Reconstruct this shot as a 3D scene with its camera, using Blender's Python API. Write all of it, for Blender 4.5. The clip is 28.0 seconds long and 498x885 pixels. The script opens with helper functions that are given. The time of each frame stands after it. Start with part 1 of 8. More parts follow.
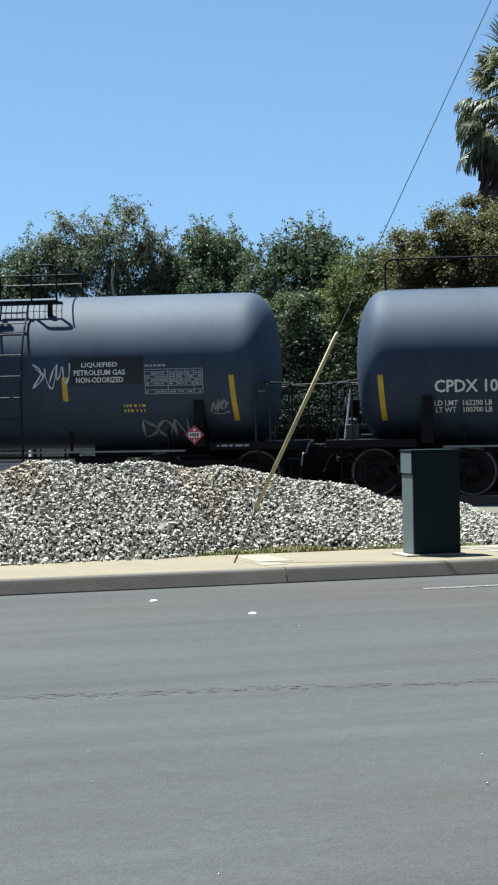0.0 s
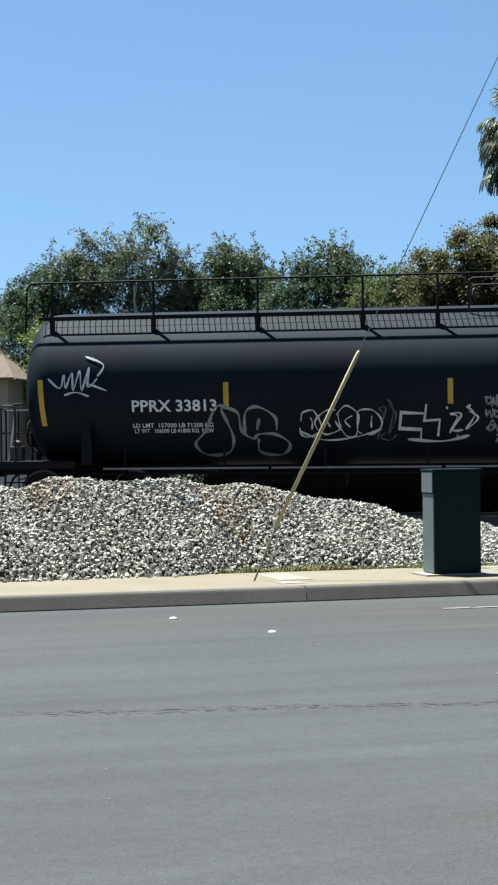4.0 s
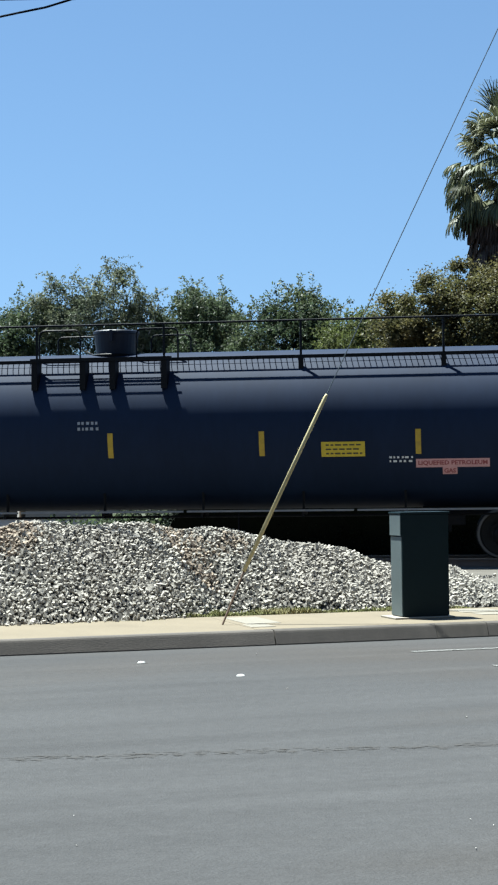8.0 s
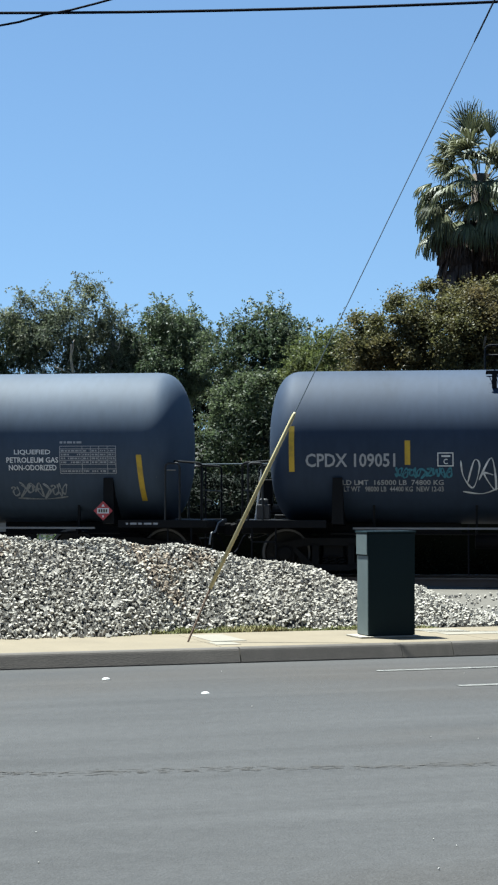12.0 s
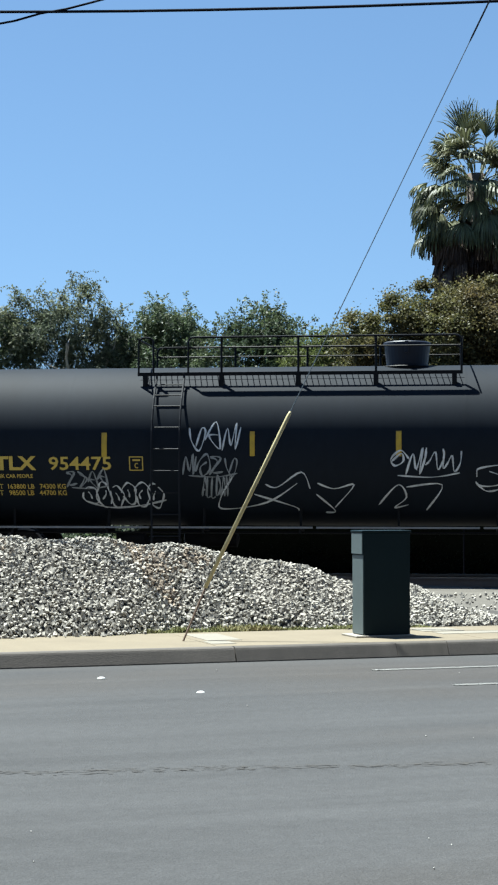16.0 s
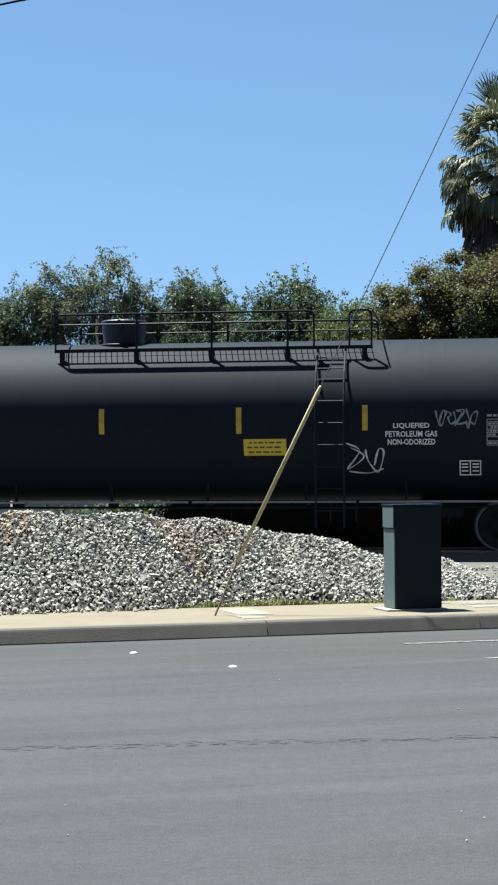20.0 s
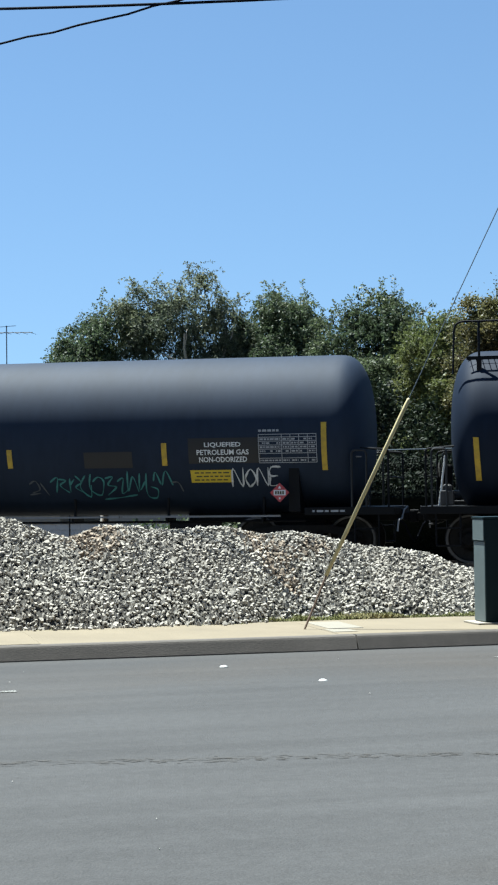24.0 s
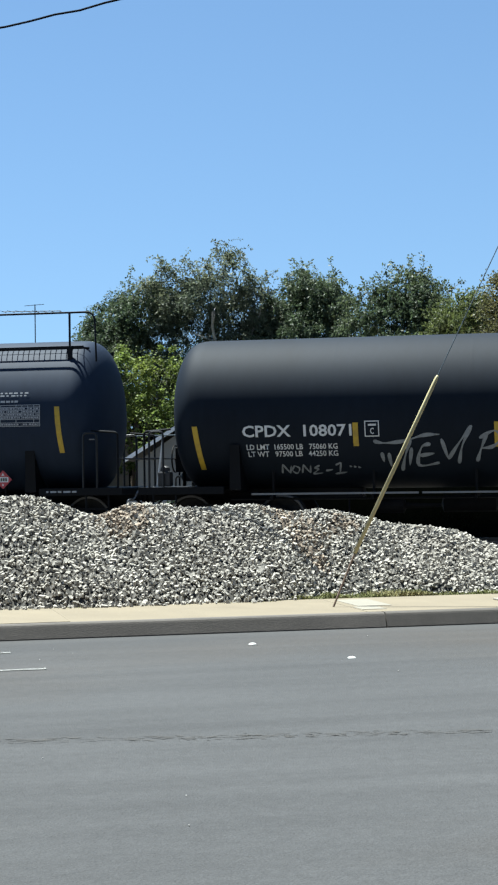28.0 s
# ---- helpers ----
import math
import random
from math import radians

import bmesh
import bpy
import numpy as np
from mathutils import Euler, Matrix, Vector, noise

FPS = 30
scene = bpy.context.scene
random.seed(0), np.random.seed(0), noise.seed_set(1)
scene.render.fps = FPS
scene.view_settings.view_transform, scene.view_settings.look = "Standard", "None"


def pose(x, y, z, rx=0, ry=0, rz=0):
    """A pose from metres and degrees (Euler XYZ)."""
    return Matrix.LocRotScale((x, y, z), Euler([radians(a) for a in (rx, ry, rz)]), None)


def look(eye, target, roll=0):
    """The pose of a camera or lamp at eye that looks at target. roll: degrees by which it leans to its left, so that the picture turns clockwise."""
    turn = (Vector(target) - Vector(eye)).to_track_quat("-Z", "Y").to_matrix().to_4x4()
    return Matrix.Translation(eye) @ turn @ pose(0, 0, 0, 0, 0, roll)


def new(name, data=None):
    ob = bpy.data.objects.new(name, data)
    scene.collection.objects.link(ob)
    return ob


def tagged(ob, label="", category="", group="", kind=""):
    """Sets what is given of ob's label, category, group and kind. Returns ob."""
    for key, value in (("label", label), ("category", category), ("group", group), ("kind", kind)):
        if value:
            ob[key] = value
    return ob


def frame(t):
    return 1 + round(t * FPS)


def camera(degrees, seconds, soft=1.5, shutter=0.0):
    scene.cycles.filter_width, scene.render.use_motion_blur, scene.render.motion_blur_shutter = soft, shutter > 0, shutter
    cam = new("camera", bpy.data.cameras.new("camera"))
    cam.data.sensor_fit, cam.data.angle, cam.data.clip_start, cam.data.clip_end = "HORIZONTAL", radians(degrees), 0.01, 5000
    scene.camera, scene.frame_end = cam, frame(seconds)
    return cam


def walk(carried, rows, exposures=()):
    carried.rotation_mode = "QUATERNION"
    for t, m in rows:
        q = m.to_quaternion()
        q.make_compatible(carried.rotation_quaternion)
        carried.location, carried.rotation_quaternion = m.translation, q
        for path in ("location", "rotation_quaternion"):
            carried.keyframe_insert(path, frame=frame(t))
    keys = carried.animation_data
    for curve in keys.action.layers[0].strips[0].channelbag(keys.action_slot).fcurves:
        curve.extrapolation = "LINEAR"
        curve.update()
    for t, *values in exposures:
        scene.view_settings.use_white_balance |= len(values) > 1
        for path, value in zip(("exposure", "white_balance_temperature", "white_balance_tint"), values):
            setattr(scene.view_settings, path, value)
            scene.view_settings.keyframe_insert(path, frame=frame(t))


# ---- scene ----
import functools

# One still lens, hand-held on one spot across the road.
cam = camera(16.74, 28.0, soft=2.2, shutter=0.0)
EYE = (0.0, 0.0, 1.6)
PATH = [
    (0.0, 89.454, 0.983, 8.391),
    (0.5, 89.377, 0.966, 9.096),
    (1.0, 89.302, 0.904, 9.523),
    (1.5, 89.284, 1.049, 9.798),
    (2.0, 89.355, 1.079, 9.894),
    (2.5, 89.465, 1.039, 9.879),
    (3.0, 89.660, 0.860, 9.788),
    (3.5, 89.881, 0.744, 9.486),
    (4.0, 90.072, 0.544, 9.098),
    (4.5, 90.214, 0.470, 8.688),
    (6.5, 91.165, 0.717, 8.310),
    (7.0, 91.306, 0.770, 8.320),
    (7.5, 91.417, 0.736, 8.205),
    (8.0, 91.528, 0.678, 8.018),
    (8.5, 91.653, 0.512, 7.814),
    (9.0, 91.762, 0.441, 7.646),
    (9.5, 91.836, 0.334, 7.513),
    (10.0, 91.883, 0.211, 7.418),
    (10.5, 91.918, 0.147, 7.336),
    (11.0, 91.976, 0.103, 7.227),
    (11.5, 92.028, 0.021, 7.088),
    (12.0, 92.110, -0.015, 6.910),
    (12.5, 92.218, -0.048, 6.728),
    (14.5, 92.589, -0.085, 6.623),
    (15.0, 92.523, -0.007, 6.715),
    (15.5, 92.355, -0.066, 6.745),
    (16.0, 92.085, -0.044, 6.751),
    (16.5, 91.837, -0.004, 6.826),
    (17.0, 91.617, 0.124, 7.052),
    (17.5, 91.473, 0.149, 7.320),
    (18.0, 91.400, 0.311, 7.544),
    (18.5, 91.327, 0.257, 7.604),
    (19.0, 91.282, 0.297, 7.613),
    (19.5, 91.240, 0.241, 7.666),
    (20.0, 91.228, 0.295, 7.795),
    (20.5, 91.249, 0.430, 8.124),
    (21.0, 91.220, 0.482, 8.531),
    (21.5, 91.100, 0.590, 8.944),
    (23.5, 91.381, 0.522, 10.194),
    (24.0, 91.709, 0.654, 10.792),
    (24.5, 91.979, 0.736, 11.160),
    (25.0, 92.125, 0.698, 11.163),
    (25.5, 92.101, 0.673, 10.951),
    (26.0, 91.966, 0.689, 10.751),
    (26.5, 91.683, 0.653, 10.773),
    (27.0, 91.397, 0.624, 11.266),
    (27.5, 91.127, 0.620, 11.586),
    (28.0, 90.971, 0.772, 11.758),
]
walk(cam, [(t, pose(*EYE, rx, ry, rz)) for t, rx, ry, rz in PATH], [(0.0, 2.0, 6110, 0.5), (28.0, 2.0, 6110, 0.5)])

# ---------------------------------------------------------------- light
SUN_DIR = Vector((-0.31, 0.17, 1.0)).normalized()
world = bpy.data.worlds.new("sky")
scene.world = world
world.use_nodes = True
wn = world.node_tree.nodes
sky = wn.new("ShaderNodeTexSky")
sky.sky_type = 'NISHITA'
sky.sun_disc = False
sky.sun_elevation = math.asin(SUN_DIR.z)
sky.sun_rotation = math.atan2(SUN_DIR.x, SUN_DIR.y)
sky.air_density, sky.dust_density, sky.ozone_density = 0.75, 0.0, 3.2
wn["Background"].inputs["Strength"].default_value = 0.0372
# a clear, even sky: the height above the horizon counts for a little over half
sky_way, sky_map = wn.new("ShaderNodeTexCoord"), wn.new("ShaderNodeMapping")
sky_map.inputs["Location"].default_value, sky_map.inputs["Scale"].default_value = (0, 0, 0.09), (1, 1, 0.55)
world.node_tree.links.new(sky_way.outputs["Generated"], sky_map.inputs["Vector"])
world.node_tree.links.new(sky_map.outputs[0], sky.inputs["Vector"])
world.node_tree.links.new(sky.outputs[0], wn["Background"].inputs["Color"])
sun_data = bpy.data.lights.new("sun", 'SUN')
sun_data.energy, sun_data.angle, sun_data.color = 4.1, radians(0.55), (1.0, 0.965, 0.91)
sun = new("sun", sun_data)
sun.matrix_world = look(SUN_DIR * 60, (0, 0, 0))


# ---------------------------------------------------------------- materials
def material(name, base, rough=0.6, metal=0.0, spec=0.5, vary=0.15, scale=6.0, fine=60.0, bump=0.0, bump_scale=120.0,
             per_object=0.0, per_island=0.0, second=None, second_scale=1.5, second_amount=0.5, stretch=(1, 1, 1)):
    """Principled surface: base colour varied at two scales, an optional second colour in patches, fine relief."""
    m = bpy.data.materials.new(name)
    m.use_nodes = True
    n, l = m.node_tree.nodes, m.node_tree.links
    b = n["Principled BSDF"]
    b.inputs["Roughness"].default_value = rough
    b.inputs["Metallic"].default_value = metal
    b.inputs["Specular IOR Level"].default_value = spec
    co = n.new("ShaderNodeTexCoord")
    mp = n.new("ShaderNodeMapping")
    mp.inputs["Scale"].default_value = stretch
    l.new(co.outputs["Object"], mp.inputs["Vector"])
    n1, n2 = n.new("ShaderNodeTexNoise"), n.new("ShaderNodeTexNoise")
    n1.inputs["Scale"].default_value, n2.inputs["Scale"].default_value = scale, fine
    n1.inputs["Detail"].default_value, n2.inputs["Detail"].default_value = 5, 3
    add = n.new("ShaderNodeMath")
    add.operation = 'ADD'
    for k in (n1, n2):
        l.new(mp.outputs[0], k.inputs["Vector"])
    l.new(n1.outputs["Fac"], add.inputs[0])
    l.new(n2.outputs["Fac"], add.inputs[1])
    fac = add.outputs[0]
    ramp = n.new("ShaderNodeMapRange")
    ramp.inputs["From Min"].default_value, ramp.inputs["From Max"].default_value = 0.6, 1.4
    ramp.inputs["To Min"].default_value, ramp.inputs["To Max"].default_value = 1 - vary, 1 + vary
    l.new(fac, ramp.inputs["Value"])
    val = ramp.outputs[0]
    for amount, kind in ((per_object, "o"), (per_island, "i")):
        if amount:
            src = n.new("ShaderNodeObjectInfo").outputs["Random"] if kind == "o" else n.new("ShaderNodeNewGeometry").outputs["Random Per Island"]
            mr = n.new("ShaderNodeMapRange")
            mr.inputs["To Min"].default_value, mr.inputs["To Max"].default_value = 1 - amount, 1 + amount
            l.new(src, mr.inputs["Value"])
            mu = n.new("ShaderNodeMath")
            mu.operation = 'MULTIPLY'
            l.new(val, mu.inputs[0])
            l.new(mr.outputs[0], mu.inputs[1])
            val = mu.outputs[0]
    rgb = n.new("ShaderNodeRGB")
    rgb.outputs[0].default_value = (*base, 1)
    col = rgb.outputs[0]
    if second:
        n3 = n.new("ShaderNodeTexNoise")
        n3.inputs["Scale"].default_value, n3.inputs["Detail"].default_value = second_scale, 6
        l.new(mp.outputs[0], n3.inputs["Vector"])
        r3 = n.new("ShaderNodeMapRange")
        r3.inputs["From Min"].default_value, r3.inputs["From Max"].default_value = 0.45, 0.68
        r3.inputs["To Max"].default_value = second_amount
        l.new(n3.outputs["Fac"], r3.inputs["Value"])
        mix = n.new("ShaderNodeMix")
        mix.data_type = 'RGBA'
        mix.inputs[7].default_value = (*second, 1)
        l.new(r3.outputs[0], mix.inputs[0])
        l.new(col, mix.inputs[6])
        col = mix.outputs[2]
    sc = n.new("ShaderNodeVectorMath")
    sc.operation = 'SCALE'
    l.new(col, sc.inputs[0])
    l.new(val, sc.inputs["Scale"])
    l.new(sc.outputs[0], b.inputs["Base Color"])
    if bump:
        n4 = n.new("ShaderNodeTexNoise")
        n4.inputs["Scale"].default_value, n4.inputs["Detail"].default_value = bump_scale, 4
        l.new(co.outputs["Object"], n4.inputs["Vector"])
        bp = n.new("ShaderNodeBump")
        bp.inputs["Strength"].default_value, bp.inputs["Distance"].default_value = bump, 0.01
        l.new(n4.outputs["Fac"], bp.inputs["Height"])
        l.new(bp.outputs[0], b.inputs["Normal"])
    return m


M = {}


def asphalt():
    """Worn asphalt: binder patches, faint tyre streaks along the lane, and coarse pale chips in the grain."""
    m = material("asphalt", (0.047, 0.0472, 0.0488), 0.9, spec=0.25, vary=0.16, scale=0.7, fine=48, bump=0.8, bump_scale=70,
                 second=(0.0455, 0.0408, 0.0372), second_scale=0.3, second_amount=0.8, stretch=(0.5, 1.0, 1))
    n, l = m.node_tree.nodes, m.node_tree.links
    b = n["Principled BSDF"]
    col = b.inputs["Base Color"].links[0].from_socket
    co = n.new("ShaderNodeTexCoord")
    last = col
    for scale, stretch, lo, hi, out_lo, out_hi in ((1.6, (0.06, 1.5, 1), 0.35, 0.65, 0.9, 1.07), (95.0, (1, 1, 1), 0.30, 0.72, 0.8, 1.22), (16.0, (1, 1, 1), 0.3, 0.7, 0.93, 1.07)):
        mp = n.new("ShaderNodeMapping")
        mp.inputs["Scale"].default_value = stretch
        tex = n.new("ShaderNodeTexNoise")
        tex.inputs["Scale"].default_value, tex.inputs["Detail"].default_value = scale, 3
        mr = n.new("ShaderNodeMapRange")
        for key, v in (("From Min", lo), ("From Max", hi), ("To Min", out_lo), ("To Max", out_hi)):
            mr.inputs[key].default_value = v
        sc = n.new("ShaderNodeVectorMath")
        sc.operation = 'SCALE'
        l.new(co.outputs["Object"], mp.inputs["Vector"])
        l.new(mp.outputs[0], tex.inputs["Vector"])
        l.new(tex.outputs["Fac"], mr.inputs["Value"])
        l.new(last, sc.inputs[0])
        l.new(mr.outputs[0], sc.inputs["Scale"])
        last = sc.outputs[0]
    l.new(last, b.inputs["Base Color"])
    return m


M["asphalt"] = asphalt()
M["kerb"] = material("kerb_concrete", (0.078, 0.069, 0.061), 0.9, vary=0.25, scale=3, fine=70, bump=0.3, per_object=0.08, second=(0.06, 0.053, 0.047), second_scale=2.2)
M["kerb_dark"] = material("kerb_concrete_dark", (0.075, 0.066, 0.056), 0.9, vary=0.2, scale=4, fine=70, bump=0.3)
M["walk"] = material("walk_concrete", (0.152, 0.125, 0.0844), 0.9, vary=0.12, scale=2.2, fine=60, bump=0.25, per_object=0.06, second=(0.118, 0.0958, 0.0647), second_scale=1.2)
M["walk_new"] = material("walk_concrete_new", (0.185, 0.169, 0.138), 0.9, vary=0.06, scale=3, fine=60, bump=0.2)
M["line"] = material("road_paint", (0.281, 0.281, 0.27), 0.7, vary=0.12, scale=9, fine=70, second=(0.169, 0.169, 0.169), second_scale=14, second_amount=0.6)
M["seam"] = material("road_crack", (0.0398, 0.0368, 0.0338), 0.95, vary=0.3, scale=8)
M["grit"] = material("pale_grit", (0.418, 0.403, 0.38), 0.8, vary=0.2, per_island=0.4)
M["reflector"] = material("marker_ceramic", (0.55, 0.55, 0.53), 0.35, vary=0.08)
M["dirt"] = material("dry_dirt", (0.094, 0.086, 0.074), 0.95, vary=0.25, scale=1.3, fine=40, bump=0.8, bump_scale=45, second=(0.066, 0.059, 0.049), second_scale=0.9)
# dark, so the added wall cuts sky fill and reflections on the tanks
M["front"] = material("plain_frontage", (0.05, 0.055, 0.05), 0.9, vary=0.2, scale=0.5)
# ground colour with the shade of hedges and trees put in
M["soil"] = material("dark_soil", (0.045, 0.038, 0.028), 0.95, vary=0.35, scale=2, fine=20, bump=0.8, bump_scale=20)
# darkened to keep bounced light off the tank bellies
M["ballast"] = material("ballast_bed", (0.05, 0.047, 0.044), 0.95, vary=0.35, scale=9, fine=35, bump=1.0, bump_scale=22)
M["stone"] = material("crushed_stone", (0.32, 0.30, 0.264), 0.9, vary=0.12, scale=2.0, fine=60, per_island=0.3, bump=0.3,
                      second=(0.195, 0.172, 0.145), second_scale=0.8, second_amount=0.4)
M["stone_rust"] = material("stained_stone", (0.24, 0.195, 0.15), 0.9, vary=0.15, scale=2.0, fine=60, per_island=0.35, bump=0.3)
# core darker than its stones, so the gaps between them look shaded
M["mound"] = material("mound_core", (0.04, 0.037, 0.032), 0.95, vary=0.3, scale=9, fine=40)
M["grass"] = material("verge_grass", (0.13, 0.135, 0.036), 0.8, vary=0.3, scale=4, fine=30, per_island=0.45, second=(0.23, 0.19, 0.085), second_scale=2.4, second_amount=0.8)
M["box_green"] = material("cabinet_green_paint", (0.005, 0.015, 0.018), 0.5, spec=0.18, vary=0.12, scale=3, fine=40, bump=0.05)
# lighter copy of the cabinet green: sun on its left side put into colour
M["box_sunlit"] = material("cabinet_bleached_paint", (0.095, 0.122, 0.126), 0.5, spec=0.5, vary=0.15, scale=4)
M["pad"] = material("pad_concrete", (0.253, 0.23, 0.192), 0.9, vary=0.15, scale=6, bump=0.3)
M["guard"] = material("yellow_guard", (0.46, 0.40, 0.215), 0.55, vary=0.12, scale=5, second=(0.30, 0.235, 0.11), second_scale=4)
M["galv"] = material("galvanised_wire", (0.075, 0.095, 0.115), 0.8, spec=0.1, vary=0.1)
M["rust_rod"] = material("rusty_rod", (0.16, 0.11, 0.08), 0.8, vary=0.25)
# near black: the shade inside the hedge is put into this colour
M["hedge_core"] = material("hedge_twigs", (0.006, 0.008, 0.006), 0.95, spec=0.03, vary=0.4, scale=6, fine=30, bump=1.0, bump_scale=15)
M["cable"] = material("black_cable", (0.006, 0.007, 0.011), 0.8, spec=0.03, vary=0.1)
M["rail"] = material("rail_steel", (0.13, 0.10, 0.085), 0.6, metal=0.4, vary=0.2, scale=4)
M["rail_top"] = material("rail_head", (0.55, 0.55, 0.56), 0.25, metal=0.9, vary=0.1)
M["sleeper"] = material("tie_timber", (0.06, 0.05, 0.042), 0.9, vary=0.3, scale=4, bump=0.5)
M["steel"] = material("black_steel", (0.0035, 0.0042, 0.006), 0.55, spec=0.15, vary=0.2, scale=5)
M["truck"] = material("truck_castings", (0.005, 0.005, 0.0055), 0.8, spec=0.2, vary=0.3, scale=5, bump=0.3, second=(0.012, 0.010, 0.009), second_scale=3)
M["wheel"] = material("wheel_steel", (0.009, 0.0085, 0.0085), 0.65, metal=0.3, vary=0.25, scale=6)
M["rim"] = material("wheel_rim", (0.10, 0.098, 0.1), 0.5, metal=0.5, vary=0.2)
M["strip"] = material("yellow_reflective_strip", (0.459, 0.303, 0.0222), 0.5, vary=0.12, scale=8, second=(0.222, 0.148, 0.037), second_scale=9, second_amount=0.5)
M["yellow"] = material("yellow_sign", (0.533, 0.392, 0.0222), 0.5, vary=0.08)
M["sign_ink"] = material("sign_ink", (0.05, 0.045, 0.02), 0.6)
M["white"] = material("stencil_white", (0.62, 0.63, 0.64), 0.6, vary=0.12, scale=14)
M["grey_white"] = material("stencil_worn", (0.30, 0.31, 0.33), 0.65, vary=0.2, scale=14)
M["gold"] = material("stencil_gold", (0.52, 0.37, 0.065), 0.6, vary=0.1, scale=10)
M["tag_white"] = material("spray_white", (0.50, 0.52, 0.54), 0.7, vary=0.35, scale=5, fine=25)
M["tag_grey"] = material("spray_grey", (0.20, 0.215, 0.23), 0.7, vary=0.35, scale=5, fine=25)
M["tag_dim"] = material("spray_dim", (0.07, 0.078, 0.088), 0.7, vary=0.35, scale=5, fine=25)
M["tag_blue"] = material("spray_blue", (0.035, 0.16, 0.22), 0.7, vary=0.35, scale=5, fine=25)
M["tag_teal"] = material("spray_teal", (0.04, 0.17, 0.17), 0.7, vary=0.4, scale=5, fine=25)
M["tag_red"] = material("spray_red", (0.22, 0.07, 0.06), 0.7, vary=0.35, scale=5, fine=25)
M["patch"] = material("black_patch", (0.006, 0.007, 0.010), 0.55, vary=0.2)
M["grey_patch"] = material("grey_patch", (0.05, 0.055, 0.065), 0.6, vary=0.2)
M["red"] = material("placard_red", (0.38, 0.05, 0.06), 0.5, vary=0.1)
M["pink"] = material("faded_red_label", (0.55, 0.30, 0.30), 0.6, vary=0.15, scale=12)
M["label_ink"] = material("label_red_ink", (0.25, 0.05, 0.06), 0.6)
# pale colour stands in for sunlight on belly bars and uncoupling levers
M["glove"] = material("grey_white_fitting", (0.2, 0.2, 0.205), 0.6, vary=0.2)
M["bark"] = material("bark", (0.13, 0.10, 0.075), 0.95, vary=0.3, scale=3, bump=0.7, bump_scale=25, stretch=(1, 1, 0.25))
M["pale_bark"] = material("pale_bark", (0.344, 0.31, 0.267), 0.9, vary=0.25, scale=3, bump=0.4)
M["palm_trunk"] = material("palm_thatch", (0.07, 0.055, 0.045), 0.95, vary=0.35, scale=3, per_island=0.35)


def leafy(name, base, second, through_light=0.45, spec=0.35):
    m = material(name, base, 0.55, vary=0.25, scale=0.6, fine=8, per_island=0.5, second=second, second_scale=0.35, second_amount=0.9, spec=spec)
    n, l = m.node_tree.nodes, m.node_tree.links
    b = n["Principled BSDF"]
    tr = n.new("ShaderNodeBsdfTranslucent")
    mx = n.new("ShaderNodeMixShader")
    mx.inputs[0].default_value = through_light
    src = b.inputs["Base Color"].links[0].from_socket
    l.new(src, tr.inputs["Color"])
    l.new(b.outputs[0], mx.inputs[1])
    l.new(tr.outputs[0], mx.inputs[2])
    l.new(mx.outputs[0], n["Material Output"].inputs["Surface"])
    return m


M["leaf_pepper"] = leafy("pepper_leaves", (0.086, 0.103, 0.067), (0.142, 0.154, 0.09))
M["leaf_dark"] = leafy("dark_leaves", (0.054, 0.076, 0.039), (0.109, 0.128, 0.06))
M["leaf_olive"] = leafy("olive_brown_leaves", (0.095, 0.094, 0.036), (0.14, 0.099, 0.045))
# next two darkened well below green: hedge shade is in the leaf colour
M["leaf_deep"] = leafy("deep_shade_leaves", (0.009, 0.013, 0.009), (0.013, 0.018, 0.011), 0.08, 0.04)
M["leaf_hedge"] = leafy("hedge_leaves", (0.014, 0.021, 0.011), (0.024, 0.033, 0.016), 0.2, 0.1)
M["leaf_fresh"] = leafy("fresh_leaves", (0.085, 0.104, 0.034), (0.124, 0.131, 0.046))
M["leaf_lime"] = leafy("lime_leaves", (0.125, 0.169, 0.0402), (0.175, 0.205, 0.0476))
M["frond"] = leafy("palm_fronds", (0.066, 0.078, 0.036), (0.132, 0.132, 0.07), 0.25, 0.42)
M["dead_frond"] = leafy("dead_palm_fronds", (0.095, 0.064, 0.046), (0.052, 0.035, 0.029), 0.2)
M["roof"] = material("grey_shingles", (0.0731, 0.0703, 0.0675), 0.95, vary=0.2, scale=3, fine=25, bump=0.4, bump_scale=20)
M["stucco"] = material("grey_stucco", (0.17, 0.165, 0.15), 0.9, vary=0.08, scale=2, bump=0.2)
M["fascia"] = material("white_fascia", (0.75, 0.74, 0.72), 0.6, vary=0.05)
M["block_wall"] = material("block_wall", (0.42, 0.41, 0.40), 0.9, vary=0.12, scale=2, bump=0.3)
M["window_dark"] = material("window_glass_dark", (0.03, 0.035, 0.04), 0.12, vary=0.05)
M["tan_wall"] = material("tan_wall", (0.236, 0.202, 0.157), 0.9, vary=0.08)
M["brown_roof"] = material("brown_roof", (0.0958, 0.0675, 0.0506), 0.95, vary=0.2, scale=3, bump=0.4, bump_scale=20)
M["antenna"] = material("aluminium", (0.10, 0.115, 0.13), 0.6, metal=0.3, vary=0.05)


def tank_paint(name, base, rough, spec):
    """Dark satin enamel, weathered in patches, with faint streaks running down."""
    return material(name, base, rough, spec=spec, vary=0.14, scale=0.9, fine=9, bump=0.012, bump_scale=4,
                    second=tuple(0.75 * c for c in base), second_scale=0.7, second_amount=0.6, stretch=(1, 0.35, 0.35))


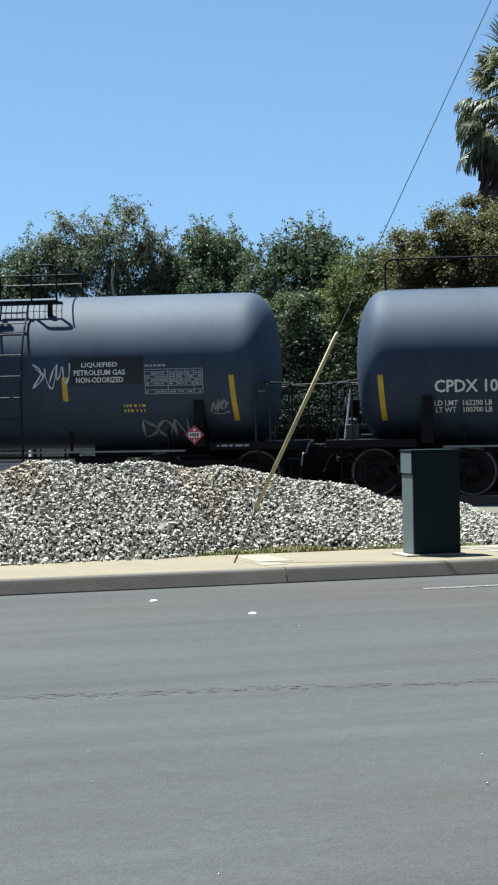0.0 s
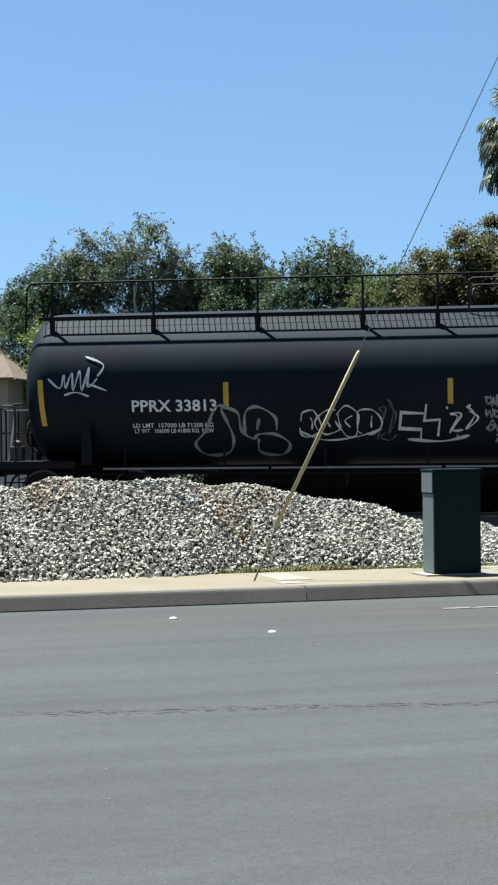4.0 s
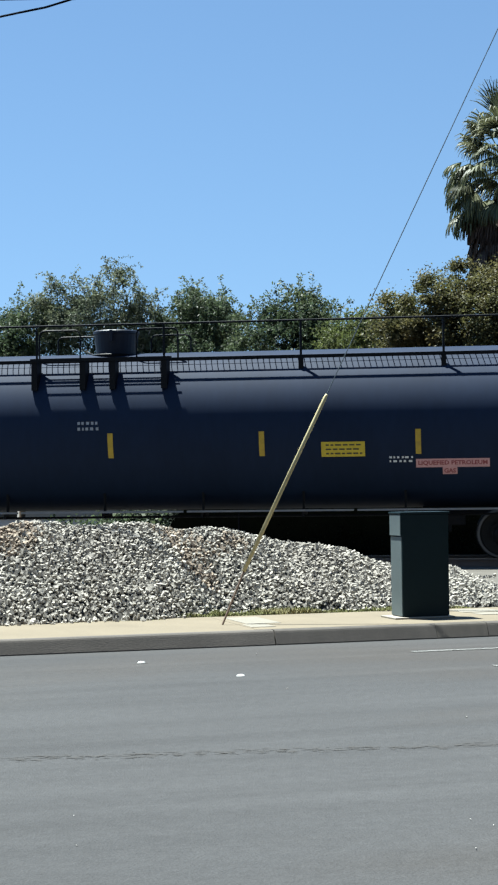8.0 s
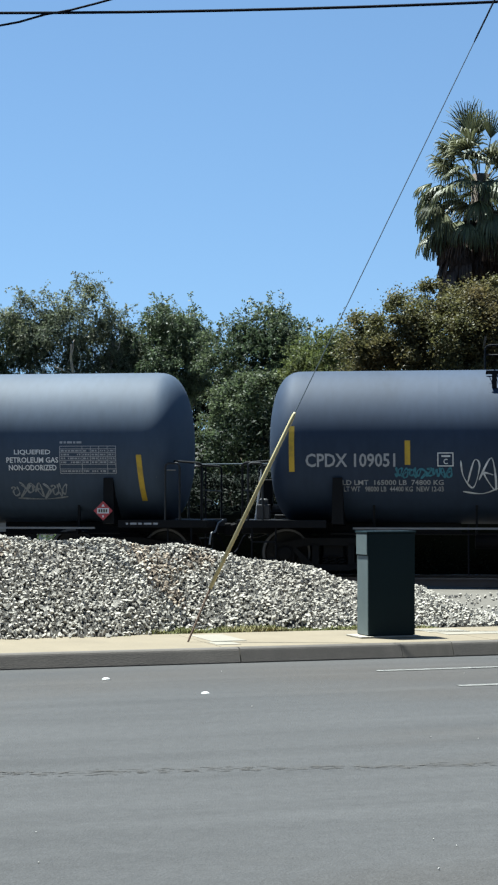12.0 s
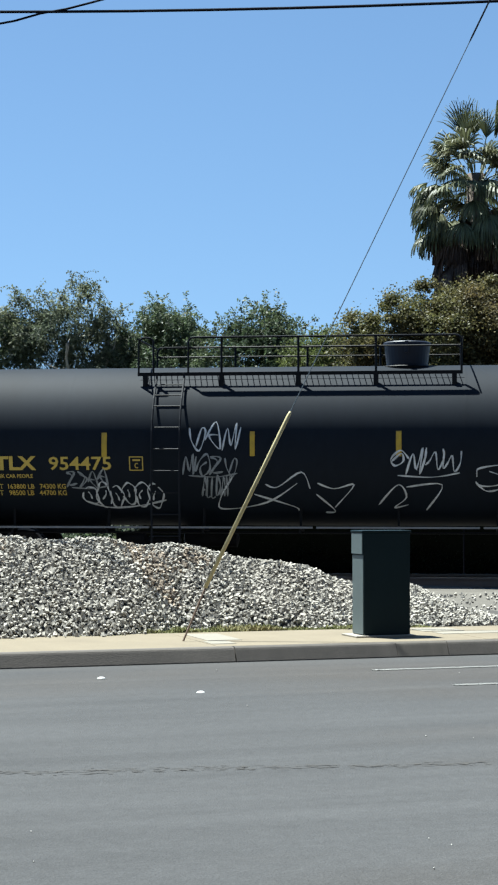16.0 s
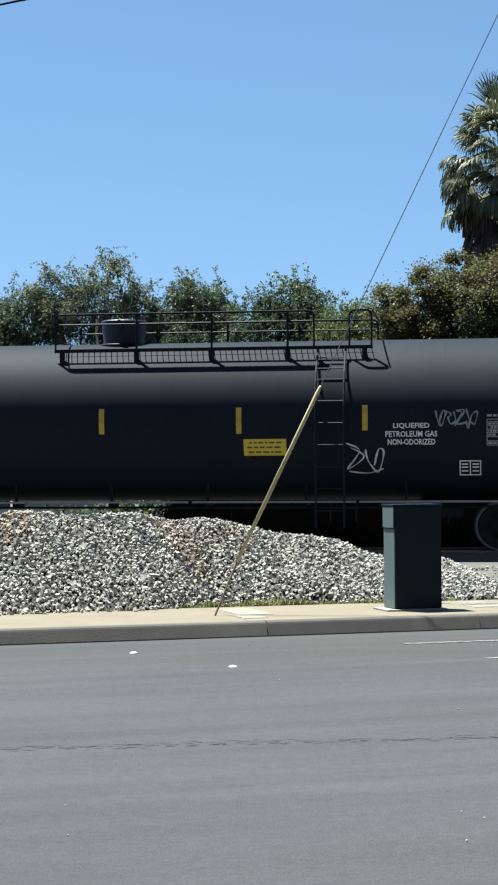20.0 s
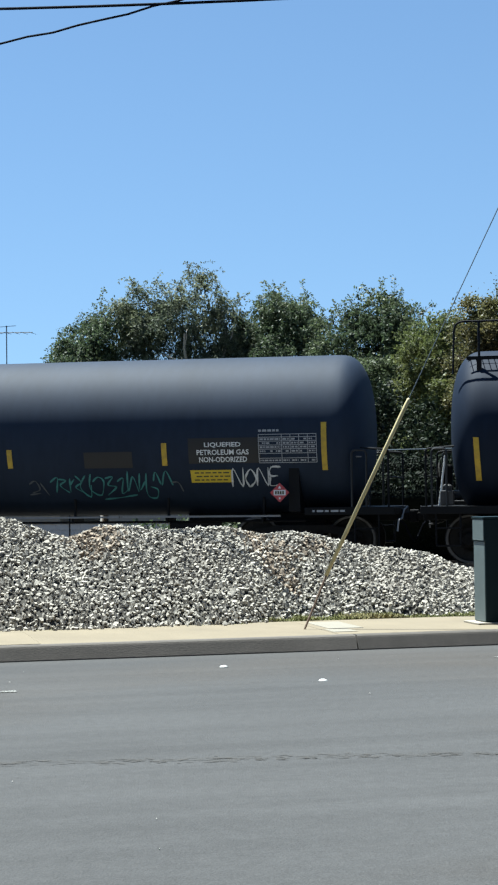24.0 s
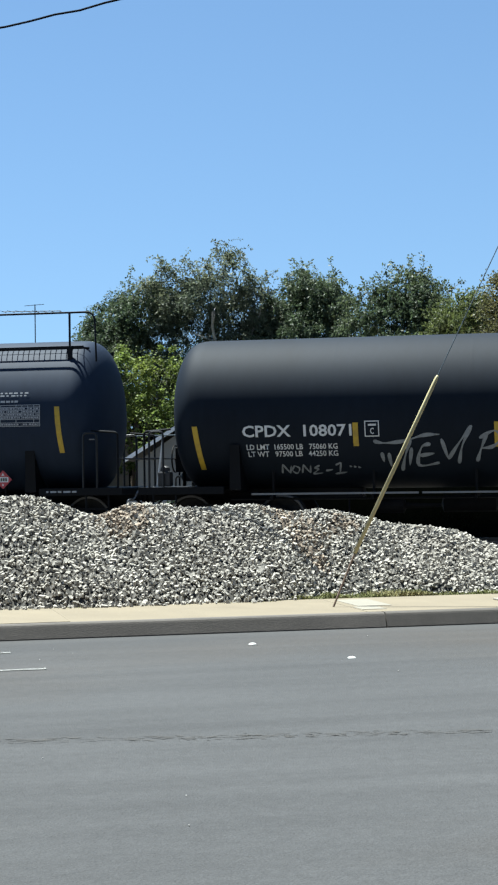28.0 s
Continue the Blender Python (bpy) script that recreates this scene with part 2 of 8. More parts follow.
# ---------------------------------------------------------------- mesh helpers
def part(name, bm, mat, parent=None, label=""):
    me = bpy.data.meshes.new(name)
    bm.normal_update()
    bm.to_mesh(me)
    bm.free()
    for k in (mat if isinstance(mat, (list, tuple)) else (mat,)):
        me.materials.append(k)
    ob = new(name, me)
    if parent is not None:
        ob.parent = parent
    if label:
        ob["label"] = label
    return ob


def again(ob, parent, m):
    """One more object on the same mesh."""
    o = new(ob.name.split(".")[0], ob.data)
    o.parent = parent
    o.matrix_basis = m
    if "label" in ob:
        o["label"] = ob["label"]
    return o


def smooth(ob, flag=True):
    for p in ob.data.polygons:
        p.use_smooth = flag
    return ob


def box(bm, x0, y0, z0, x1, y1, z1, bevel=0.0, m=None):
    vs = [bm.verts.new(v) for v in ((x0, y0, z0), (x1, y0, z0), (x1, y1, z0), (x0, y1, z0), (x0, y0, z1), (x1, y0, z1), (x1, y1, z1), (x0, y1, z1))]
    fs = [bm.faces.new([vs[i] for i in f]) for f in ((0, 3, 2, 1), (4, 5, 6, 7), (0, 1, 5, 4), (1, 2, 6, 5), (2, 3, 7, 6), (3, 0, 4, 7))]
    if bevel:
        es = list({e for f in fs for e in f.edges})
        out = bmesh.ops.bevel(bm, geom=es, offset=bevel, segments=2, affect='EDGES', profile=0.6)
        vs = list({v for f in out["faces"] for v in f.verts} | {v for v in vs if v.is_valid})
    if m is not None:
        bmesh.ops.transform(bm, matrix=m, verts=vs)
    return bm


def tube(bm, pts, r, n=6, close=True):
    """A round bar along points; r is one radius or one for each point."""
    pts = [Vector(p) for p in pts]
    rs = r if isinstance(r, (list, tuple)) else [r] * len(pts)
    rings = []
    side = None
    for i, p in enumerate(pts):
        d = (pts[min(i + 1, len(pts) - 1)] - pts[max(i - 1, 0)]).normalized()
        if side is None:
            side = d.orthogonal().normalized()
        else:
            side = (side - d * side.dot(d))
            side = side.normalized() if side.length > 1e-6 else d.orthogonal().normalized()
        up = d.cross(side)
        rings.append([bm.verts.new(p + (side * math.cos(a) + up * math.sin(a)) * rs[i]) for a in (2 * math.pi * k / n for k in range(n))])
    for a, b in zip(rings, rings[1:]):
        for k in range(n):
            bm.faces.new((a[k], a[(k + 1) % n], b[(k + 1) % n], b[k]))
    if close:
        bm.faces.new(rings[0][::-1])
        bm.faces.new(rings[-1])
    return bm


def lathe(bm, profile, n=48, axis="x", centre=(0, 0, 0)):
    """Turns (along, radius) pairs round an axis."""
    c = Vector(centre)
    rings = []
    for a, r in profile:
        ring = []
        for k in range(n):
            t = 2 * math.pi * k / n
            u, v = r * math.cos(t), r * math.sin(t)
            p = {"x": (a, u, v), "y": (v, a, u), "z": (u, v, a)}[axis]
            ring.append(bm.verts.new(c + Vector(p)))
        rings.append(ring)
    for a, b in zip(rings, rings[1:]):
        for k in range(n):
            bm.faces.new((a[k], a[(k + 1) % n], b[(k + 1) % n], b[k]))
    bm.faces.new(rings[0][::-1])
    bm.faces.new(rings[-1])
    return bm


def rounded(pts, r, n=4):
    """A polyline with its inner corners rounded."""
    pts = [Vector(p) for p in pts]
    out = [pts[0]]
    for a, b, c in zip(pts, pts[1:], pts[2:]):
        ra = min(r, (a - b).length * 0.45, (c - b).length * 0.45)
        s, e = b + (a - b).normalized() * ra, b + (c - b).normalized() * ra
        out += [s.lerp(b, t).lerp(b.lerp(e, t), t) for t in (i / n for i in range(n + 1))]
    return out + [pts[-1]]


def empty(name, m, label, category, group="", kind=""):
    ob = new(name)
    ob.empty_display_size = 0.3
    ob.matrix_basis = m
    return tagged(ob, label, category, group, kind)


# kerb axes: E runs along the kerb to the far right, N points away from the road
KERB = Vector((-2.17, 17.05, 0))
E = Vector((0.907, 0.421, 0)).normalized()
N = Vector((-E.y, E.x, 0))


def at_kerb(e, n, z=0.0):
    return KERB + E * e + N * n + Vector((0, 0, z))


KERB_POSE = Matrix.Translation(KERB) @ Matrix.Rotation(math.atan2(E.y, E.x), 4, 'Z')
RAIL_Z, TRACK_Y = 0.25, 32.3

# ---------------------------------------------------------------- ground, road, pavement, track
def grid_sheet(bm, x0, x1, y0, y1, nx, ny, height):
    vs = [[bm.verts.new((x0 + (x1 - x0) * i / nx, y0 + (y1 - y0) * j / ny, 0)) for i in range(nx + 1)] for j in range(ny + 1)]
    for row in vs:
        for v in row:
            v.co.z = height(v.co.x, v.co.y)
    for j in range(ny):
        for i in range(nx):
            bm.faces.new((vs[j][i], vs[j][i + 1], vs[j + 1][i + 1], vs[j + 1][i]))
    return bm


def build_ground():
    bm = bmesh.new()
    grid_sheet(bm, -900, 900, -500, 1500, 18, 20, lambda x, y: -0.12)
    tagged(part("ground", bm, M["dirt"]), "bare dry earth reaching to the horizon", "ground", kind="structure")
    bm = bmesh.new()
    # road in kerb axes, with a slight crown
    ys = [-28, -24, -20, -16, -12, -8, -5, -3, -1.5, -0.45, 0.0]
    xs = [-120, -60, -30, -15, -8, 0, 8, 15, 30, 60, 120]
    rows = [[bm.verts.new((x, y, 0.0 if y > -0.5 else 0.004 * min(-y, 9))) for x in xs] for y in ys]
    for a, b in zip(rows, rows[1:]):
        for i in range(len(xs) - 1):
            bm.faces.new((a[i], a[i + 1], b[i + 1], b[i]))
    lo = [bm.verts.new((x, -28, -0.15)) for x in xs]
    for i in range(len(xs) - 1):
        bm.faces.new((lo[i], lo[i + 1], rows[0][i + 1], rows[0][i]))
    road = part("road", bm, M["asphalt"])
    road.matrix_basis = KERB_POSE
    tagged(smooth(road), "worn grey asphalt road surface", "road", kind="structure")
    # dark sheet that stands in for the shade on the ground beyond the track
    bm = bmesh.new()
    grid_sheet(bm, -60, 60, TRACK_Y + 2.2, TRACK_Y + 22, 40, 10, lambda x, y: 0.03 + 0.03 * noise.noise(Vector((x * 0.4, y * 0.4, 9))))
    tagged(smooth(part("hedge_soil", bm, M["soil"])), "dark sheet in the colour of shaded ground under the hedges", "soil", kind="structure")
    # verge between pavement and track: rises a little to the ballast shoulder
    bm = bmesh.new()

    def rise(x, y):
        return 0.10 + 0.05 * noise.noise(Vector((x * 0.5, y * 0.5, 0))) + 0.02 * noise.noise(Vector((x * 3, y * 3, 5)))
    grid_sheet(bm, -45, 45, 2.0, 30, 90, 60, rise)
    v = part("verge", bm, M["dirt"])
    v.matrix_basis = KERB_POSE
    tagged(smooth(v), "dusty gravel verge between pavement and railway", "verge", kind="structure")


def build_pavement():
    root = empty("pavement", KERB_POSE, "pale tan concrete pavement with a dark kerb", "pavement", kind="structure")
    bm = bmesh.new()
    box(bm, -60, 0.172, -0.3, 60, 2.02, 0.12)
    part("bedding", bm, M["dirt"], root)
    # kerb stones with a battered, rounded face and open joints
    def kerb_mesh(length):
        bm = bmesh.new()
        prof = [(-0.004, -0.2), (-0.004, 0.012), (0.05, 0.122), (0.06, 0.138), (0.08, 0.15), (0.17, 0.15), (0.17, -0.2)]
        a = [bm.verts.new((0.006, y, z)) for y, z in prof]
        b = [bm.verts.new((length - 0.006, y, z)) for y, z in prof]
        for i in range(len(prof)):
            j = (i + 1) % len(prof)
            bm.faces.new((a[i], b[i], b[j], a[j]))
        bm.faces.new(a)
        bm.faces.new(b[::-1])
        bmesh.ops.recalc_face_normals(bm, faces=bm.faces)
        return bm
    first = None
    joints = [0.23 - 6.1 * k for k in range(5, 0, -1)] + [0.03, 1.8, 2.38] + [2.38 + 4.1 * k for k in range(1, 8)]
    for x, x1 in zip(joints, joints[1:]):
        at = pose(x, 0, 0) @ Matrix.Diagonal(((x1 - x) / 3.05, 1, 1, 1))
        if first is None:
            first = part("kerb_stone", kerb_mesh(3.05), M["kerb"], root)
            first.matrix_basis = at
        else:
            o = again(first, root, at)
            if x == 1.8:
                o.data = first.data.copy()
                o.data.materials[0] = M["kerb_dark"]
                o["label"] = "darker kerb stone"
    first = {}
    for i in range(-12, 14):
        x = -0.12 + 3.04 * i
        fresh = i in (0,)
        k = "n" if fresh else "o"
        if k not in first:
            bm = bmesh.new()
            box(bm, 0.003, 0.175, 0.05, 3.037, 2.0, 0.152, 0.005)
            first[k] = part("paving_slab", bm, M["walk"], root)
            first[k].matrix_basis = pose(x, 0, 0)
        else:
            again(first[k], root, pose(x, 0, 0.003 * math.sin(i * 2.1), 0.1 * math.sin(i * 5)))
    # a paler repaired patch of concrete
    bm = bmesh.new()
    for a, b, c, d in ((-0.02, 0.85, 0.36, 1.75), (-0.1, 0.42, 0.16, 0.78), (2.75, 0.95, 4.3, 1.25), (2.7, 1.35, 3.2, 1.8)):
        bm = bmesh.new()
        box(bm, a, b, 0.10, c, d, 0.1575, 0.003)
        part("repair_patch", bm, M["walk_new"], root, "paler repaired concrete patch")


def build_road_marks():
    for x0, x1, y in ((1.0, 9.0, -1.24), (1.15, 9.0, -2.75), (-9.5, -3.70, -2.54), (-9.5, -3.86, -1.13)):
        bm = bmesh.new()
        n = 24
        lo, hi = [], []
        for i in range(n + 1):
            x = x0 + (x1 - x0) * i / n
            w = 0.05 + 0.006 * math.sin(i * 2.7)
            lo.append(bm.verts.new((x, y - w, 0.0)))
            hi.append(bm.verts.new((x, y + w, 0.0)))
        for i in range(n):
            bm.faces.new((lo[i], lo[i + 1], hi[i + 1], hi[i]))
        for v in bm.verts:
            v.co.z = (0.0 if v.co.y > -0.5 else 0.004 * min(-v.co.y, 9)) + 0.005
        bmesh.ops.solidify(bm, geom=bm.faces, thickness=0.003)
        ob = part("road_marking", bm, M["line"])
        ob.matrix_basis = KERB_POSE
        tagged(ob, "thin worn white painted line on the asphalt", "road marking", "road lines", "structure")
    for p in ((-3.16, 15.24), (-2.09, 14.20)):
        bm = bmesh.new()
        lathe(bm, [(0.0, 0.053), (0.006, 0.053), (0.015, 0.042), (0.021, 0.024), (0.022, 0.002)], 20, "z")
        m = Matrix.Translation((p[0], p[1], 0.005)) @ Matrix.Diagonal((0.72, 0.72, 0.9, 1))
        ob = part("lane_marker", bm, M["reflector"])
        ob.matrix_basis = m
        bm = bmesh.new()
        lathe(bm, [(-0.002, 0.08), (0.0012, 0.078), (0.0022, 0.05), (0.0022, 0.002)], 18, "z")
        part("adhesive_pad", bm, M["seam"], ob, "thin dark ring round the marker")
        tagged(smooth(ob), "round white raised ceramic marker on the asphalt", "lane marker", "raised lane markers")


def build_road_wear():
    """Broken cracks along the paving seams, and pale grit."""
    rng = random.Random(77)

    def crown(y):
        return 0.004 * min(-y, 9)
    e0, e1, n0, slope = -9.0, 6.0, -6.4, -0.205
    bm = bmesh.new()
    for _ in range(1900):
        e = rng.uniform(e0, e1)
        if 0.5 + 0.5 * noise.noise(Vector((e * 1.1, n0, 0))) < rng.random() * 0.85:
            continue
        n = n0 + slope * (e + 3.7) + 0.05 * noise.noise(Vector((e * 0.6, 5, n0))) + rng.gauss(0, 0.05)
        ln, w = rng.uniform(0.01, 0.05), rng.uniform(0.003, 0.010)
        z = crown(n) + 0.0045
        bm.faces.new([bm.verts.new((e + u * ln, n + slope * u * ln + v * w, z)) for u, v in
                      ((-1, rng.uniform(-0.4, 0.4)), (-0.3, -rng.uniform(0.5, 1)), (0.5, -rng.uniform(0.3, 1)), (1, rng.uniform(-0.4, 0.4)), (0.3, rng.uniform(0.5, 1)), (-0.5, rng.uniform(0.3, 1)))])
    ob = part("road_crack", bm, M["seam"])
    ob.matrix_basis = KERB_POSE
    tagged(ob, "ravelled dark seam of broken cracks in the asphalt", "road crack", "road cracks", "structure")
    bm = bmesh.new()
    for _ in range(45):
        e, n = rng.uniform(-6, 4), rng.uniform(-11, -0.6)
        r = rng.choice((0.003, 0.004, 0.005))
        q = pose(e, n, crown(n) + r * 0.6, rng.uniform(0, 90), rng.uniform(0, 90), rng.uniform(0, 90))
        box(bm, -r, -r * 0.7, -r * 0.6, r, r * 0.8, r * 0.6, m=q)
    ob = part("road_grit", bm, M["grit"])
    ob.matrix_basis = KERB_POSE
    tagged(ob, "scattered pale grit and chips on the asphalt", "grit", kind="stuff")


def build_track():
    root = empty("railway_track", pose(0, TRACK_Y, RAIL_Z), "single railway track on grey ballast", "track", kind="structure")
    bm = bmesh.new()
    prof = [(-3.2, -0.32), (-2.3, -0.26), (-1.55, -0.17), (1.55, -0.17), (2.3, -0.26), (3.2, -0.32)]
    xs = [-140 + 4 * i for i in range(71)]
    rows = [[bm.verts.new((x, y, z + 0.02 * noise.noise(Vector((x, y, 0))))) for x in xs] for y, z in prof]
    for a, b in zip(rows, rows[1:]):
        for i in range(len(xs) - 1):
            bm.faces.new((a[i], a[i + 1], b[i + 1], b[i]))
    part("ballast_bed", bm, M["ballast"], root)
    bm = bmesh.new()
    box(bm, -0.11, -1.3, -0.32, 0.11, 1.3, -0.16, 0.01)
    tie = part("sleeper", bm, M["sleeper"], root)
    tie.matrix_basis = pose(-30, 0, 0)
    for i in range(1, 100):
        again(tie, root, pose(-30 + 0.5 * i, 0, 0, 0, 0, 0.7 * math.sin(i * 3.3)))
    for s in (-1, 1):
        bm = bmesh.new()
        y = 0.755 * s
        box(bm, -140, y - 0.07, -0.165, 140, y + 0.07, -0.15)
        box(bm, -140, y - 0.01, -0.15, 140, y + 0.01, -0.04)
        box(bm, -140, y - 0.036, -0.04, 140, y + 0.036, -0.002)
        rail = part("rail", bm, M["rail"], root)
        bm = bmesh.new()
        box(bm, -140, y - 0.03, -0.002, 140, y + 0.03, 0.0)
        part("rail_head", bm, M["rail_top"], rail, "polished steel rail head")


def sky_blocker():
    """Unseen wall added across the road, behind the viewer, to keep sky light off the tanks."""
    root = empty("wall_south", KERB_POSE @ pose(0, -22, -0.15), "unseen dark wall added across the road to block low sky light", "wall", kind="structure")
    for i in range(6):
        bm = bmesh.new()
        box(bm, -90 + 30 * i, -0.4, 0, -60.1 + 30 * i, 0, 14 + (i * 7 % 3) * 0.6)
        part("wall_panel", bm, M["front"], root)


build_ground()
sky_blocker()
build_pavement()
build_road_marks()
build_road_wear()
build_track()


# ---------------------------------------------------------------- stone heap and verge
CREST = ((-14, 0.9), (-9, 1.25), (-6, 1.28), (-4.4, 1.22), (-3.54, 1.29), (-3.15, 1.32), (-2.75, 1.23), (-2.38, 1.07), (-2.0, 1.17), (-1.55, 1.2), (-0.7, 1.15),
         (0.45, 1.09), (0.88, 0.97), (1.6, 0.91), (1.95, 0.84), (2.55, 0.67), (2.75, 0.62), (3.5, 0.54), (3.8, 0.49), (4.1, 0.38), (4.6, 0.16), (6.0, 0.12))


def crest(e):
    for (a, za), (b, zb) in zip(CREST, CREST[1:]):
        if a <= e <= b:
            return za + (zb - za) * (e - a) / (b - a)
    return 0.12


def ramp(e):
    t = min(max((e + 0.9) / 1.3, 0), 1)
    return t * t * (3 - 2 * t)


def foot(e):
    """Where the heap's toe lies behind the kerb: it draws back to leave a strip of grass."""
    return 1.84 + 0.82 * ramp(e) + 0.05 * math.sin(e * 3.1) + 0.03 * math.sin(e * 7.7)


def ridge(e):
    return 3.6 + 0.55 * ramp(e)


def heap(e, n):
    h = crest(e) + 0.035 * math.sin(e * 4.3 + n)
    f, r = foot(e), ridge(e)
    base = 0.13
    if n <= r:
        t = (n - f) / (r - f)
        if t <= 0:
            return base - 0.05
        s = t ** 0.82
        s = s * (1.06 - 0.06 * s)
    else:
        t = (n - r) / 2.6
        s = max(0.0, 1 - t * t * (1.6 - 0.6 * t)) if t < 1 else 0.0
    return base + (h - base) * min(s, 1) + 0.05 * noise.noise(Vector((e * 1.1, n * 1.1, 3)))


def stone_shape(rng, r):
    """An eight-cornered broken stone."""
    base = [(-1, -1, -1), (1, -1, -1), (1, 1, -1), (-1, 1, -1), (-1, -1, 1), (1, -1, 1), (1, 1, 1), (-1, 1, 1)]
    sx, sy, sz = rng.uniform(0.8, 1.45), rng.uniform(0.7, 1.1), rng.uniform(0.5, 0.9)
    q = Euler((rng.uniform(0, 6.3), rng.uniform(0, 6.3), rng.uniform(0, 6.3))).to_matrix()
    return [q @ Vector((x * sx * rng.uniform(0.45, 1.15), y * sy * rng.uniform(0.45, 1.15), z * sz * rng.uniform(0.45, 1.15))) * r * 0.8 for x, y, z in base]


ICO = ((0, 3, 2), (0, 2, 1), (4, 5, 6), (4, 6, 7), (0, 1, 5), (0, 5, 4), (1, 2, 6), (1, 6, 5), (2, 3, 7), (2, 7, 6), (3, 0, 4), (3, 4, 7))


def build_heap():
    rng = random.Random(11)
    root = empty("stone_heap", KERB_POSE, "long heap of grey crushed ballast stone beside the pavement", "stone heap", kind="stuff")
    bm = bmesh.new()
    e0, e1, n0, n1 = -13.0, 5.2, 1.6, 6.4
    nx, ny = 180, 44
    vs = [[bm.verts.new((e0 + (e1 - e0) * i / nx, n0 + (n1 - n0) * j / ny, heap(e0 + (e1 - e0) * i / nx, n0 + (n1 - n0) * j / ny) - 0.03)) for i in range(nx + 1)] for j in range(ny + 1)]
    for j in range(ny):
        for i in range(nx):
            bm.faces.new((vs[j][i], vs[j][i + 1], vs[j + 1][i + 1], vs[j + 1][i]))
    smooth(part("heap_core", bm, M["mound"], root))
    shapes = [stone_shape(rng, 1.0) for _ in range(80)]
    heaps = {"stone": ([], []), "stone_rust": ([], [])}
    spots = ((0.05, 3.75, 0.42), (0.12, 3.2, 0.3), (-2.05, 3.3, 0.38), (-2.2, 3.6, 0.35), (0.7, 3.9, 0.25))

    def put(e, n, z, r):
        stained = any((e - a) ** 2 + (n - b) ** 2 < c * c * rng.uniform(-0.25, 1.2) for a, b, c in spots)
        verts, faces = heaps["stone_rust" if stained else "stone"]
        k = len(verts)
        for v in rng.choice(shapes):
            verts.append((e + v.x * r, n + v.y * r, z + v.z * r))
        faces.extend((a + k, b + k, c + k) for a, b, c in ICO)
    # seen face and crest, closely packed
    e = -6.6
    while e < 4.7:
        f = foot(e)
        n = f - 0.04
        while n < ridge(e) + 0.45:
            r = rng.choice((0.015, 0.020, 0.024, 0.029)) * rng.uniform(0.85, 1.2)
            ee, nn = e + rng.uniform(-0.03, 0.03), n + rng.uniform(-0.02, 0.02)
            z = heap(ee, nn)
            if z > 0.10:
                put(ee, nn, z + rng.uniform(-0.016, 0.016), r)
            n += 0.035
        e += 0.039
    # scattered stones at the toe and on the verge
    for _ in range(1700):
        e = rng.uniform(-6, 9)
        n = foot(min(e, 4)) + abs(rng.gauss(0, 0.12)) * rng.choice((-1, 1, 1)) if rng.random() < 0.4 and e < 4 else rng.uniform(2.5, 9)
        if n < 1.7 or (n < 6 and e < 4.2 and n > foot(e) + 0.2):
            continue
        put(e, n, 0.13 if n > 2.02 else 0.165, rng.uniform(0.012, 0.035))
    # coarser cover on the stretch out of close view
    for _ in range(2500):
        e, n = rng.uniform(-13, -6.5), rng.uniform(1.9, 4.0)
        put(e, n, heap(e, n), rng.uniform(0.04, 0.07))
    for mat, (verts, faces) in heaps.items():
        me = bpy.data.meshes.new("stones")
        me.from_pydata(verts, [], faces)
        me.materials.append(M[mat])
        ob = new("stones", me)
        ob.parent = root
        tagged(ob, "rust-stained stones" if mat == "stone_rust" else "", kind="stuff")


def build_grass():
    rng = random.Random(5)
    verts, faces = [], []
    def blade(e, n, h):
        a = rng.uniform(0, 6.3)
        w = rng.uniform(0.004, 0.009)
        lean = rng.uniform(0.1, 0.7) * h
        d = Vector((math.cos(a), math.sin(a), 0))
        s = Vector((-d.y, d.x, 0)) * w
        p = at_kerb(e, n, 0.12)
        k = len(verts)
        for q in (p - s, p + s, p + d * lean * 0.4 + s * 0.7 + Vector((0, 0, h * 0.6)), p + d * lean * 0.4 - s * 0.7 + Vector((0, 0, h * 0.6)), p + d * lean + Vector((0, 0, h))):
            verts.append(q)
        faces.append((k, k + 1, k + 2, k + 3))
        faces.append((k + 3, k + 2, k + 4))
    for _ in range(15000):
        e = rng.uniform(-0.75, 3.2) if rng.random() < 0.35 else rng.uniform(-0.5, 2.6)
        n = 2.03 + abs(rng.gauss(0, 0.32))
        if n < foot(e) + 0.06:
            blade(e, n, rng.uniform(0.02, 0.085) * (0.95 if e < 1.4 else 0.5) * (0.55 + 0.6 * (0.5 + 0.5 * math.sin(e * 9 + 2 * math.sin(e * 4)))))
    for _ in range(500):
        e = rng.uniform(-3.6, -0.5)
        blade(e, foot(e) + rng.uniform(-0.08, 0.02), rng.uniform(0.02, 0.05))
    me = bpy.data.meshes.new("verge_grass")
    me.from_pydata(verts, [], faces)
    me.materials.append(M["grass"])
    tagged(new("verge_grass", me), "strip of thin yellowing grass behind the pavement", "grass", kind="stuff")


build_heap()
build_grass()


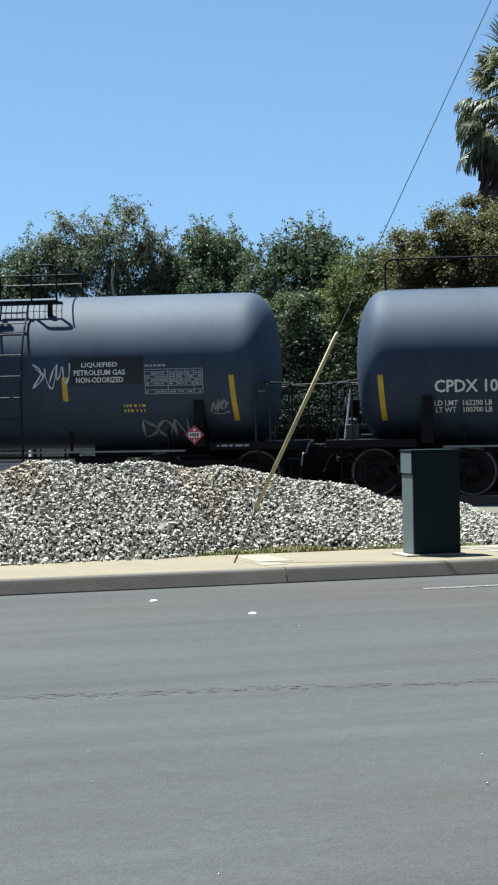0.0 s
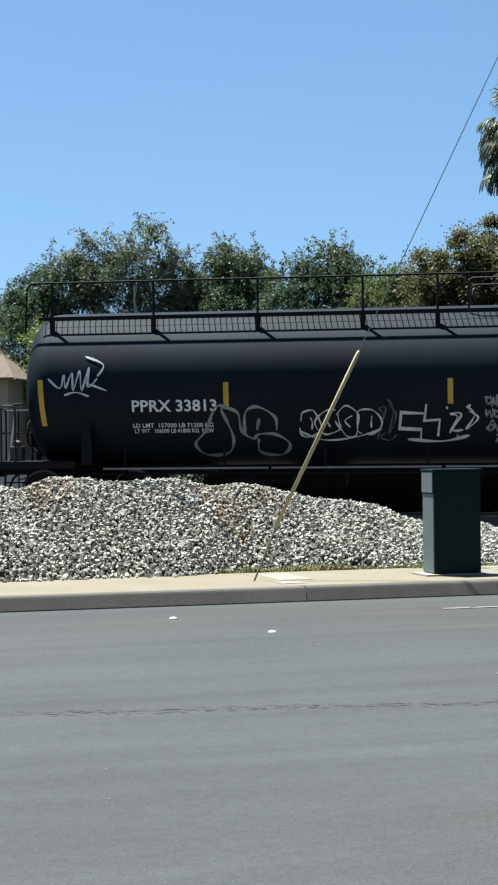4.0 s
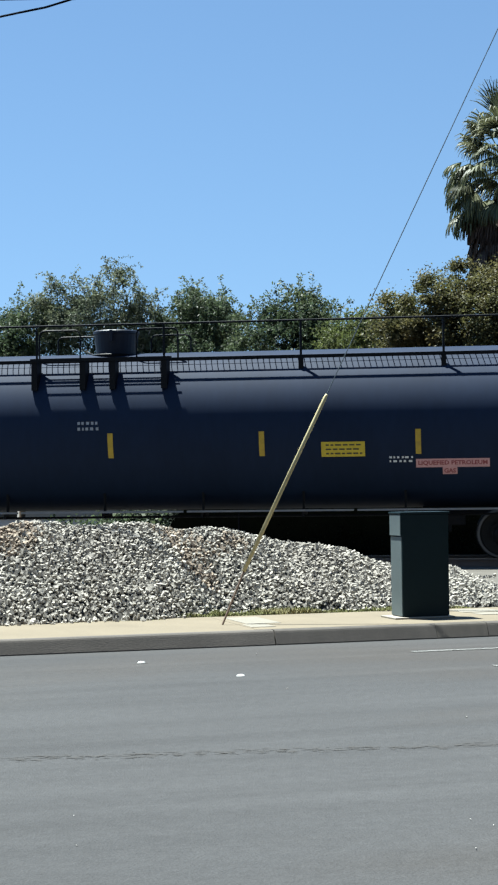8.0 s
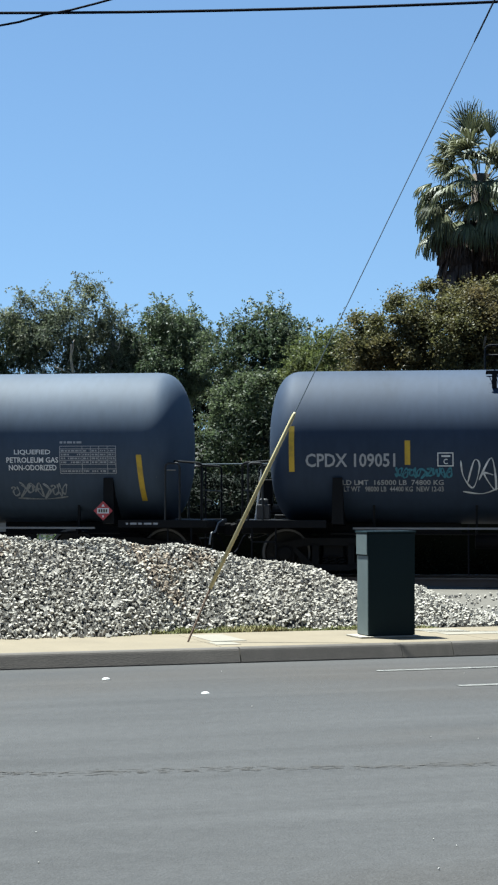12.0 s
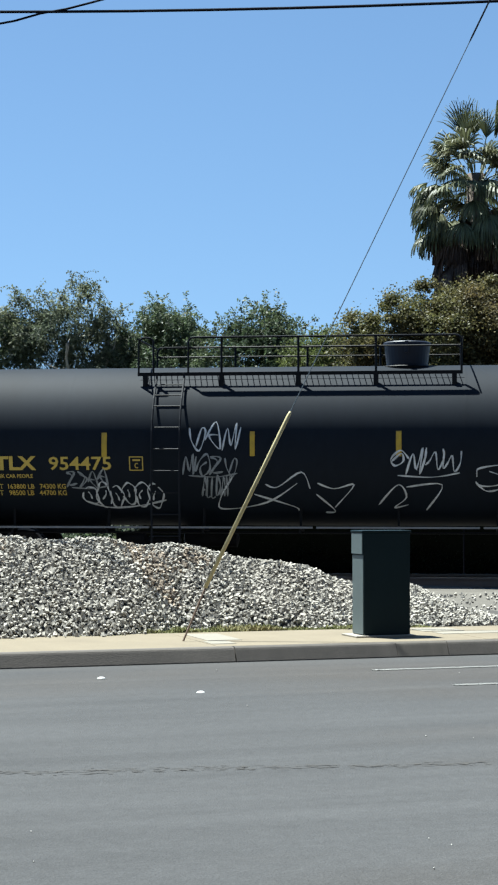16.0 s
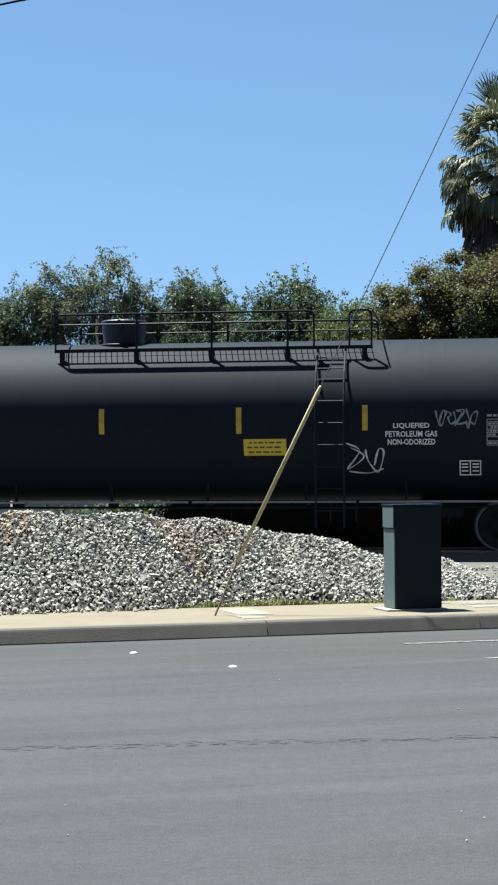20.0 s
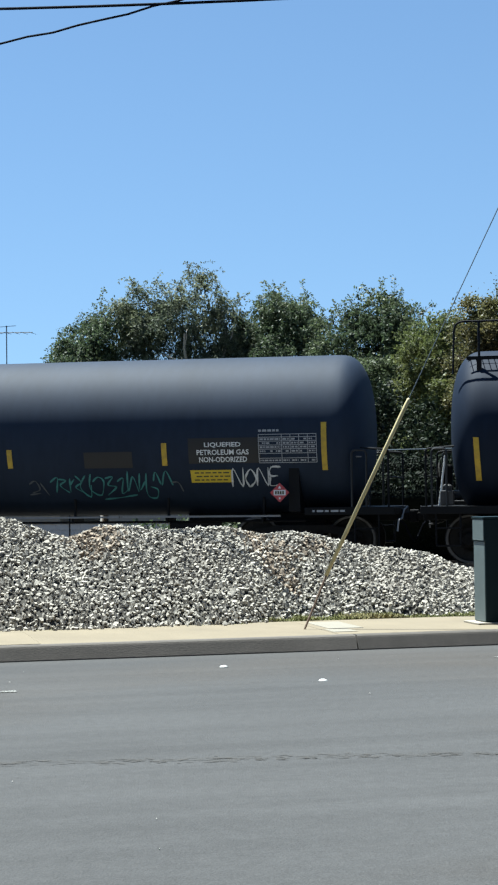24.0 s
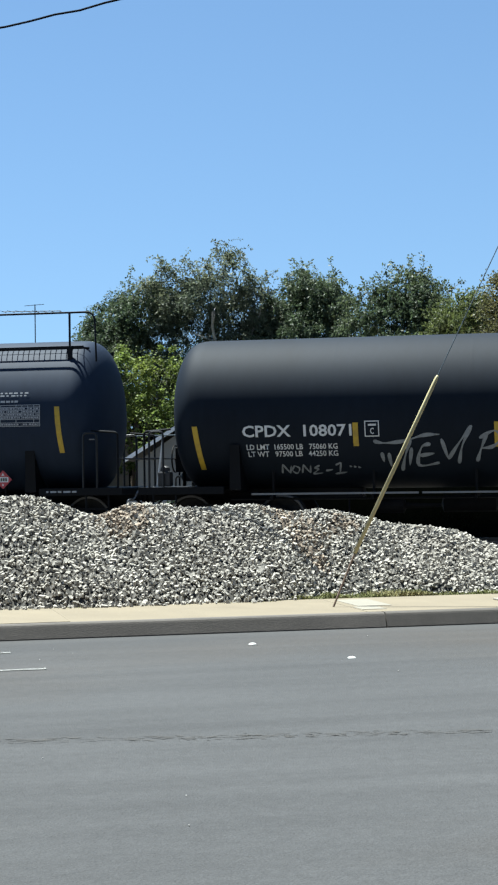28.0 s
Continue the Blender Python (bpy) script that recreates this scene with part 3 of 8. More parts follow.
# ---------------------------------------------------------------- roadside things
def utility_cabinet():
    root = empty("utility_cabinet", KERB_POSE @ pose(1.72, 0.78, 0.152), "dark green steel utility cabinet on a concrete pad by the kerb", "utility cabinet")
    w, d, h = 0.56, 0.33, 1.15
    bm = bmesh.new()
    box(bm, -0.1, -0.06, 0.0, w + 0.04, d + 0.06, 0.02, 0.006)
    part("pad", bm, M["pad"], root, "thin concrete pad")
    bm = bmesh.new()
    box(bm, 0.01, 0.008, 0.02, w - 0.01, d - 0.008, h - 0.24, 0.008)
    part("body", bm, M["box_green"], root)
    bm = bmesh.new()
    box(bm, 0, 0, h - 0.25, w, d, h - 0.012, 0.008)
    hood = part("hood", bm, M["box_green"], root)
    bm = bmesh.new()
    box(bm, -0.012, -0.012, h - 0.014, w + 0.012, d + 0.012, h + 0.012, 0.008)
    part("cap", bm, M["box_green"], hood)
    bm = bmesh.new()
    box(bm, 0.01, -0.006, 0.03, w - 0.006, 0.010, h - 0.02, 0.003)
    part("front_panel", bm, M["box_green"], root)
    for z0, z1, x in ((0.03, h - 0.26, 0.008), (h - 0.245, h - 0.02, -0.004)):
        bm = bmesh.new()
        box(bm, x - 0.003, 0.012, z0, x + 0.004, d - 0.01, z1)
        part("side_panel", bm, M["box_sunlit"], root, "side panel coloured lighter for the sun on it")


def guy_wire():
    foot_p = Vector((-2.84, 17.73, 0.152))
    way = Vector((0.39 + 2.84, 19.23 - 17.73, 7.15 - 0.15))
    root = empty("guy_wire", Matrix.Translation(foot_p), "slanting steel guy wire with a yellow plastic guard", "guy wire")
    bm = bmesh.new()
    tube(bm, [way * 0.0 - Vector((0, 0, 0.1)), way * 0.085], 0.011, 8)
    part("anchor_rod", bm, M["rust_rod"], root, "brown anchor rod")
    bm = bmesh.new()
    tube(bm, [way * 0.08, way * 0.34, way * 0.347, way * 0.35], [0.021, 0.021, 0.018, 0.012], 12)
    smooth(part("guard", bm, M["guard"], root, "faded yellow plastic guard tube"))
    bm = bmesh.new()
    tube(bm, [way * 0.345, way * 1.75], 0.0058, 6)
    w = part("wire", bm, M["galv"], root)
    bm = bmesh.new()
    tube(bm, [way * 0.955, way * 0.965, way * 1.04, way * 1.05], [0.007, 0.011, 0.011, 0.007], 6)
    part("grip", bm, M["cable"], w)


def overhead_cables():
    """Two hanging cables: the span's middle height, slope and sag over x."""
    for x0, x1, z0, slope, sag, r in ((-28, 28, 7.834, 0.0040, 0.00322, 0.018), (-14, 5, 9.155, 0.3061, 0.01107, 0.014)):
        bm = bmesh.new()
        pts = []
        for i in range(57):
            x = x0 + (x1 - x0) * i / 56
            pts.append(Vector((x, 21, z0 + slope * x + sag * x * x + (0.012 * math.sin(x * 7.0) if r < 0.016 else 0))))
        tube(bm, pts, r, 6)
        tagged(part("overhead_cable", bm, M["cable"]), "black overhead utility cable against the sky", "cable", "overhead cables")


utility_cabinet()
guy_wire()
overhead_cables()


def railway_fence():
    root = empty("railway_fence", pose(0, 36.0, -0.12), "thin steel pipe fence beyond the track", "fence", kind="structure")
    xs = [-16.5 + 5.6 * i for i in range(6)]
    for i, x in enumerate(xs):
        bm = bmesh.new()
        tube(bm, [(x, 0, -0.1), (x, 0, 2.58 + 0.012 * x * 0.6)], 0.018, 6)
        part("post", bm, M["cable"], root)
    bm = bmesh.new()
    pts = []
    for a, b in zip(xs, xs[1:]):
        pts += [Vector((a, -0.03, 2.66 + 0.013 * a)), Vector(((a + b) / 2, -0.03, 2.645 + 0.013 * (a + b) / 2))]
    tube(bm, pts, 0.014, 6)
    part("top_rail", bm, M["galv"], root, "thin galvanised top rail")


railway_fence()


# ---------------------------------------------------------------- trees
def leaf_cloud(name, rng, blobs, count, size, mat, parent, droop=0.0):
    """Many small leaf sprays on twigs inside a union of uneven lobes (centre, radii)."""
    verts, faces = [], []
    tufts = []
    for cx, cy, cz, rx, rz in blobs:
        for _ in range(max(8, int(26 * rx * rz))):
            d = Vector((rng.gauss(0, 1), rng.gauss(0, 1), rng.gauss(0, 1))).normalized()
            k = rng.uniform(0.45, 1.08) ** 0.6 if rng.random() < 0.85 else rng.uniform(1.0, 1.38)
            tufts.append((Vector((cx + d.x * rx * k, cy + d.y * rx * 0.8 * k, cz + d.z * rz * k)), rng.uniform(0.18, 0.5) if k < 1.08 else rng.uniform(0.1, 0.22)))
    for _ in range(count):
        c, r = rng.choice(tufts)
        o = Vector((rng.gauss(0, 1), rng.gauss(0, 1), rng.gauss(0, 0.8))) * r * 0.55
        o.z -= droop * abs(rng.gauss(0, 1)) * r
        p = c + o
        s = size * rng.uniform(0.6, 1.4)
        a = Vector((rng.gauss(0, 1), rng.gauss(0, 1), rng.gauss(0, 0.6) - droop * 1.6)).normalized()
        b = a.orthogonal().normalized()
        b = (Matrix.Rotation(rng.uniform(0, 6.3), 3, a) @ b) * s * 0.32
        a = a * s
        k = len(verts)
        verts.extend((p, p + a * 0.5 + b, p + a, p + a * 0.5 - b))
        faces.append((k, k + 1, k + 2, k + 3))
    me = bpy.data.meshes.new(name)
    me.from_pydata(verts, [], faces)
    me.materials.append(mat)
    ob = new(name, me)
    ob.parent = parent
    return ob


def weeping_cloud(name, rng, blobs, count, size, mat, parent, droop):
    """Leafy hanging twigs: each strand arches out of the lobe and falls, set with narrow leaves."""
    verts, faces = [], []
    steps = 11
    tufts = []
    for cx, cy, cz, rx, rz in blobs:
        for _ in range(6 + int(15 * rx * rz)):
            d = Vector((rng.gauss(0, 1), rng.gauss(0, 1), rng.gauss(0.15, 1))).normalized()
            k = rng.uniform(0.35, 1.05) ** 0.6
            if d.z > 0.0 and rng.random() < 0.34:
                k *= rng.uniform(1.15, 1.6)
            tufts.append((Vector((cx + d.x * rx * k, cy + d.y * rx * 0.8 * k, cz + d.z * rz * k)), d, rng.uniform(0.3, 1.0) if k < 1.06 else 0.25))
    share = [t[2] for t in tufts]
    for c, d, wide in rng.choices(tufts, share, k=count // (steps * 2)):
        p = c + Vector((rng.gauss(0, 1), rng.gauss(0, 1), rng.gauss(0, 0.8))) * 0.24 * wide
        way = Vector((d.x + rng.gauss(0, 0.5), d.y + rng.gauss(0, 0.5), rng.uniform(-0.2, 0.9))).normalized()
        n = rng.randint(steps - 5, steps + 4)
        tone = rng.uniform(0.75, 1.25)
        for i in range(n):
            way = (way + Vector((rng.gauss(0, 0.14), rng.gauss(0, 0.14), -droop * 0.22))).normalized()
            p = p + way * size * 0.58
            for side in (-1, 1):
                s = size * rng.uniform(0.6, 1.25) * tone
                o = way.orthogonal().normalized()
                o = Matrix.Rotation(rng.uniform(0, 6.3), 3, way) @ o
                a = (way * rng.uniform(0.3, 0.9) + o * side + Vector((0, 0, -droop * 0.5))).normalized()
                b = (Matrix.Rotation(rng.uniform(0, 6.3), 3, a) @ a.orthogonal().normalized()) * s * 0.21
                a = a * s
                k = len(verts)
                verts.extend((p, p + a * 0.5 + b, p + a, p + a * 0.5 - b))
                faces.append((k, k + 1, k + 2, k + 3))
    me = bpy.data.meshes.new(name)
    me.from_pydata(verts, [], faces)
    me.materials.append(mat)
    ob = new(name, me)
    ob.parent = parent
    return ob


def sprigs(rng, blobs, size, mat, bark, parent):
    """Single twigs that stand out of the crown's top, each with a few tufts of leaves."""
    verts, faces = [], []
    bm = bmesh.new()
    high = max(b[2] + b[4] for b in blobs)
    for cx, cy, cz, rx, rz in blobs:
        if cz + rz < high - 1.6:
            continue
        for _ in range(rng.randint(3, 5)):
            p = Vector((cx + rng.uniform(-0.9, 0.9) * rx, cy + rng.uniform(-0.5, 0.5) * rx, cz + rz * rng.uniform(0.5, 0.9)))
            way = Vector((rng.gauss(0, 0.45), rng.gauss(0, 0.3), 1)).normalized()
            pts, step = [p.copy()], rng.uniform(0.09, 0.2)
            for i in range(6):
                way = (way + Vector((rng.gauss(0, 0.16), rng.gauss(0, 0.16), -0.05))).normalized()
                p = p + way * step
                pts.append(p.copy())
                for _ in range(rng.randint(4, 13)):
                    s = size * rng.uniform(0.5, 1.15)
                    a = (way * 0.4 + Vector((rng.gauss(0, 1), rng.gauss(0, 1), rng.gauss(-0.2, 0.7)))).normalized()
                    b = (Matrix.Rotation(rng.uniform(0, 6.3), 3, a) @ a.orthogonal().normalized()) * s * 0.26
                    a = a * s
                    o = p + Vector((rng.gauss(0, 0.05), rng.gauss(0, 0.05), rng.gauss(0, 0.05)))
                    k = len(verts)
                    verts.extend((o, o + a * 0.5 + b, o + a, o + a * 0.5 - b))
                    faces.append((k, k + 1, k + 2, k + 3))
            tube(bm, pts, [0.014, 0.013, 0.012, 0.011, 0.009, 0.007, 0.005], 4, close=False)
    me = bpy.data.meshes.new("top_growth")
    me.from_pydata(verts, [], faces)
    me.materials.append(mat)
    ob = new("top_growth", me)
    ob.parent = parent
    tagged(ob, kind="stuff")
    tagged(part("twig_growth", bm, bark, parent), kind="stuff")


def limb(bm, rng, p, d, length, r, depth):
    pts, rs = [p.copy()], [r]
    n = 5
    for i in range(n):
        d = (d + Vector((rng.gauss(0, 0.16), rng.gauss(0, 0.16), rng.gauss(0.03, 0.1)))).normalized()
        p = p + d * length / n
        pts.append(p.copy())
        rs.append(r * (1 - 0.75 * (i + 1) / n))
    tube(bm, pts, rs, 6 if depth < 2 else 4, close=False)
    if depth < 3:
        for _ in range(3 if depth < 2 else 2):
            k = rng.randint(2, n)
            nd = (d + Vector((rng.gauss(0, 0.7), rng.gauss(0, 0.7), rng.uniform(-0.1, 0.6)))).normalized()
            limb(bm, rng, pts[k], nd, length * rng.uniform(0.22, 0.4), max(rs[k] * 0.8, 0.012), depth + 1)


def tree(seed, x, y, lobes, count, size, leaf, label, trunk_r=0.22, droop=0.4, bark="bark", lean=0.0, fork=1.6, back=1.0):
    """lobes: (dx, dz, rx, rz) in metres, dz above the tree's foot."""
    rng = random.Random(seed)
    root = empty("tree", pose(x * back, y * back, 1.6 - 1.72 * back) @ Matrix.Scale(back, 4), label, "tree", "trees behind the railway")
    bm = bmesh.new()
    stem = [Vector((0, 0, 0)), Vector((0.05 + lean * 0.3, 0, fork * 0.5)), Vector((lean, 0.05, fork))]
    tube(bm, [Vector((0, 0, -0.15))] + stem, [trunk_r * 1.35, trunk_r * 1.15, trunk_r, trunk_r * 0.85], 10, close=False)
    for dx, dz, rx, rz in lobes:
        tgt = Vector((dx, rng.uniform(-0.5, 0.5), dz + rz * 0.3))
        d = (tgt - stem[-1])
        limb(bm, rng, stem[-1], d.normalized(), d.length * 0.72, trunk_r * 0.55, 1)
    smooth(part("trunk", bm, M[bark], root))
    blobs = [(dx, rng.uniform(-0.6, 0.6), dz, rx, rz) for dx, dz, rx, rz in lobes]
    if droop >= 0.3:
        weeping_cloud("crown", rng, blobs, int(count * 5.2), size * 0.52, M[leaf], root, droop)
    else:
        leaf_cloud("crown", rng, blobs, int(count * 3.4), size * 0.5, M[leaf], root, droop)
    if droop >= 0.3:
        sprigs(rng, blobs, size * 0.6, M[leaf], M[bark], root)
    return root


tree(9, -4.2, 61, ((-0.9, 4.9, 1.3, 1.3), (0.5, 5.3, 1.4, 1.2), (1.5, 4.2, 1.2, 1.5), (-0.7, 2.8, 1.6, 1.4), (0.8, 2.6, 1.6, 1.5)), 21000, 0.2, "leaf_fresh", "dense low tree with dull yellow-green leaves", 0.2, 0.1)
tree(10, -7.7, 63, ((-0.4, 5.2, 1.1, 1.3), (0.6, 5.5, 1.2, 1.2), (-0.4, 3.2, 1.2, 1.5), (0.7, 3.0, 1.3, 1.5)), 18000, 0.2, "leaf_dark", "dense low dark green tree beside the house", 0.2, 0.1)
tree(1, -14.9, 66, ((-1.9, 8.9, 0.7, 1.0), (-0.9, 8.8, 0.9, 1.0), (0.5, 9.2, 0.8, 1.1), (1.4, 8.1, 0.7, 1.3), (-1.9, 6.6, 1.1, 1.3), (1.7, 6.7, 1.0, 1.4), (-1.2, 5.6, 1.2, 1.0), (0.9, 5.6, 1.5, 0.9), (0.2, 7.9, 0.6, 0.6), (-0.2, 6.3, 0.7, 0.5)), 17000, 0.24, "leaf_pepper",
     "tall grey-green pepper tree with drooping feathery leaves", 0.24, 0.75, "pale_bark", 0.4, 5.0, 1.09)
tree(2, -18.6, 66.5, ((-0.9, 7.7, 0.9, 1.1), (0.5, 8.1, 0.9, 1.2), (-0.4, 6.9, 1.3, 0.9)), 7000, 0.24, "leaf_dark",
     "smaller dense green tree with a ragged top", 0.2, 0.5, back=1.09)
tree(3, -11.4, 67, ((-1.0, 8.1, 1.0, 1.2), (0.5, 8.3, 1.1, 1.2), (-0.3, 6.6, 1.8, 1.4)), 12000, 0.24, "leaf_dark",
     "dark green weeping tree with hanging twigs", 0.26, 0.8, back=1.09)
tree(4, -7.25, 66, ((-1.6, 7.7, 0.8, 0.8), (-0.2, 8.3, 0.9, 0.9), (0.9, 8.0, 0.9, 0.8), (-0.8, 7.0, 1.7, 1.5), (0.8, 6.4, 1.6, 1.6), (0.0, 4.6, 2.0, 1.5)), 14000, 0.25, "leaf_dark",
     "broad green tree with twigs standing out of its top", 0.28, 0.35)
tree(5, -4.3, 62, ((-0.6, 6.7, 0.9, 1.0), (0.5, 6.4, 0.9, 1.1), (0.0, 4.6, 1.3, 1.7)), 9000, 0.24, "leaf_fresh", "young tree with yellow-green leaves", 0.14, 0.3)
tree(6, -0.4, 52, ((-2.3, 6.5, 0.9, 1.0), (-1.2, 7.1, 1.1, 1.0), (0.2, 7.4, 1.2, 1.1), (1.6, 7.5, 1.3, 1.1), (-1.6, 5.4, 1.6, 1.5), (0.6, 5.6, 1.9, 1.7), (2.2, 5.6, 1.6, 1.8), (-0.6, 3.6, 2.2, 1.6), (1.7, 3.4, 2.0, 1.6), (0.1, 6.6, 1.5, 1.2), (1.6, 6.6, 1.4, 1.2)),
     85000, 0.16, "leaf_olive", "large rounded olive-brown tree with dense foliage", 0.34, 0.1)
tree(7, 4.6, 54, ((-1.2, 7.1, 1.6, 1.4), (0.8, 7.4, 1.6, 1.4), (0, 5.5, 2.4, 2.0)), 16000, 0.17, "leaf_olive", "rounded olive-green tree beside the palm", 0.3, 0.1)
tree(8, -21.2, 70, ((-0.4, 6.4, 0.8, 0.7), (0.4, 6.6, 0.7, 0.6), (0.0, 5.0, 1.2, 1.4)), 3500, 0.25, "leaf_dark", "low green tree far behind the house", 0.16, 0.3)


def palm():
    """Fan palm: upright young fans, arching fans with hanging tips, and a skirt of dead ones round the trunk."""
    rng = random.Random(21)
    root = empty("palm_tree", pose(0.93, 58, -0.12), "tall fan palm with a thick skirt of dead fronds", "palm tree")
    heart = 13.0
    bm = bmesh.new()
    tube(bm, [(0, 0, -0.1), (0.02, 0, 0.7), (0.04, 0, 5), (0.02, 0, 10), (0, 0, heart)], [0.55, 0.42, 0.36, 0.34, 0.3], 14)
    smooth(part("trunk", bm, M["palm_trunk"], root))
    down = Vector((0, 0, -1))

    def fan(verts, faces, base, d, stalk, size, spread, hang):
        """One fan leaf: a bending stalk, folded fingers joined for half their length, and loose tips that hang."""
        d = d.normalized()
        side = d.cross(Vector((0, 0, 1)))
        side = side.normalized() if side.length > 0.15 else Vector((math.cos(stalk * 40), math.sin(stalk * 40), 0))
        side = Matrix.Rotation(rng.uniform(-0.6, 0.6), 3, d) @ side
        last, way = base, d.copy()
        for i in range(4):
            q = last + way * stalk / 4
            k = len(verts)
            w = side * 0.022
            verts.extend((last - w, last + w, q + w, q - w))
            faces.append((k, k + 1, k + 2, k + 3))
            last, way = q, (way + down * 0.10 * hang).normalized()
        side = (side - way * side.dot(way)).normalized()
        up = side.cross(way).normalized()
        hub, n = last, 21
        for i in range(n):
            a = (i / (n - 1) - 0.5) * 2 * spread
            f = (way * math.cos(a) + side * math.sin(a) + up * 0.22 * math.cos(a * 1.5)).normalized()
            ln = size * (0.78 + 0.22 * math.cos(a)) * rng.uniform(0.88, 1.08)
            w = f.cross(up).normalized() * ln * math.sin(spread / n) * 0.5
            p, v = hub, f
            fold = up * 0.018 * (1 if i % 2 else -1)
            rows = [(p, 0.1)]
            for share, wide, pull in ((0.30, 0.75, 0.10), (0.26, 1.0, 0.35), (0.24, 0.62, 0.9), (0.20, 0.04, 1.5)):
                p = p + v * ln * share
                v = (v + down * pull * hang * rng.uniform(0.7, 1.3)).normalized()
                rows.append((p, wide))
            k = len(verts)
            for p, wide in rows:
                verts.extend((p - w * wide + fold, p + w * wide - fold))
            for j in range(len(rows) - 1):
                faces.append((k + 2 * j, k + 2 * j + 1, k + 2 * j + 3, k + 2 * j + 2))

    def ring(name, mat, specs, label=""):
        verts, faces = [], []
        for count, lo, hi, z0, z1, stalk, size, spread, hang in specs:
            for i in range(count):
                el, az = radians(rng.uniform(lo, hi)), 2 * math.pi * (i * 0.618 + rng.uniform(-0.06, 0.06))
                d = Vector((math.cos(az) * math.cos(el), math.sin(az) * math.cos(el), math.sin(el)))
                z = rng.uniform(z0, z1)
                base = Vector((math.cos(az) * 0.24, math.sin(az) * 0.24, z))
                fan(verts, faces, base, d, stalk * rng.uniform(0.8, 1.15), size * rng.uniform(0.85, 1.12), spread * rng.uniform(0.85, 1.1), hang * rng.uniform(0.75, 1.25))
        me = bpy.data.meshes.new(name)
        me.from_pydata(verts, [], faces)
        me.materials.append(M[mat])
        ob = new(name, me)
        ob.parent = root
        tagged(ob, label, kind="stuff")
    ring("green_fronds", "frond", ((7, 66, 88, heart, heart + 0.2, 1.25, 1.15, 0.7, 0.4), (28, 36, 68, heart - 0.5, heart, 1.1, 1.0, 1.4, 1.5),
                                   (40, 4, 38, heart - 0.9, heart - 0.2, 1.38, 1.0, 1.3, 2.4), (40, -24, 8, heart - 1.5, heart - 0.6, 1.5, 1.05, 1.2, 3.0)))
    ring("dead_fronds", "dead_frond", ((110, -55, -12, heart - 2.8, heart - 0.7, 1.2, 1.05, 0.8, 4.0), (170, -68, -32, 9.4, heart - 0.7, 1.0, 1.15, 0.6, 4.0),
                                       (130, -72, -45, 6.5, 11.0, 0.9, 1.15, 0.6, 4.0)), "hanging skirt of brown dead fronds")


palm()


def shrub(seed, x, y, lobes, count, leaf, label):
    rng = random.Random(seed)
    root = empty("shrub", pose(x, y, -0.12), label, "shrub", "shrubs by the railway")
    bm = bmesh.new()
    for i in range(5):
        limb(bm, rng, Vector((rng.uniform(-0.1, 0.1), rng.uniform(-0.1, 0.1), 0)), Vector((rng.gauss(0, 0.5), rng.gauss(0, 0.3), 1)).normalized(), max(l[1] for l in lobes), 0.03, 2)
    part("stem", bm, M["bark"], root)
    leaf_cloud("foliage", rng, [(dx, rng.uniform(-0.2, 0.2), dz, rx, rz) for dx, dz, rx, rz in lobes], int(count * 1.6), 0.2 if leaf == "leaf_deep" else 0.12, M[leaf], root, 0.1)


shrub(31, -17.0, 69.0, ((-2.4, 5.6, 1.2, 1.4), (-1.0, 5.4, 1.2, 1.4), (0.6, 4.9, 1.2, 1.3), (2.0, 4.6, 1.0, 1.2), (-1.6, 3.2, 2.2, 1.6), (1.2, 3.0, 1.8, 1.4)), 17000, "leaf_lime", "tall bright yellow-green shrub behind the house")
# added near-black growth stands in for the deep shade under the trees
for i, hx in enumerate((-22.5, -19.8, -17.0, -14.2, -11.4, -8.6, -5.8, -3.0, -0.2)):
    rise = 1.9 if -12 < hx < -2 else 0.0
    shrub(70 + i, hx * 1.07, 78.0 + 0.5 * math.sin(i * 2.3), ((-0.9, 4.6 + rise, 1.5, 1.6), (0.8, 4.9 + rise, 1.5, 1.5), (0.0, 4.2, 1.7, 1.5), (-0.6, 2.4, 1.7, 1.6), (0.8, 2.2, 1.7, 1.6)), 8500, "leaf_deep", "tall hedge added behind the houses, coloured near black as tree shade")
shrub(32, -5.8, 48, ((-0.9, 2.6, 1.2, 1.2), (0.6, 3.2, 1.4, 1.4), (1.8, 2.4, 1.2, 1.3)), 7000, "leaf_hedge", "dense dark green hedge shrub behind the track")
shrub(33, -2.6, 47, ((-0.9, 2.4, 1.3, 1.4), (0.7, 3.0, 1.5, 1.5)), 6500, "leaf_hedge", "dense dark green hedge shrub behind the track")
shrub(34, -9.6, 46, ((-0.5, 0.7, 0.6, 0.45), (0.4, 0.8, 0.6, 0.5)), 1600, "leaf_pepper", "low grey-green bush in front of the house")
shrub(35, -7.3, 45, ((-0.4, 0.6, 0.6, 0.4), (0.5, 0.75, 0.6, 0.5)), 1600, "leaf_pepper", "low grey-green bush in front of the house")
# bushes added to fill the shade seen below the tank bellies
for i, hx in enumerate((-11.0, -9.7, -8.2)):
    shrub(60 + i, hx, 45 + 0.4 * i, ((-0.4, 0.4, 0.6, 0.35), (0.4, 0.45, 0.6, 0.4)), 1300, "leaf_dark", "low dark bush added to stand in for shade under the cars")
shrub(36, 0.6, 47, ((-0.9, 2.6, 1.4, 1.5), (0.9, 2.6, 1.5, 1.6)), 6000, "leaf_hedge", "dense olive hedge shrub behind the track")


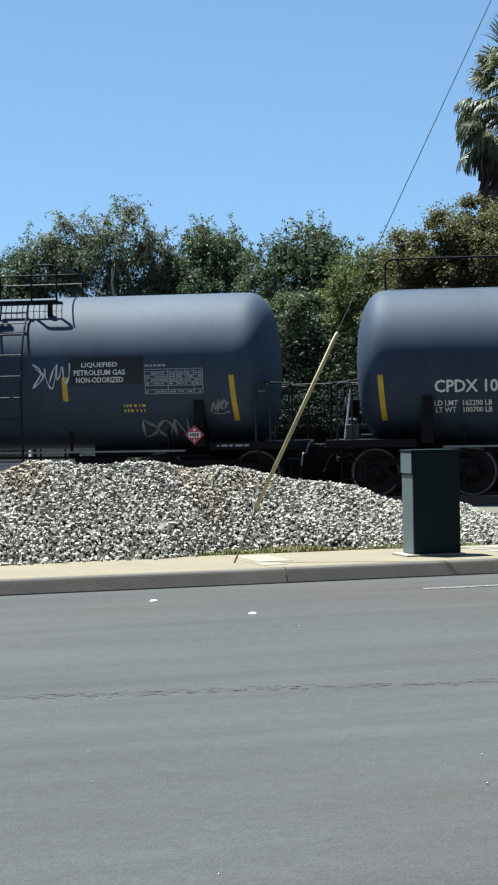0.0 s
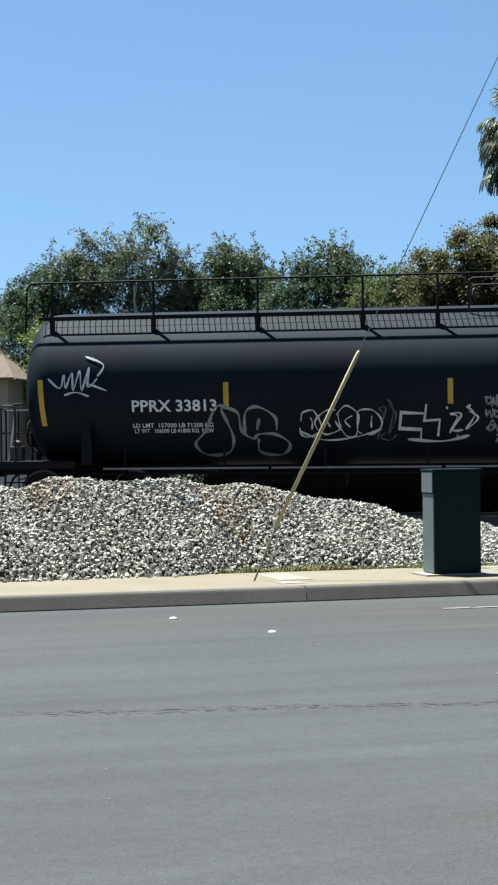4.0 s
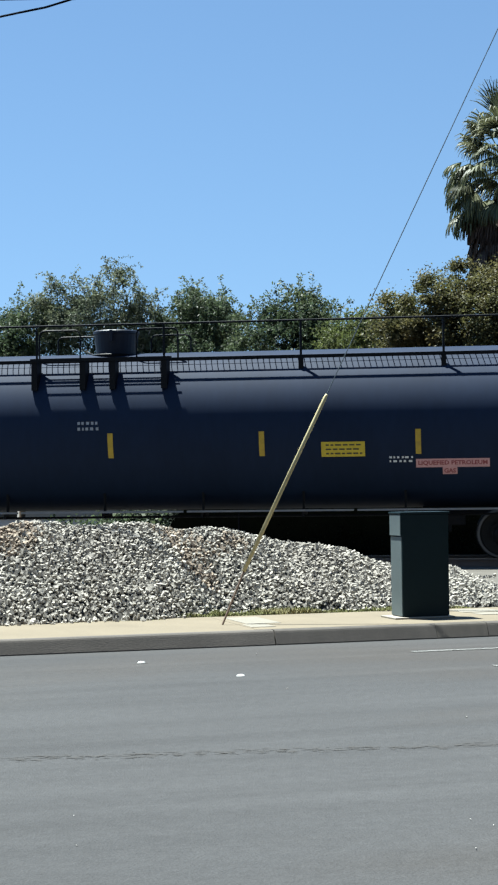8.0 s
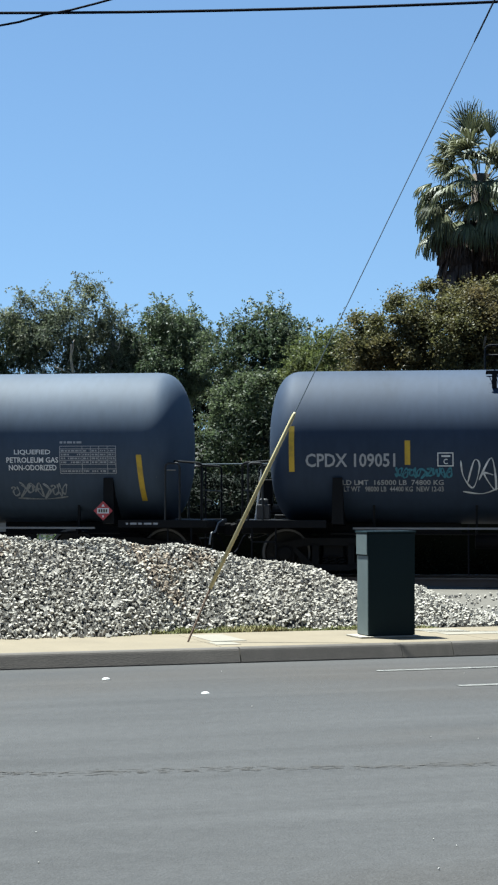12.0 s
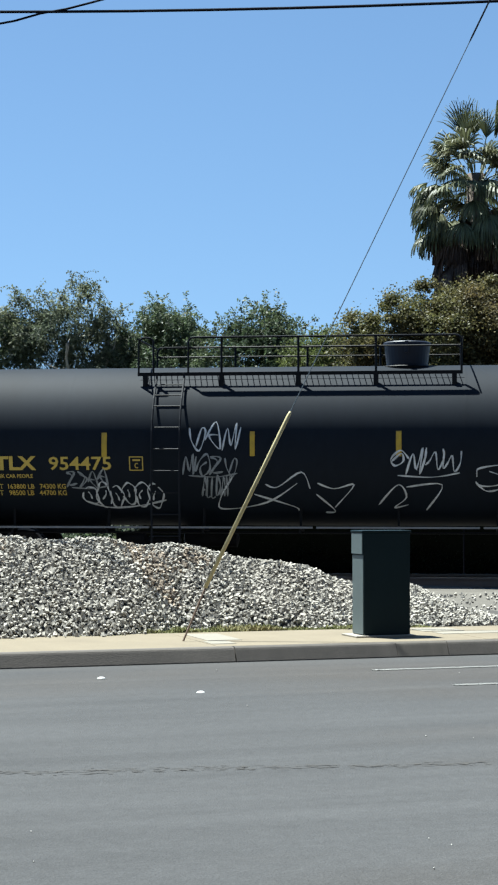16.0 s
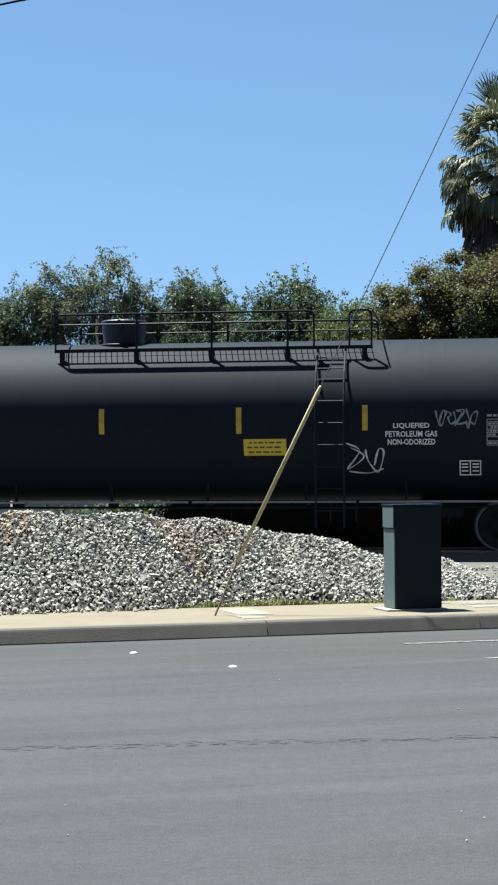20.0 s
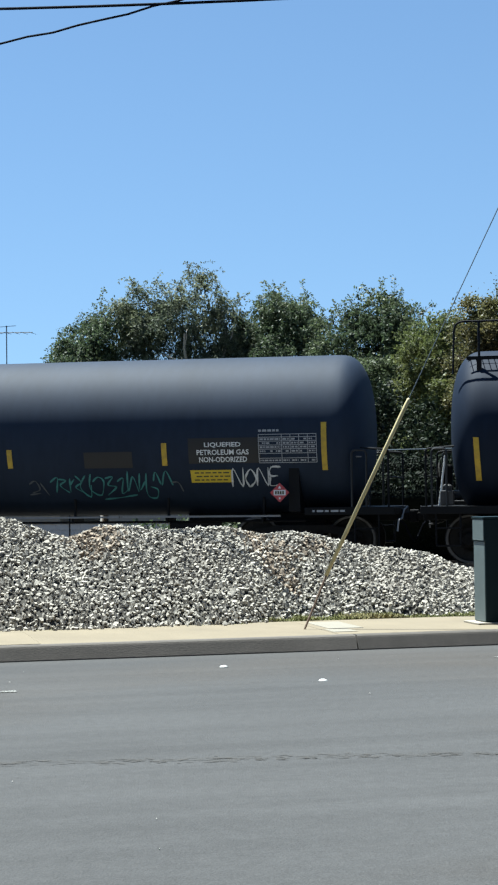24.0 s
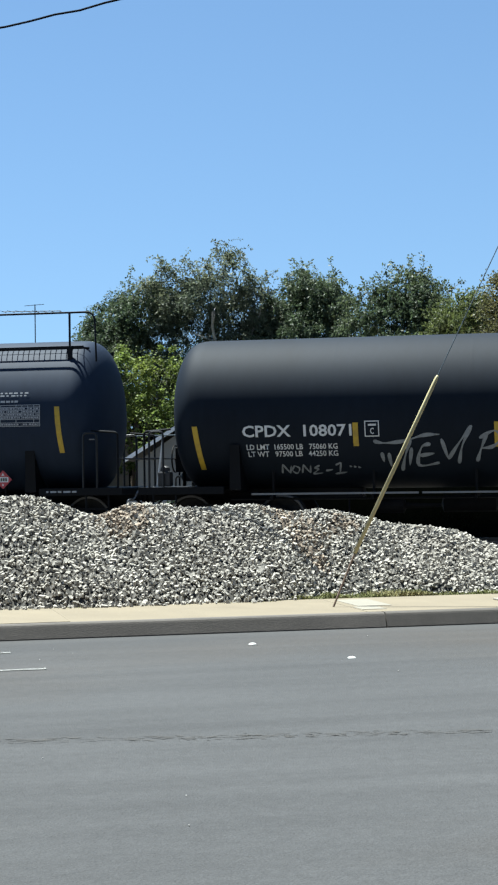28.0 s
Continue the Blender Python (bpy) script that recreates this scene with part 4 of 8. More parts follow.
def hedge():
    """Long clipped hedge along the fence: a body coloured as its inner shade, under a skin of leaves."""
    rng = random.Random(91)
    root = empty("hedge", pose(0, 37.4, -0.1), "long dense hedge along the railway fence, coloured near black for its shade", "hedge")
    bm = bmesh.new()
    grid = []
    top = lambda x: 2.35 + 0.16 * noise.noise(Vector((x * 0.7, 0, 2))) + 0.02 * x - 1.5 * max(0, (-6.2 - x) / 1.0) ** 1.3
    for i in range(61):
        x = -7.1 + 0.26 * i
        row = []
        for y, k in ((-0.3, 0.0), (-0.42, 0.35), (-0.7, 0.7), (-0.95, 0.92), (-0.6, 1.0), (0.0, 1.03), (0.6, 0.9), (0.75, 0.0)):
            row.append(bm.verts.new((x, y + 0.12 * noise.noise(Vector((x * 1.3, y, k * 3))), max(0.1, top(x)) * k * 0.74)))
        grid.append(row)
    for a, b in zip(grid, grid[1:]):
        for k in range(7):
            bm.faces.new((a[k], b[k], b[k + 1], a[k + 1]))
    bm.faces.new(grid[0])
    bm.faces.new(grid[-1][::-1])
    bmesh.ops.recalc_face_normals(bm, faces=bm.faces)
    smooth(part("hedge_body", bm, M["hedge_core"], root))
    verts, faces = [], []
    for _ in range(60000):
        x = rng.uniform(-7.1, 8.4)
        k = rng.random()
        h = rng.uniform(0, 0.93)
        p = Vector((x, -0.32 - 0.72 * h ** 2 + rng.gauss(-0.02, 0.05), h * top(x))) if k < 0.55 else Vector((x, rng.uniform(-0.7, 0.7), max(0.1, top(x)) + rng.gauss(0.02, 0.08)))
        a = Vector((rng.gauss(0, 1), rng.gauss(0, 1), rng.gauss(0, 1))).normalized()
        b = a.orthogonal().normalized() * 0.022
        a = a * rng.uniform(0.05, 0.10)
        q = len(verts)
        verts.extend((p, p + a * 0.5 + b, p + a, p + a * 0.5 - b))
        faces.append((q, q + 1, q + 2, q + 3))
    me = bpy.data.meshes.new("leaves")
    me.from_pydata(verts, [], faces)
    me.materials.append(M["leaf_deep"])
    ob = new("leaves", me)
    ob.parent = root
    tagged(ob, kind="stuff")


hedge()


# ---------------------------------------------------------------- houses
def slab(bm, a, b, c, d, t):
    """A thick roof plane over four corners."""
    up = (Vector(b) - Vector(a)).cross(Vector(d) - Vector(a)).normalized()
    if up.z < 0:
        up = -up
    vs = [bm.verts.new(Vector(p)) for p in (a, b, c, d)] + [bm.verts.new(Vector(p) + up * t) for p in (a, b, c, d)]
    for f in ((0, 3, 2, 1), (4, 5, 6, 7), (0, 1, 5, 4), (1, 2, 6, 5), (2, 3, 7, 6), (3, 0, 4, 7)):
        bm.faces.new([vs[i] for i in f])
    bmesh.ops.recalc_face_normals(bm, faces=bm.faces)
    return bm


def house():
    y = 60.0
    root = empty("house", pose(0, y, -0.12), "single-storey grey house with a shallow shingle roof and white fascia", "house")
    zb = 0.12
    ax, az, ex, ez = -13.87, 3.98 + zb, -10.68, 2.05 + zb
    lx = 2 * ax - ex
    bm = bmesh.new()
    # front gable wall
    w = 0.2
    pts = ((lx + 0.3, 0), (ex - 0.3, 0), (ex - 0.3, ez - 0.05), (ax, az - 0.12), (lx + 0.3, ez - 0.05))
    a = [bm.verts.new((px_, 0.25, pz)) for px_, pz in pts]
    b = [bm.verts.new((px_, 0.25 + w, pz)) for px_, pz in pts]
    bm.faces.new(a)
    bm.faces.new(b[::-1])
    for i in range(5):
        bm.faces.new((a[i], a[(i + 1) % 5], b[(i + 1) % 5], b[i]))
    bmesh.ops.recalc_face_normals(bm, faces=bm.faces)
    part("gable_wall", bm, M["stucco"], root)
    bm = bmesh.new()
    box(bm, ex - 0.3, 0.9, 0, -9.6, 7.0, ez - 0.02)
    part("wall", bm, M["stucco"], root)
    bm = bmesh.new()
    box(bm, lx + 0.5, 0.5, 0, ex - 0.35, 7.0, ez - 0.08)
    part("wing_wall", bm, M["stucco"], root)
    for x0, x1 in ((lx - 0.1, ax), (ax, ex)):
        bm = bmesh.new()
        z0, z1 = (ez - 0.03, az) if x0 < ax - 1 else (az, ez)
        slab(bm, (x0, 0, z0), (x1, 0, z1), (x1, 8, z1), (x0, 8, z0), 0.1)
        part("roof", bm, M["roof"], root)
    # main roof to the right
    bm = bmesh.new()
    slab(bm, (ex - 1.2, 0.5, ez - 0.12), (-9.4, 0.5, ez - 0.12), (-9.4, 4.4, az - 0.1), (ax + 0.4, 4.4, az - 0.1), 0.1)
    part("roof", bm, M["roof"], root)
    bm = bmesh.new()
    slab(bm, (ex - 1.2, 8.3, ez), (-9.4, 8.3, ez), (-9.4, 4.4, az - 0.1), (ax + 0.4, 4.4, az - 0.1), 0.1)
    part("roof", bm, M["roof"], root)
    for p, q in (((lx - 0.1, -0.03, ez - 0.02), (ax, -0.03, az + 0.02)), ((ax, -0.03, az + 0.02), (ex + 0.05, -0.03, ez - 0.02)), ((ex - 0.3, 0.46, ez - 0.1), (-9.4, 0.46, ez - 0.1))):
        bm = bmesh.new()
        p, q = Vector(p), Vector(q)
        slab(bm, p + Vector((0, 0, -0.06)), q + Vector((0, 0, -0.06)), q + Vector((0, 0, 0.1)), p + Vector((0, 0, 0.1)), 0.03)
        part("fascia", bm, M["fascia"], root, "white painted fascia board")
    for x0, x1, z0, z1, yy in ((-13.2, -12.2, 0.9, 1.9, 0.22), (-10.5, -9.8, 0.75, 1.65, 0.87)):
        bm = bmesh.new()
        for u0, v0, u1, v1 in ((x0, z0, x1, z0 + 0.06), (x0, z1 - 0.06, x1, z1), (x0, z0, x0 + 0.06, z1), (x1 - 0.06, z0, x1, z1)):
            box(bm, u0, yy, v0, u1, yy + 0.08, v1)
        f = part("window_frame", bm, M["fascia"], root)
        bm = bmesh.new()
        box(bm, x0 + 0.06, yy + 0.02, z0 + 0.06, x1 - 0.06, yy + 0.03, z1 - 0.06)
        part("pane", bm, M["window_dark"], f)
    # roof aerial on the far left
    ant = empty("tv_aerial", pose(-22.6, 66, 3.7), "thin rooftop television aerial", "aerial")
    bm = bmesh.new()
    tube(bm, [(0, 0, 0), (0, 0, 4.85)], 0.025, 6)
    part("mast", bm, M["antenna"], ant)
    bm = bmesh.new()
    tube(bm, [(-1.5, 0.3, 4.62), (1.2, -0.3, 4.52)], 0.018, 5)
    for i in range(8):
        u = -1.4 + 0.36 * i
        tube(bm, [(u, -0.45, 4.6 - 0.035 * (u + 1.4)), (u, 0.45, 4.6 - 0.035 * (u + 1.4))], 0.01, 4)
    tube(bm, [(-0.45, 0, 4.8), (0.4, 0, 4.84)], 0.014, 4)
    part("boom", bm, M["antenna"], ant)
    # neighbour with a brown roof
    root = empty("house", pose(-23.8, 66, -0.12), "tan house with a brown roof", "house")
    bm = bmesh.new()
    box(bm, -4, 0, 0, 3.4, 6, 4.5)
    part("wall", bm, M["tan_wall"], root)
    bm = bmesh.new()
    slab(bm, (-4.4, -0.5, 4.4), (3.8, -0.5, 4.4), (2.2, 3, 5.7), (-3, 3, 5.7), 0.12)
    part("roof", bm, M["brown_roof"], root)
    bm = bmesh.new()
    slab(bm, (-4.4, 6.5, 4.4), (3.8, 6.5, 4.4), (2.2, 3, 5.7), (-3, 3, 5.7), 0.12)
    part("roof", bm, M["brown_roof"], root)
    bm = bmesh.new()
    slab(bm, (3.8, -0.5, 4.4), (3.8, 6.5, 4.4), (2.2, 3.02, 5.7), (2.2, 2.98, 5.7), 0.1)
    part("roof", bm, M["brown_roof"], root)


def yard_wall():
    root = empty("yard_wall", pose(0, 52, -0.12), "low grey block wall along the yards", "wall", kind="structure")
    first = None
    for row in range(4):
        for i in range(34):
            x = -26 + 0.4 * i + (0.2 if row % 2 else 0)
            if first is None:
                bm = bmesh.new()
                box(bm, 0.005, 0, 0.005, 0.395, 0.2, 0.195)
                first = part("block", bm, M["block_wall"], root)
                first.matrix_basis = pose(x, 0, 0.2 * row)
            else:
                again(first, root, pose(x, 0, 0.2 * row))
    bm = bmesh.new()
    box(bm, -26.1, -0.03, 0.8, -12.2, 0.23, 0.86)
    part("coping", bm, M["block_wall"], root)


house()
yard_wall()


# ---------------------------------------------------------------- tank cars
TANK_R, AXIS_Z = 1.52, 2.46
DECK_Z, DECK_Y = 3.80, 1.03
GRIND = {}


def on_tank(x, z, lift=0.012):
    """A place on the near side of the shell at height z above the rail."""
    s = max(-0.999, min(0.999, (z - AXIS_Z) / TANK_R))
    a = math.asin(s)
    r = TANK_R + lift
    return Vector((x, -r * math.cos(a), AXIS_Z + r * math.sin(a)))


def shell_patch(bm, x0, z0, x1, z1, lift=0.008, nx=1, nz=6, skew=0.0):
    """A thin sheet laid on the curved shell."""
    rows = []
    for j in range(nz + 1):
        z = z0 + (z1 - z0) * j / nz
        rows.append([bm.verts.new(on_tank(x0 + (x1 - x0) * i / nx + skew * (j / nz - 0.5), z, lift)) for i in range(nx + 1)])
    for a, b in zip(rows, rows[1:]):
        for i in range(nx):
            bm.faces.new((a[i], a[i + 1], b[i + 1], b[i]))
    return bm


def tank_shell(length, seams):
    h = length / 2
    cap, k = 0.64, 2 / 2.7  # dished head with a tighter knuckle than an ellipse
    prof = [(-h + cap * (1 - math.cos(a) ** k), max(0.012, TANK_R * math.sin(a) ** k)) for a in (math.pi / 2 * (i / 18) ** 1.15 for i in range(18))] + [(-h + cap, TANK_R)]
    n = seams
    out = list(prof)
    inner = h - cap
    for k in range(1, n):
        x = -inner + 2 * inner * k / n
        for dx, dr in ((-0.05, 0), (-0.015, 0), (-0.006, 0.0004), (0.006, 0.0004), (0.015, 0), (0.05, 0)):
            out.append((x + dx, TANK_R + dr))
    out.insert(len(prof), (prof[-1][0] + 0.06, TANK_R))
    out.append((-prof[-1][0] - 0.06, TANK_R))
    out += [(-x, r) for x, r in reversed(prof)]
    bm = bmesh.new()
    lathe(bm, out, 72, "x", (0, 0, AXIS_Z))
    return bm


def make_wheelset():
    bm = bmesh.new()
    tube(bm, [(0, -1.0, 0), (0, 1.0, 0)], 0.085, 12)
    for s in (-1, 1):
        prof = [(0.665, 0.09), (0.665, 0.17), (0.69, 0.2), (0.70, 0.37), (0.675, 0.385), (0.675, 0.475), (0.705, 0.48), (0.715, 0.46), (0.81, 0.455), (0.815, 0.44), (0.815, 0.40), (0.775, 0.385), (0.745, 0.22), (0.80, 0.18), (0.82, 0.15), (0.82, 0.09)]
        lathe(bm, [(s * a, r) for a, r in (prof if s > 0 else prof)], 32, "y")
    # radial marks on the plate that show it turning
    for s in (-1, 1):
        for k in range(3):
            a = 2 * math.pi * k / 3
            box(bm, -0.03, -0.004, 0.25, 0.03, 0.004, 0.33, m=Matrix.Translation((0, s * 0.765, 0)) @ Matrix.Rotation(a, 4, 'Y'))
    bmesh.ops.recalc_face_normals(bm, faces=bm.faces)
    return bm


def make_rim():
    bm = bmesh.new()
    for s in (-1, 1):
        prof = [(0.8155, 0.405), (0.8195, 0.41), (0.8195, 0.447), (0.8155, 0.452)]
        rings = []
        for a, r in prof:
            rings.append([bm.verts.new((r * math.sin(t), s * a, r * math.cos(t))) for t in (2 * math.pi * k / 40 for k in range(40))])
        for p, q in zip(rings, rings[1:]):
            for k in range(40):
                bm.faces.new((p[k], p[(k + 1) % 40], q[(k + 1) % 40], q[k]))
    bmesh.ops.recalc_face_normals(bm, faces=bm.faces)
    return bm


AXLE = 0.89


def make_side_frame(s):
    """Cast side frame: arched top member, bottom tension member, window for the springs, jaws over the bearings."""
    bm = bmesh.new()
    y0, y1 = 0.90, 1.06
    if s < 0:
        y0, y1 = -1.06, -0.90
    top = [(-1.12, 0.57), (-0.95, 0.66), (-0.5, 0.74), (0.5, 0.74), (0.95, 0.66), (1.12, 0.57), (1.1, 0.5), (0.85, 0.53), (0.45, 0.6), (-0.45, 0.6), (-0.85, 0.53), (-1.1, 0.5)]
    bot = [(-0.78, 0.55), (-0.5, 0.2), (-0.3, 0.14), (0.3, 0.14), (0.5, 0.2), (0.78, 0.55), (0.68, 0.56), (0.42, 0.29), (0.28, 0.25), (-0.28, 0.25), (-0.42, 0.29), (-0.68, 0.56)]
    for poly in (top, bot):
        k = len(poly) // 2
        for i in range(k - 1):
            q = [poly[i], poly[i + 1], poly[len(poly) - 2 - i], poly[len(poly) - 1 - i]]
            a = [bm.verts.new((x, y0, z)) for x, z in q]
            b = [bm.verts.new((x, y1, z)) for x, z in q]
            bm.faces.new(a)
            bm.faces.new(b[::-1])
            for j in range(4):
                bm.faces.new((a[j], b[j], b[(j + 1) % 4], a[(j + 1) % 4]))
    for x in (-0.33, 0.33):
        box(bm, x - 0.06, y0, 0.22, x + 0.06, y1, 0.64)
    for x in (-AXLE, AXLE):
        box(bm, x - 0.17, y0, 0.44, x + 0.17, y1, 0.60, 0.02)
        for d in (-0.17, 0.12):
            box(bm, x + d, y0, 0.30, x + d + 0.05, y1, 0.5)
    bmesh.ops.recalc_face_normals(bm, faces=bm.faces)
    return bm


def make_truck(parent, x):
    truck = None
    bm = bmesh.new()
    box(bm, -0.19, -0.98, 0.36, 0.19, 0.98, 0.62, 0.03)
    box(bm, -0.28, -0.28, 0.62, 0.28, 0.28, 0.72, 0.02)
    if "bolster" not in GRIND:
        truck = part("truck", bm, M["truck"], parent)
        GRIND["bolster"] = truck.data
    else:
        bm.free()
        truck = new("truck", GRIND["bolster"])
        truck.parent = parent
    truck.matrix_basis = pose(x, 0, 0)
    for s in (-1, 1):
        key = ("side", s)
        if key not in GRIND:
            GRIND[key] = part("side_frame", make_side_frame(s), M["truck"], truck).data
        else:
            o = new("side_frame", GRIND[key])
            o.parent = truck
    if "spring" not in GRIND:
        bm = bmesh.new()
        for s in (-1, 1):
            for dx in (-0.15, 0.0, 0.15):
                pts = [(dx + 0.055 * math.cos(t), s * 0.98 + 0.055 * math.sin(t), 0.25 + 0.012 * t * 0.7) for t in (0.6 * k for k in range(34))]
                tube(bm, pts, 0.014, 5)
        GRIND["spring"] = tagged(part("springs", bm, M["truck"], truck), kind="stuff").data
    else:
        o = tagged(new("springs", GRIND["spring"]), kind="stuff")
        o.parent = truck
    if "cap" not in GRIND:
        bm = bmesh.new()
        lathe(bm, [(0.98, 0.14), (1.09, 0.14), (1.12, 0.11), (1.13, 0.03)], 16, "y")
        bmesh.ops.recalc_face_normals(bm, faces=bm.faces)
        ob = part("bearing_caps", bm, M["truck"], truck)
        GRIND["cap"] = ob.data
        bpy.data.objects.remove(ob)
    sets = []
    for dx in (-AXLE, AXLE):
        if "wheelset" not in GRIND:
            w = smooth(part("wheelset", make_wheelset(), M["wheel"], truck), False)
            r = part("wheel_rim", make_rim(), M["rim"], None)
            GRIND["wheelset"] = w.data
            # rims join the wheelset's mesh
            bm = bmesh.new()
            bm.from_mesh(w.data)
            k = len(bm.faces)
            bm.from_mesh(r.data)
            bm.faces.ensure_lookup_table()
            for f in bm.faces[k:]:
                f.material_index = 1
            bm.to_mesh(w.data)
            bm.free()
            w.data.materials.append(M["rim"])
            bpy.data.objects.remove(r)
        else:
            w = new("wheelset", GRIND["wheelset"])
            w.parent = truck
        w.matrix_basis = pose(dx, 0, 0.455)
        sets.append(w)
        for turn in (0, 180):
            o = new("bearing_cap", GRIND["cap"])
            o.parent = truck
            o.matrix_basis = pose(dx, 0, 0.455, 0, 0, turn)
    return sets


def shared(key, name, build, mat, parent, m=None, label=""):
    """A part whose mesh is built once and used again."""
    if key not in GRIND:
        ob = part(name, build(), mat, None)
        GRIND[key] = ob.data
    else:
        ob = new(name, GRIND[key])
    ob.parent = parent
    if m is not None:
        ob.matrix_basis = m
    if label:
        ob["label"] = label
    return ob


def end_gear(root, half, s):
    """Stub sill, coupler, end deck, rails, ladder at one end; s is +1 or -1 along the train."""
    flip = Matrix.Diagonal((1, 1, 1, 1)) if s > 0 else Matrix.Rotation(math.pi, 4, 'Z')
    at = lambda x: Matrix.Translation((s * x, 0, 0)) @ flip

    def sill():
        bm = bmesh.new()
        box(bm, -3.6, -0.26, 0.80, 0.55, 0.26, 1.02, 0.015)
        box(bm, -2.2, -0.5, 0.72, -0.9, 0.5, 0.82, 0.01)
        return bm
    shared("sill", "stub_sill", sill, M["steel"], root, at(half))

    def coupler():
        bm = bmesh.new()
        box(bm, 0.45, -0.09, 0.80, 0.68, 0.09, 0.95, 0.02)
        box(bm, 0.66, -0.17, 0.76, 0.79, 0.06, 1.0, 0.03)
        box(bm, 0.70, 0.03, 0.78, 0.80, 0.17, 0.98, 0.03)
        return bm
    c = shared("coupler", "coupler", coupler, M["truck"], root, at(half))

    def hose():
        bm = bmesh.new()
        tube(bm, [(0.45, -0.35, 0.85), (0.6, -0.36, 0.72), (0.7, -0.36, 0.5), (0.76, -0.3, 0.42)], 0.025, 6)
        return bm
    shared("hose", "air_hose", hose, M["cable"], c)

    def deck():
        bm = bmesh.new()
        box(bm, -1.15, -1.42, 1.03, 0.5, 1.42, 1.07, 0.005)
        box(bm, -1.15, -1.44, 0.93, 0.5, -1.38, 1.07, 0.005)
        box(bm, -1.15, 1.38, 0.93, 0.5, 1.44, 1.07, 0.005)
        box(bm, 0.45, -1.42, 0.93, 0.51, 1.42, 1.05, 0.005)
        return bm
    shared("deck", "end_deck", deck, M["steel"], root, at(half))
    for i in (-1, 1):
        def corner():
            bm = bmesh.new()
            u = -0.27 if s > 0 else 0.02
            tube(bm, rounded([(u, 1.41 * i, 0.95), (u, 1.41 * i, 2.12), (u + 0.27, 1.41 * i, 2.12), (u + 0.27, 1.41 * i, 0.95)], 0.08), 0.022, 8)
            return bm
        shared(("corner", i, s), "corner_handrail", corner, M["pipe"], root, at(half))

        def step():
            bm = bmesh.new()
            x0, x1 = -0.22, 0.22
            tube(bm, rounded([(x0, 1.40 * i, 1.0), (x0, 1.40 * i, 0.35), (x1, 1.40 * i, 0.35), (x1, 1.40 * i, 1.0)], 0.05), 0.02, 6)
            box(bm, x0, 1.40 * i - 0.1, 0.34, x1, 1.40 * i + 0.1, 0.365)
            box(bm, x0, 1.40 * i - 0.1, 0.66, x1, 1.40 * i + 0.1, 0.685)
            return bm
        shared(("step", i), "sill_step", step, M["steel"], root, at(half))

    def cross():
        bm = bmesh.new()
        for y in (-1.36, 1.36):
            tube(bm, rounded([(-0.12, y, 2.16), (0.40, y, 2.12), (0.40, y, 1.05)], 0.07), 0.02, 8)
        tube(bm, [(0.40, -1.36, 1.62), (0.40, 1.36, 1.62)], 0.016, 6)
        return bm
    shared("cross", "end_handrail", cross, M["steel"], root, at(half))

    def lever():
        bm = bmesh.new()
        tube(bm, rounded([(0.62, -0.05, 1.06), (0.62, -0.75, 1.0), (0.60, -0.95, 0.84), (0.58, -1.36, 0.84), (0.56, -1.4, 0.62)], 0.08), 0.016, 6)
        return bm
    shared("lever", "uncoupling_lever", lever, M["glove"], root, at(half), "bent uncoupling lever, coloured pale like sunlit steel")
    if s < 0:
        def rods():
            bm = bmesh.new()
            tube(bm, rounded([(-0.9, -1.0, 0.86), (0.1, -1.02, 0.86), (0.3, -0.8, 0.74), (0.52, -0.5, 0.7)], 0.1), 0.02, 6)
            box(bm, -0.35, -1.2, 0.98, 0.05, -0.95, 1.16, 0.02)
            lathe(bm, [(-0.25, 0.03), (-0.24, 0.1), (0.16, 0.1), (0.2, 0.04)], 12, "x", (0.0, -0.72, 1.26))
            tube(bm, rounded([(0.2, -0.72, 1.26), (0.32, -0.72, 1.26), (0.32, -0.72, 0.9)], 0.06), 0.018, 6)
            return bm
        shared("rods", "brake_rod", rods, M["gear"], root, at(half), "grey-black brake rods and reservoir")

    def brace():
        bm = bmesh.new()
        tube(bm, [(0.17, 1.3, 1.07), (0.05, 1.3, 2.0)], 0.02, 5)
        return bm
    if s < 0:
        shared("brace", "grab_iron", brace, M["white"], root, at(half) @ Matrix.Rotation(0, 4, 'Z'), "pale grey slanting grab iron")

        def brake_wheel():
            bm = bmesh.new()
            pts = [(0.30, -0.62 + 0.27 * math.cos(t), 1.62 + 0.27 * math.sin(t)) for t in (2 * math.pi * k / 20 for k in range(21))]
            tube(bm, pts, 0.016, 6)
            for k in range(3):
                a = 2 * math.pi * k / 3
                tube(bm, [(0.30, -0.62, 1.62), (0.30, -0.62 + 0.27 * math.cos(a), 1.62 + 0.27 * math.sin(a))], 0.013, 5)
            box(bm, 0.05, -0.78, 1.35, 0.26, -0.46, 1.85, 0.03)
            tube(bm, [(0.12, -0.62, 1.05), (0.12, -0.62, 1.4)], 0.03, 6)
            return bm
        shared("brakewheel", "hand_brake", brake_wheel, M["truck"], root, at(half))

        def valve():
            bm = bmesh.new()
            box(bm, -0.10, 1.12, 1.08, 0.14, 1.38, 1.36, 0.03)
            lathe(bm, [(1.36, 0.09), (1.44, 0.085), (1.47, 0.05)], 12, "z", (0.02, 1.25, 0))
            return bm
        shared("valve", "control_valve", valve, M["gear"], root, at(half) @ Matrix.Rotation(0, 4, 'Z'), "grey brake control valve")

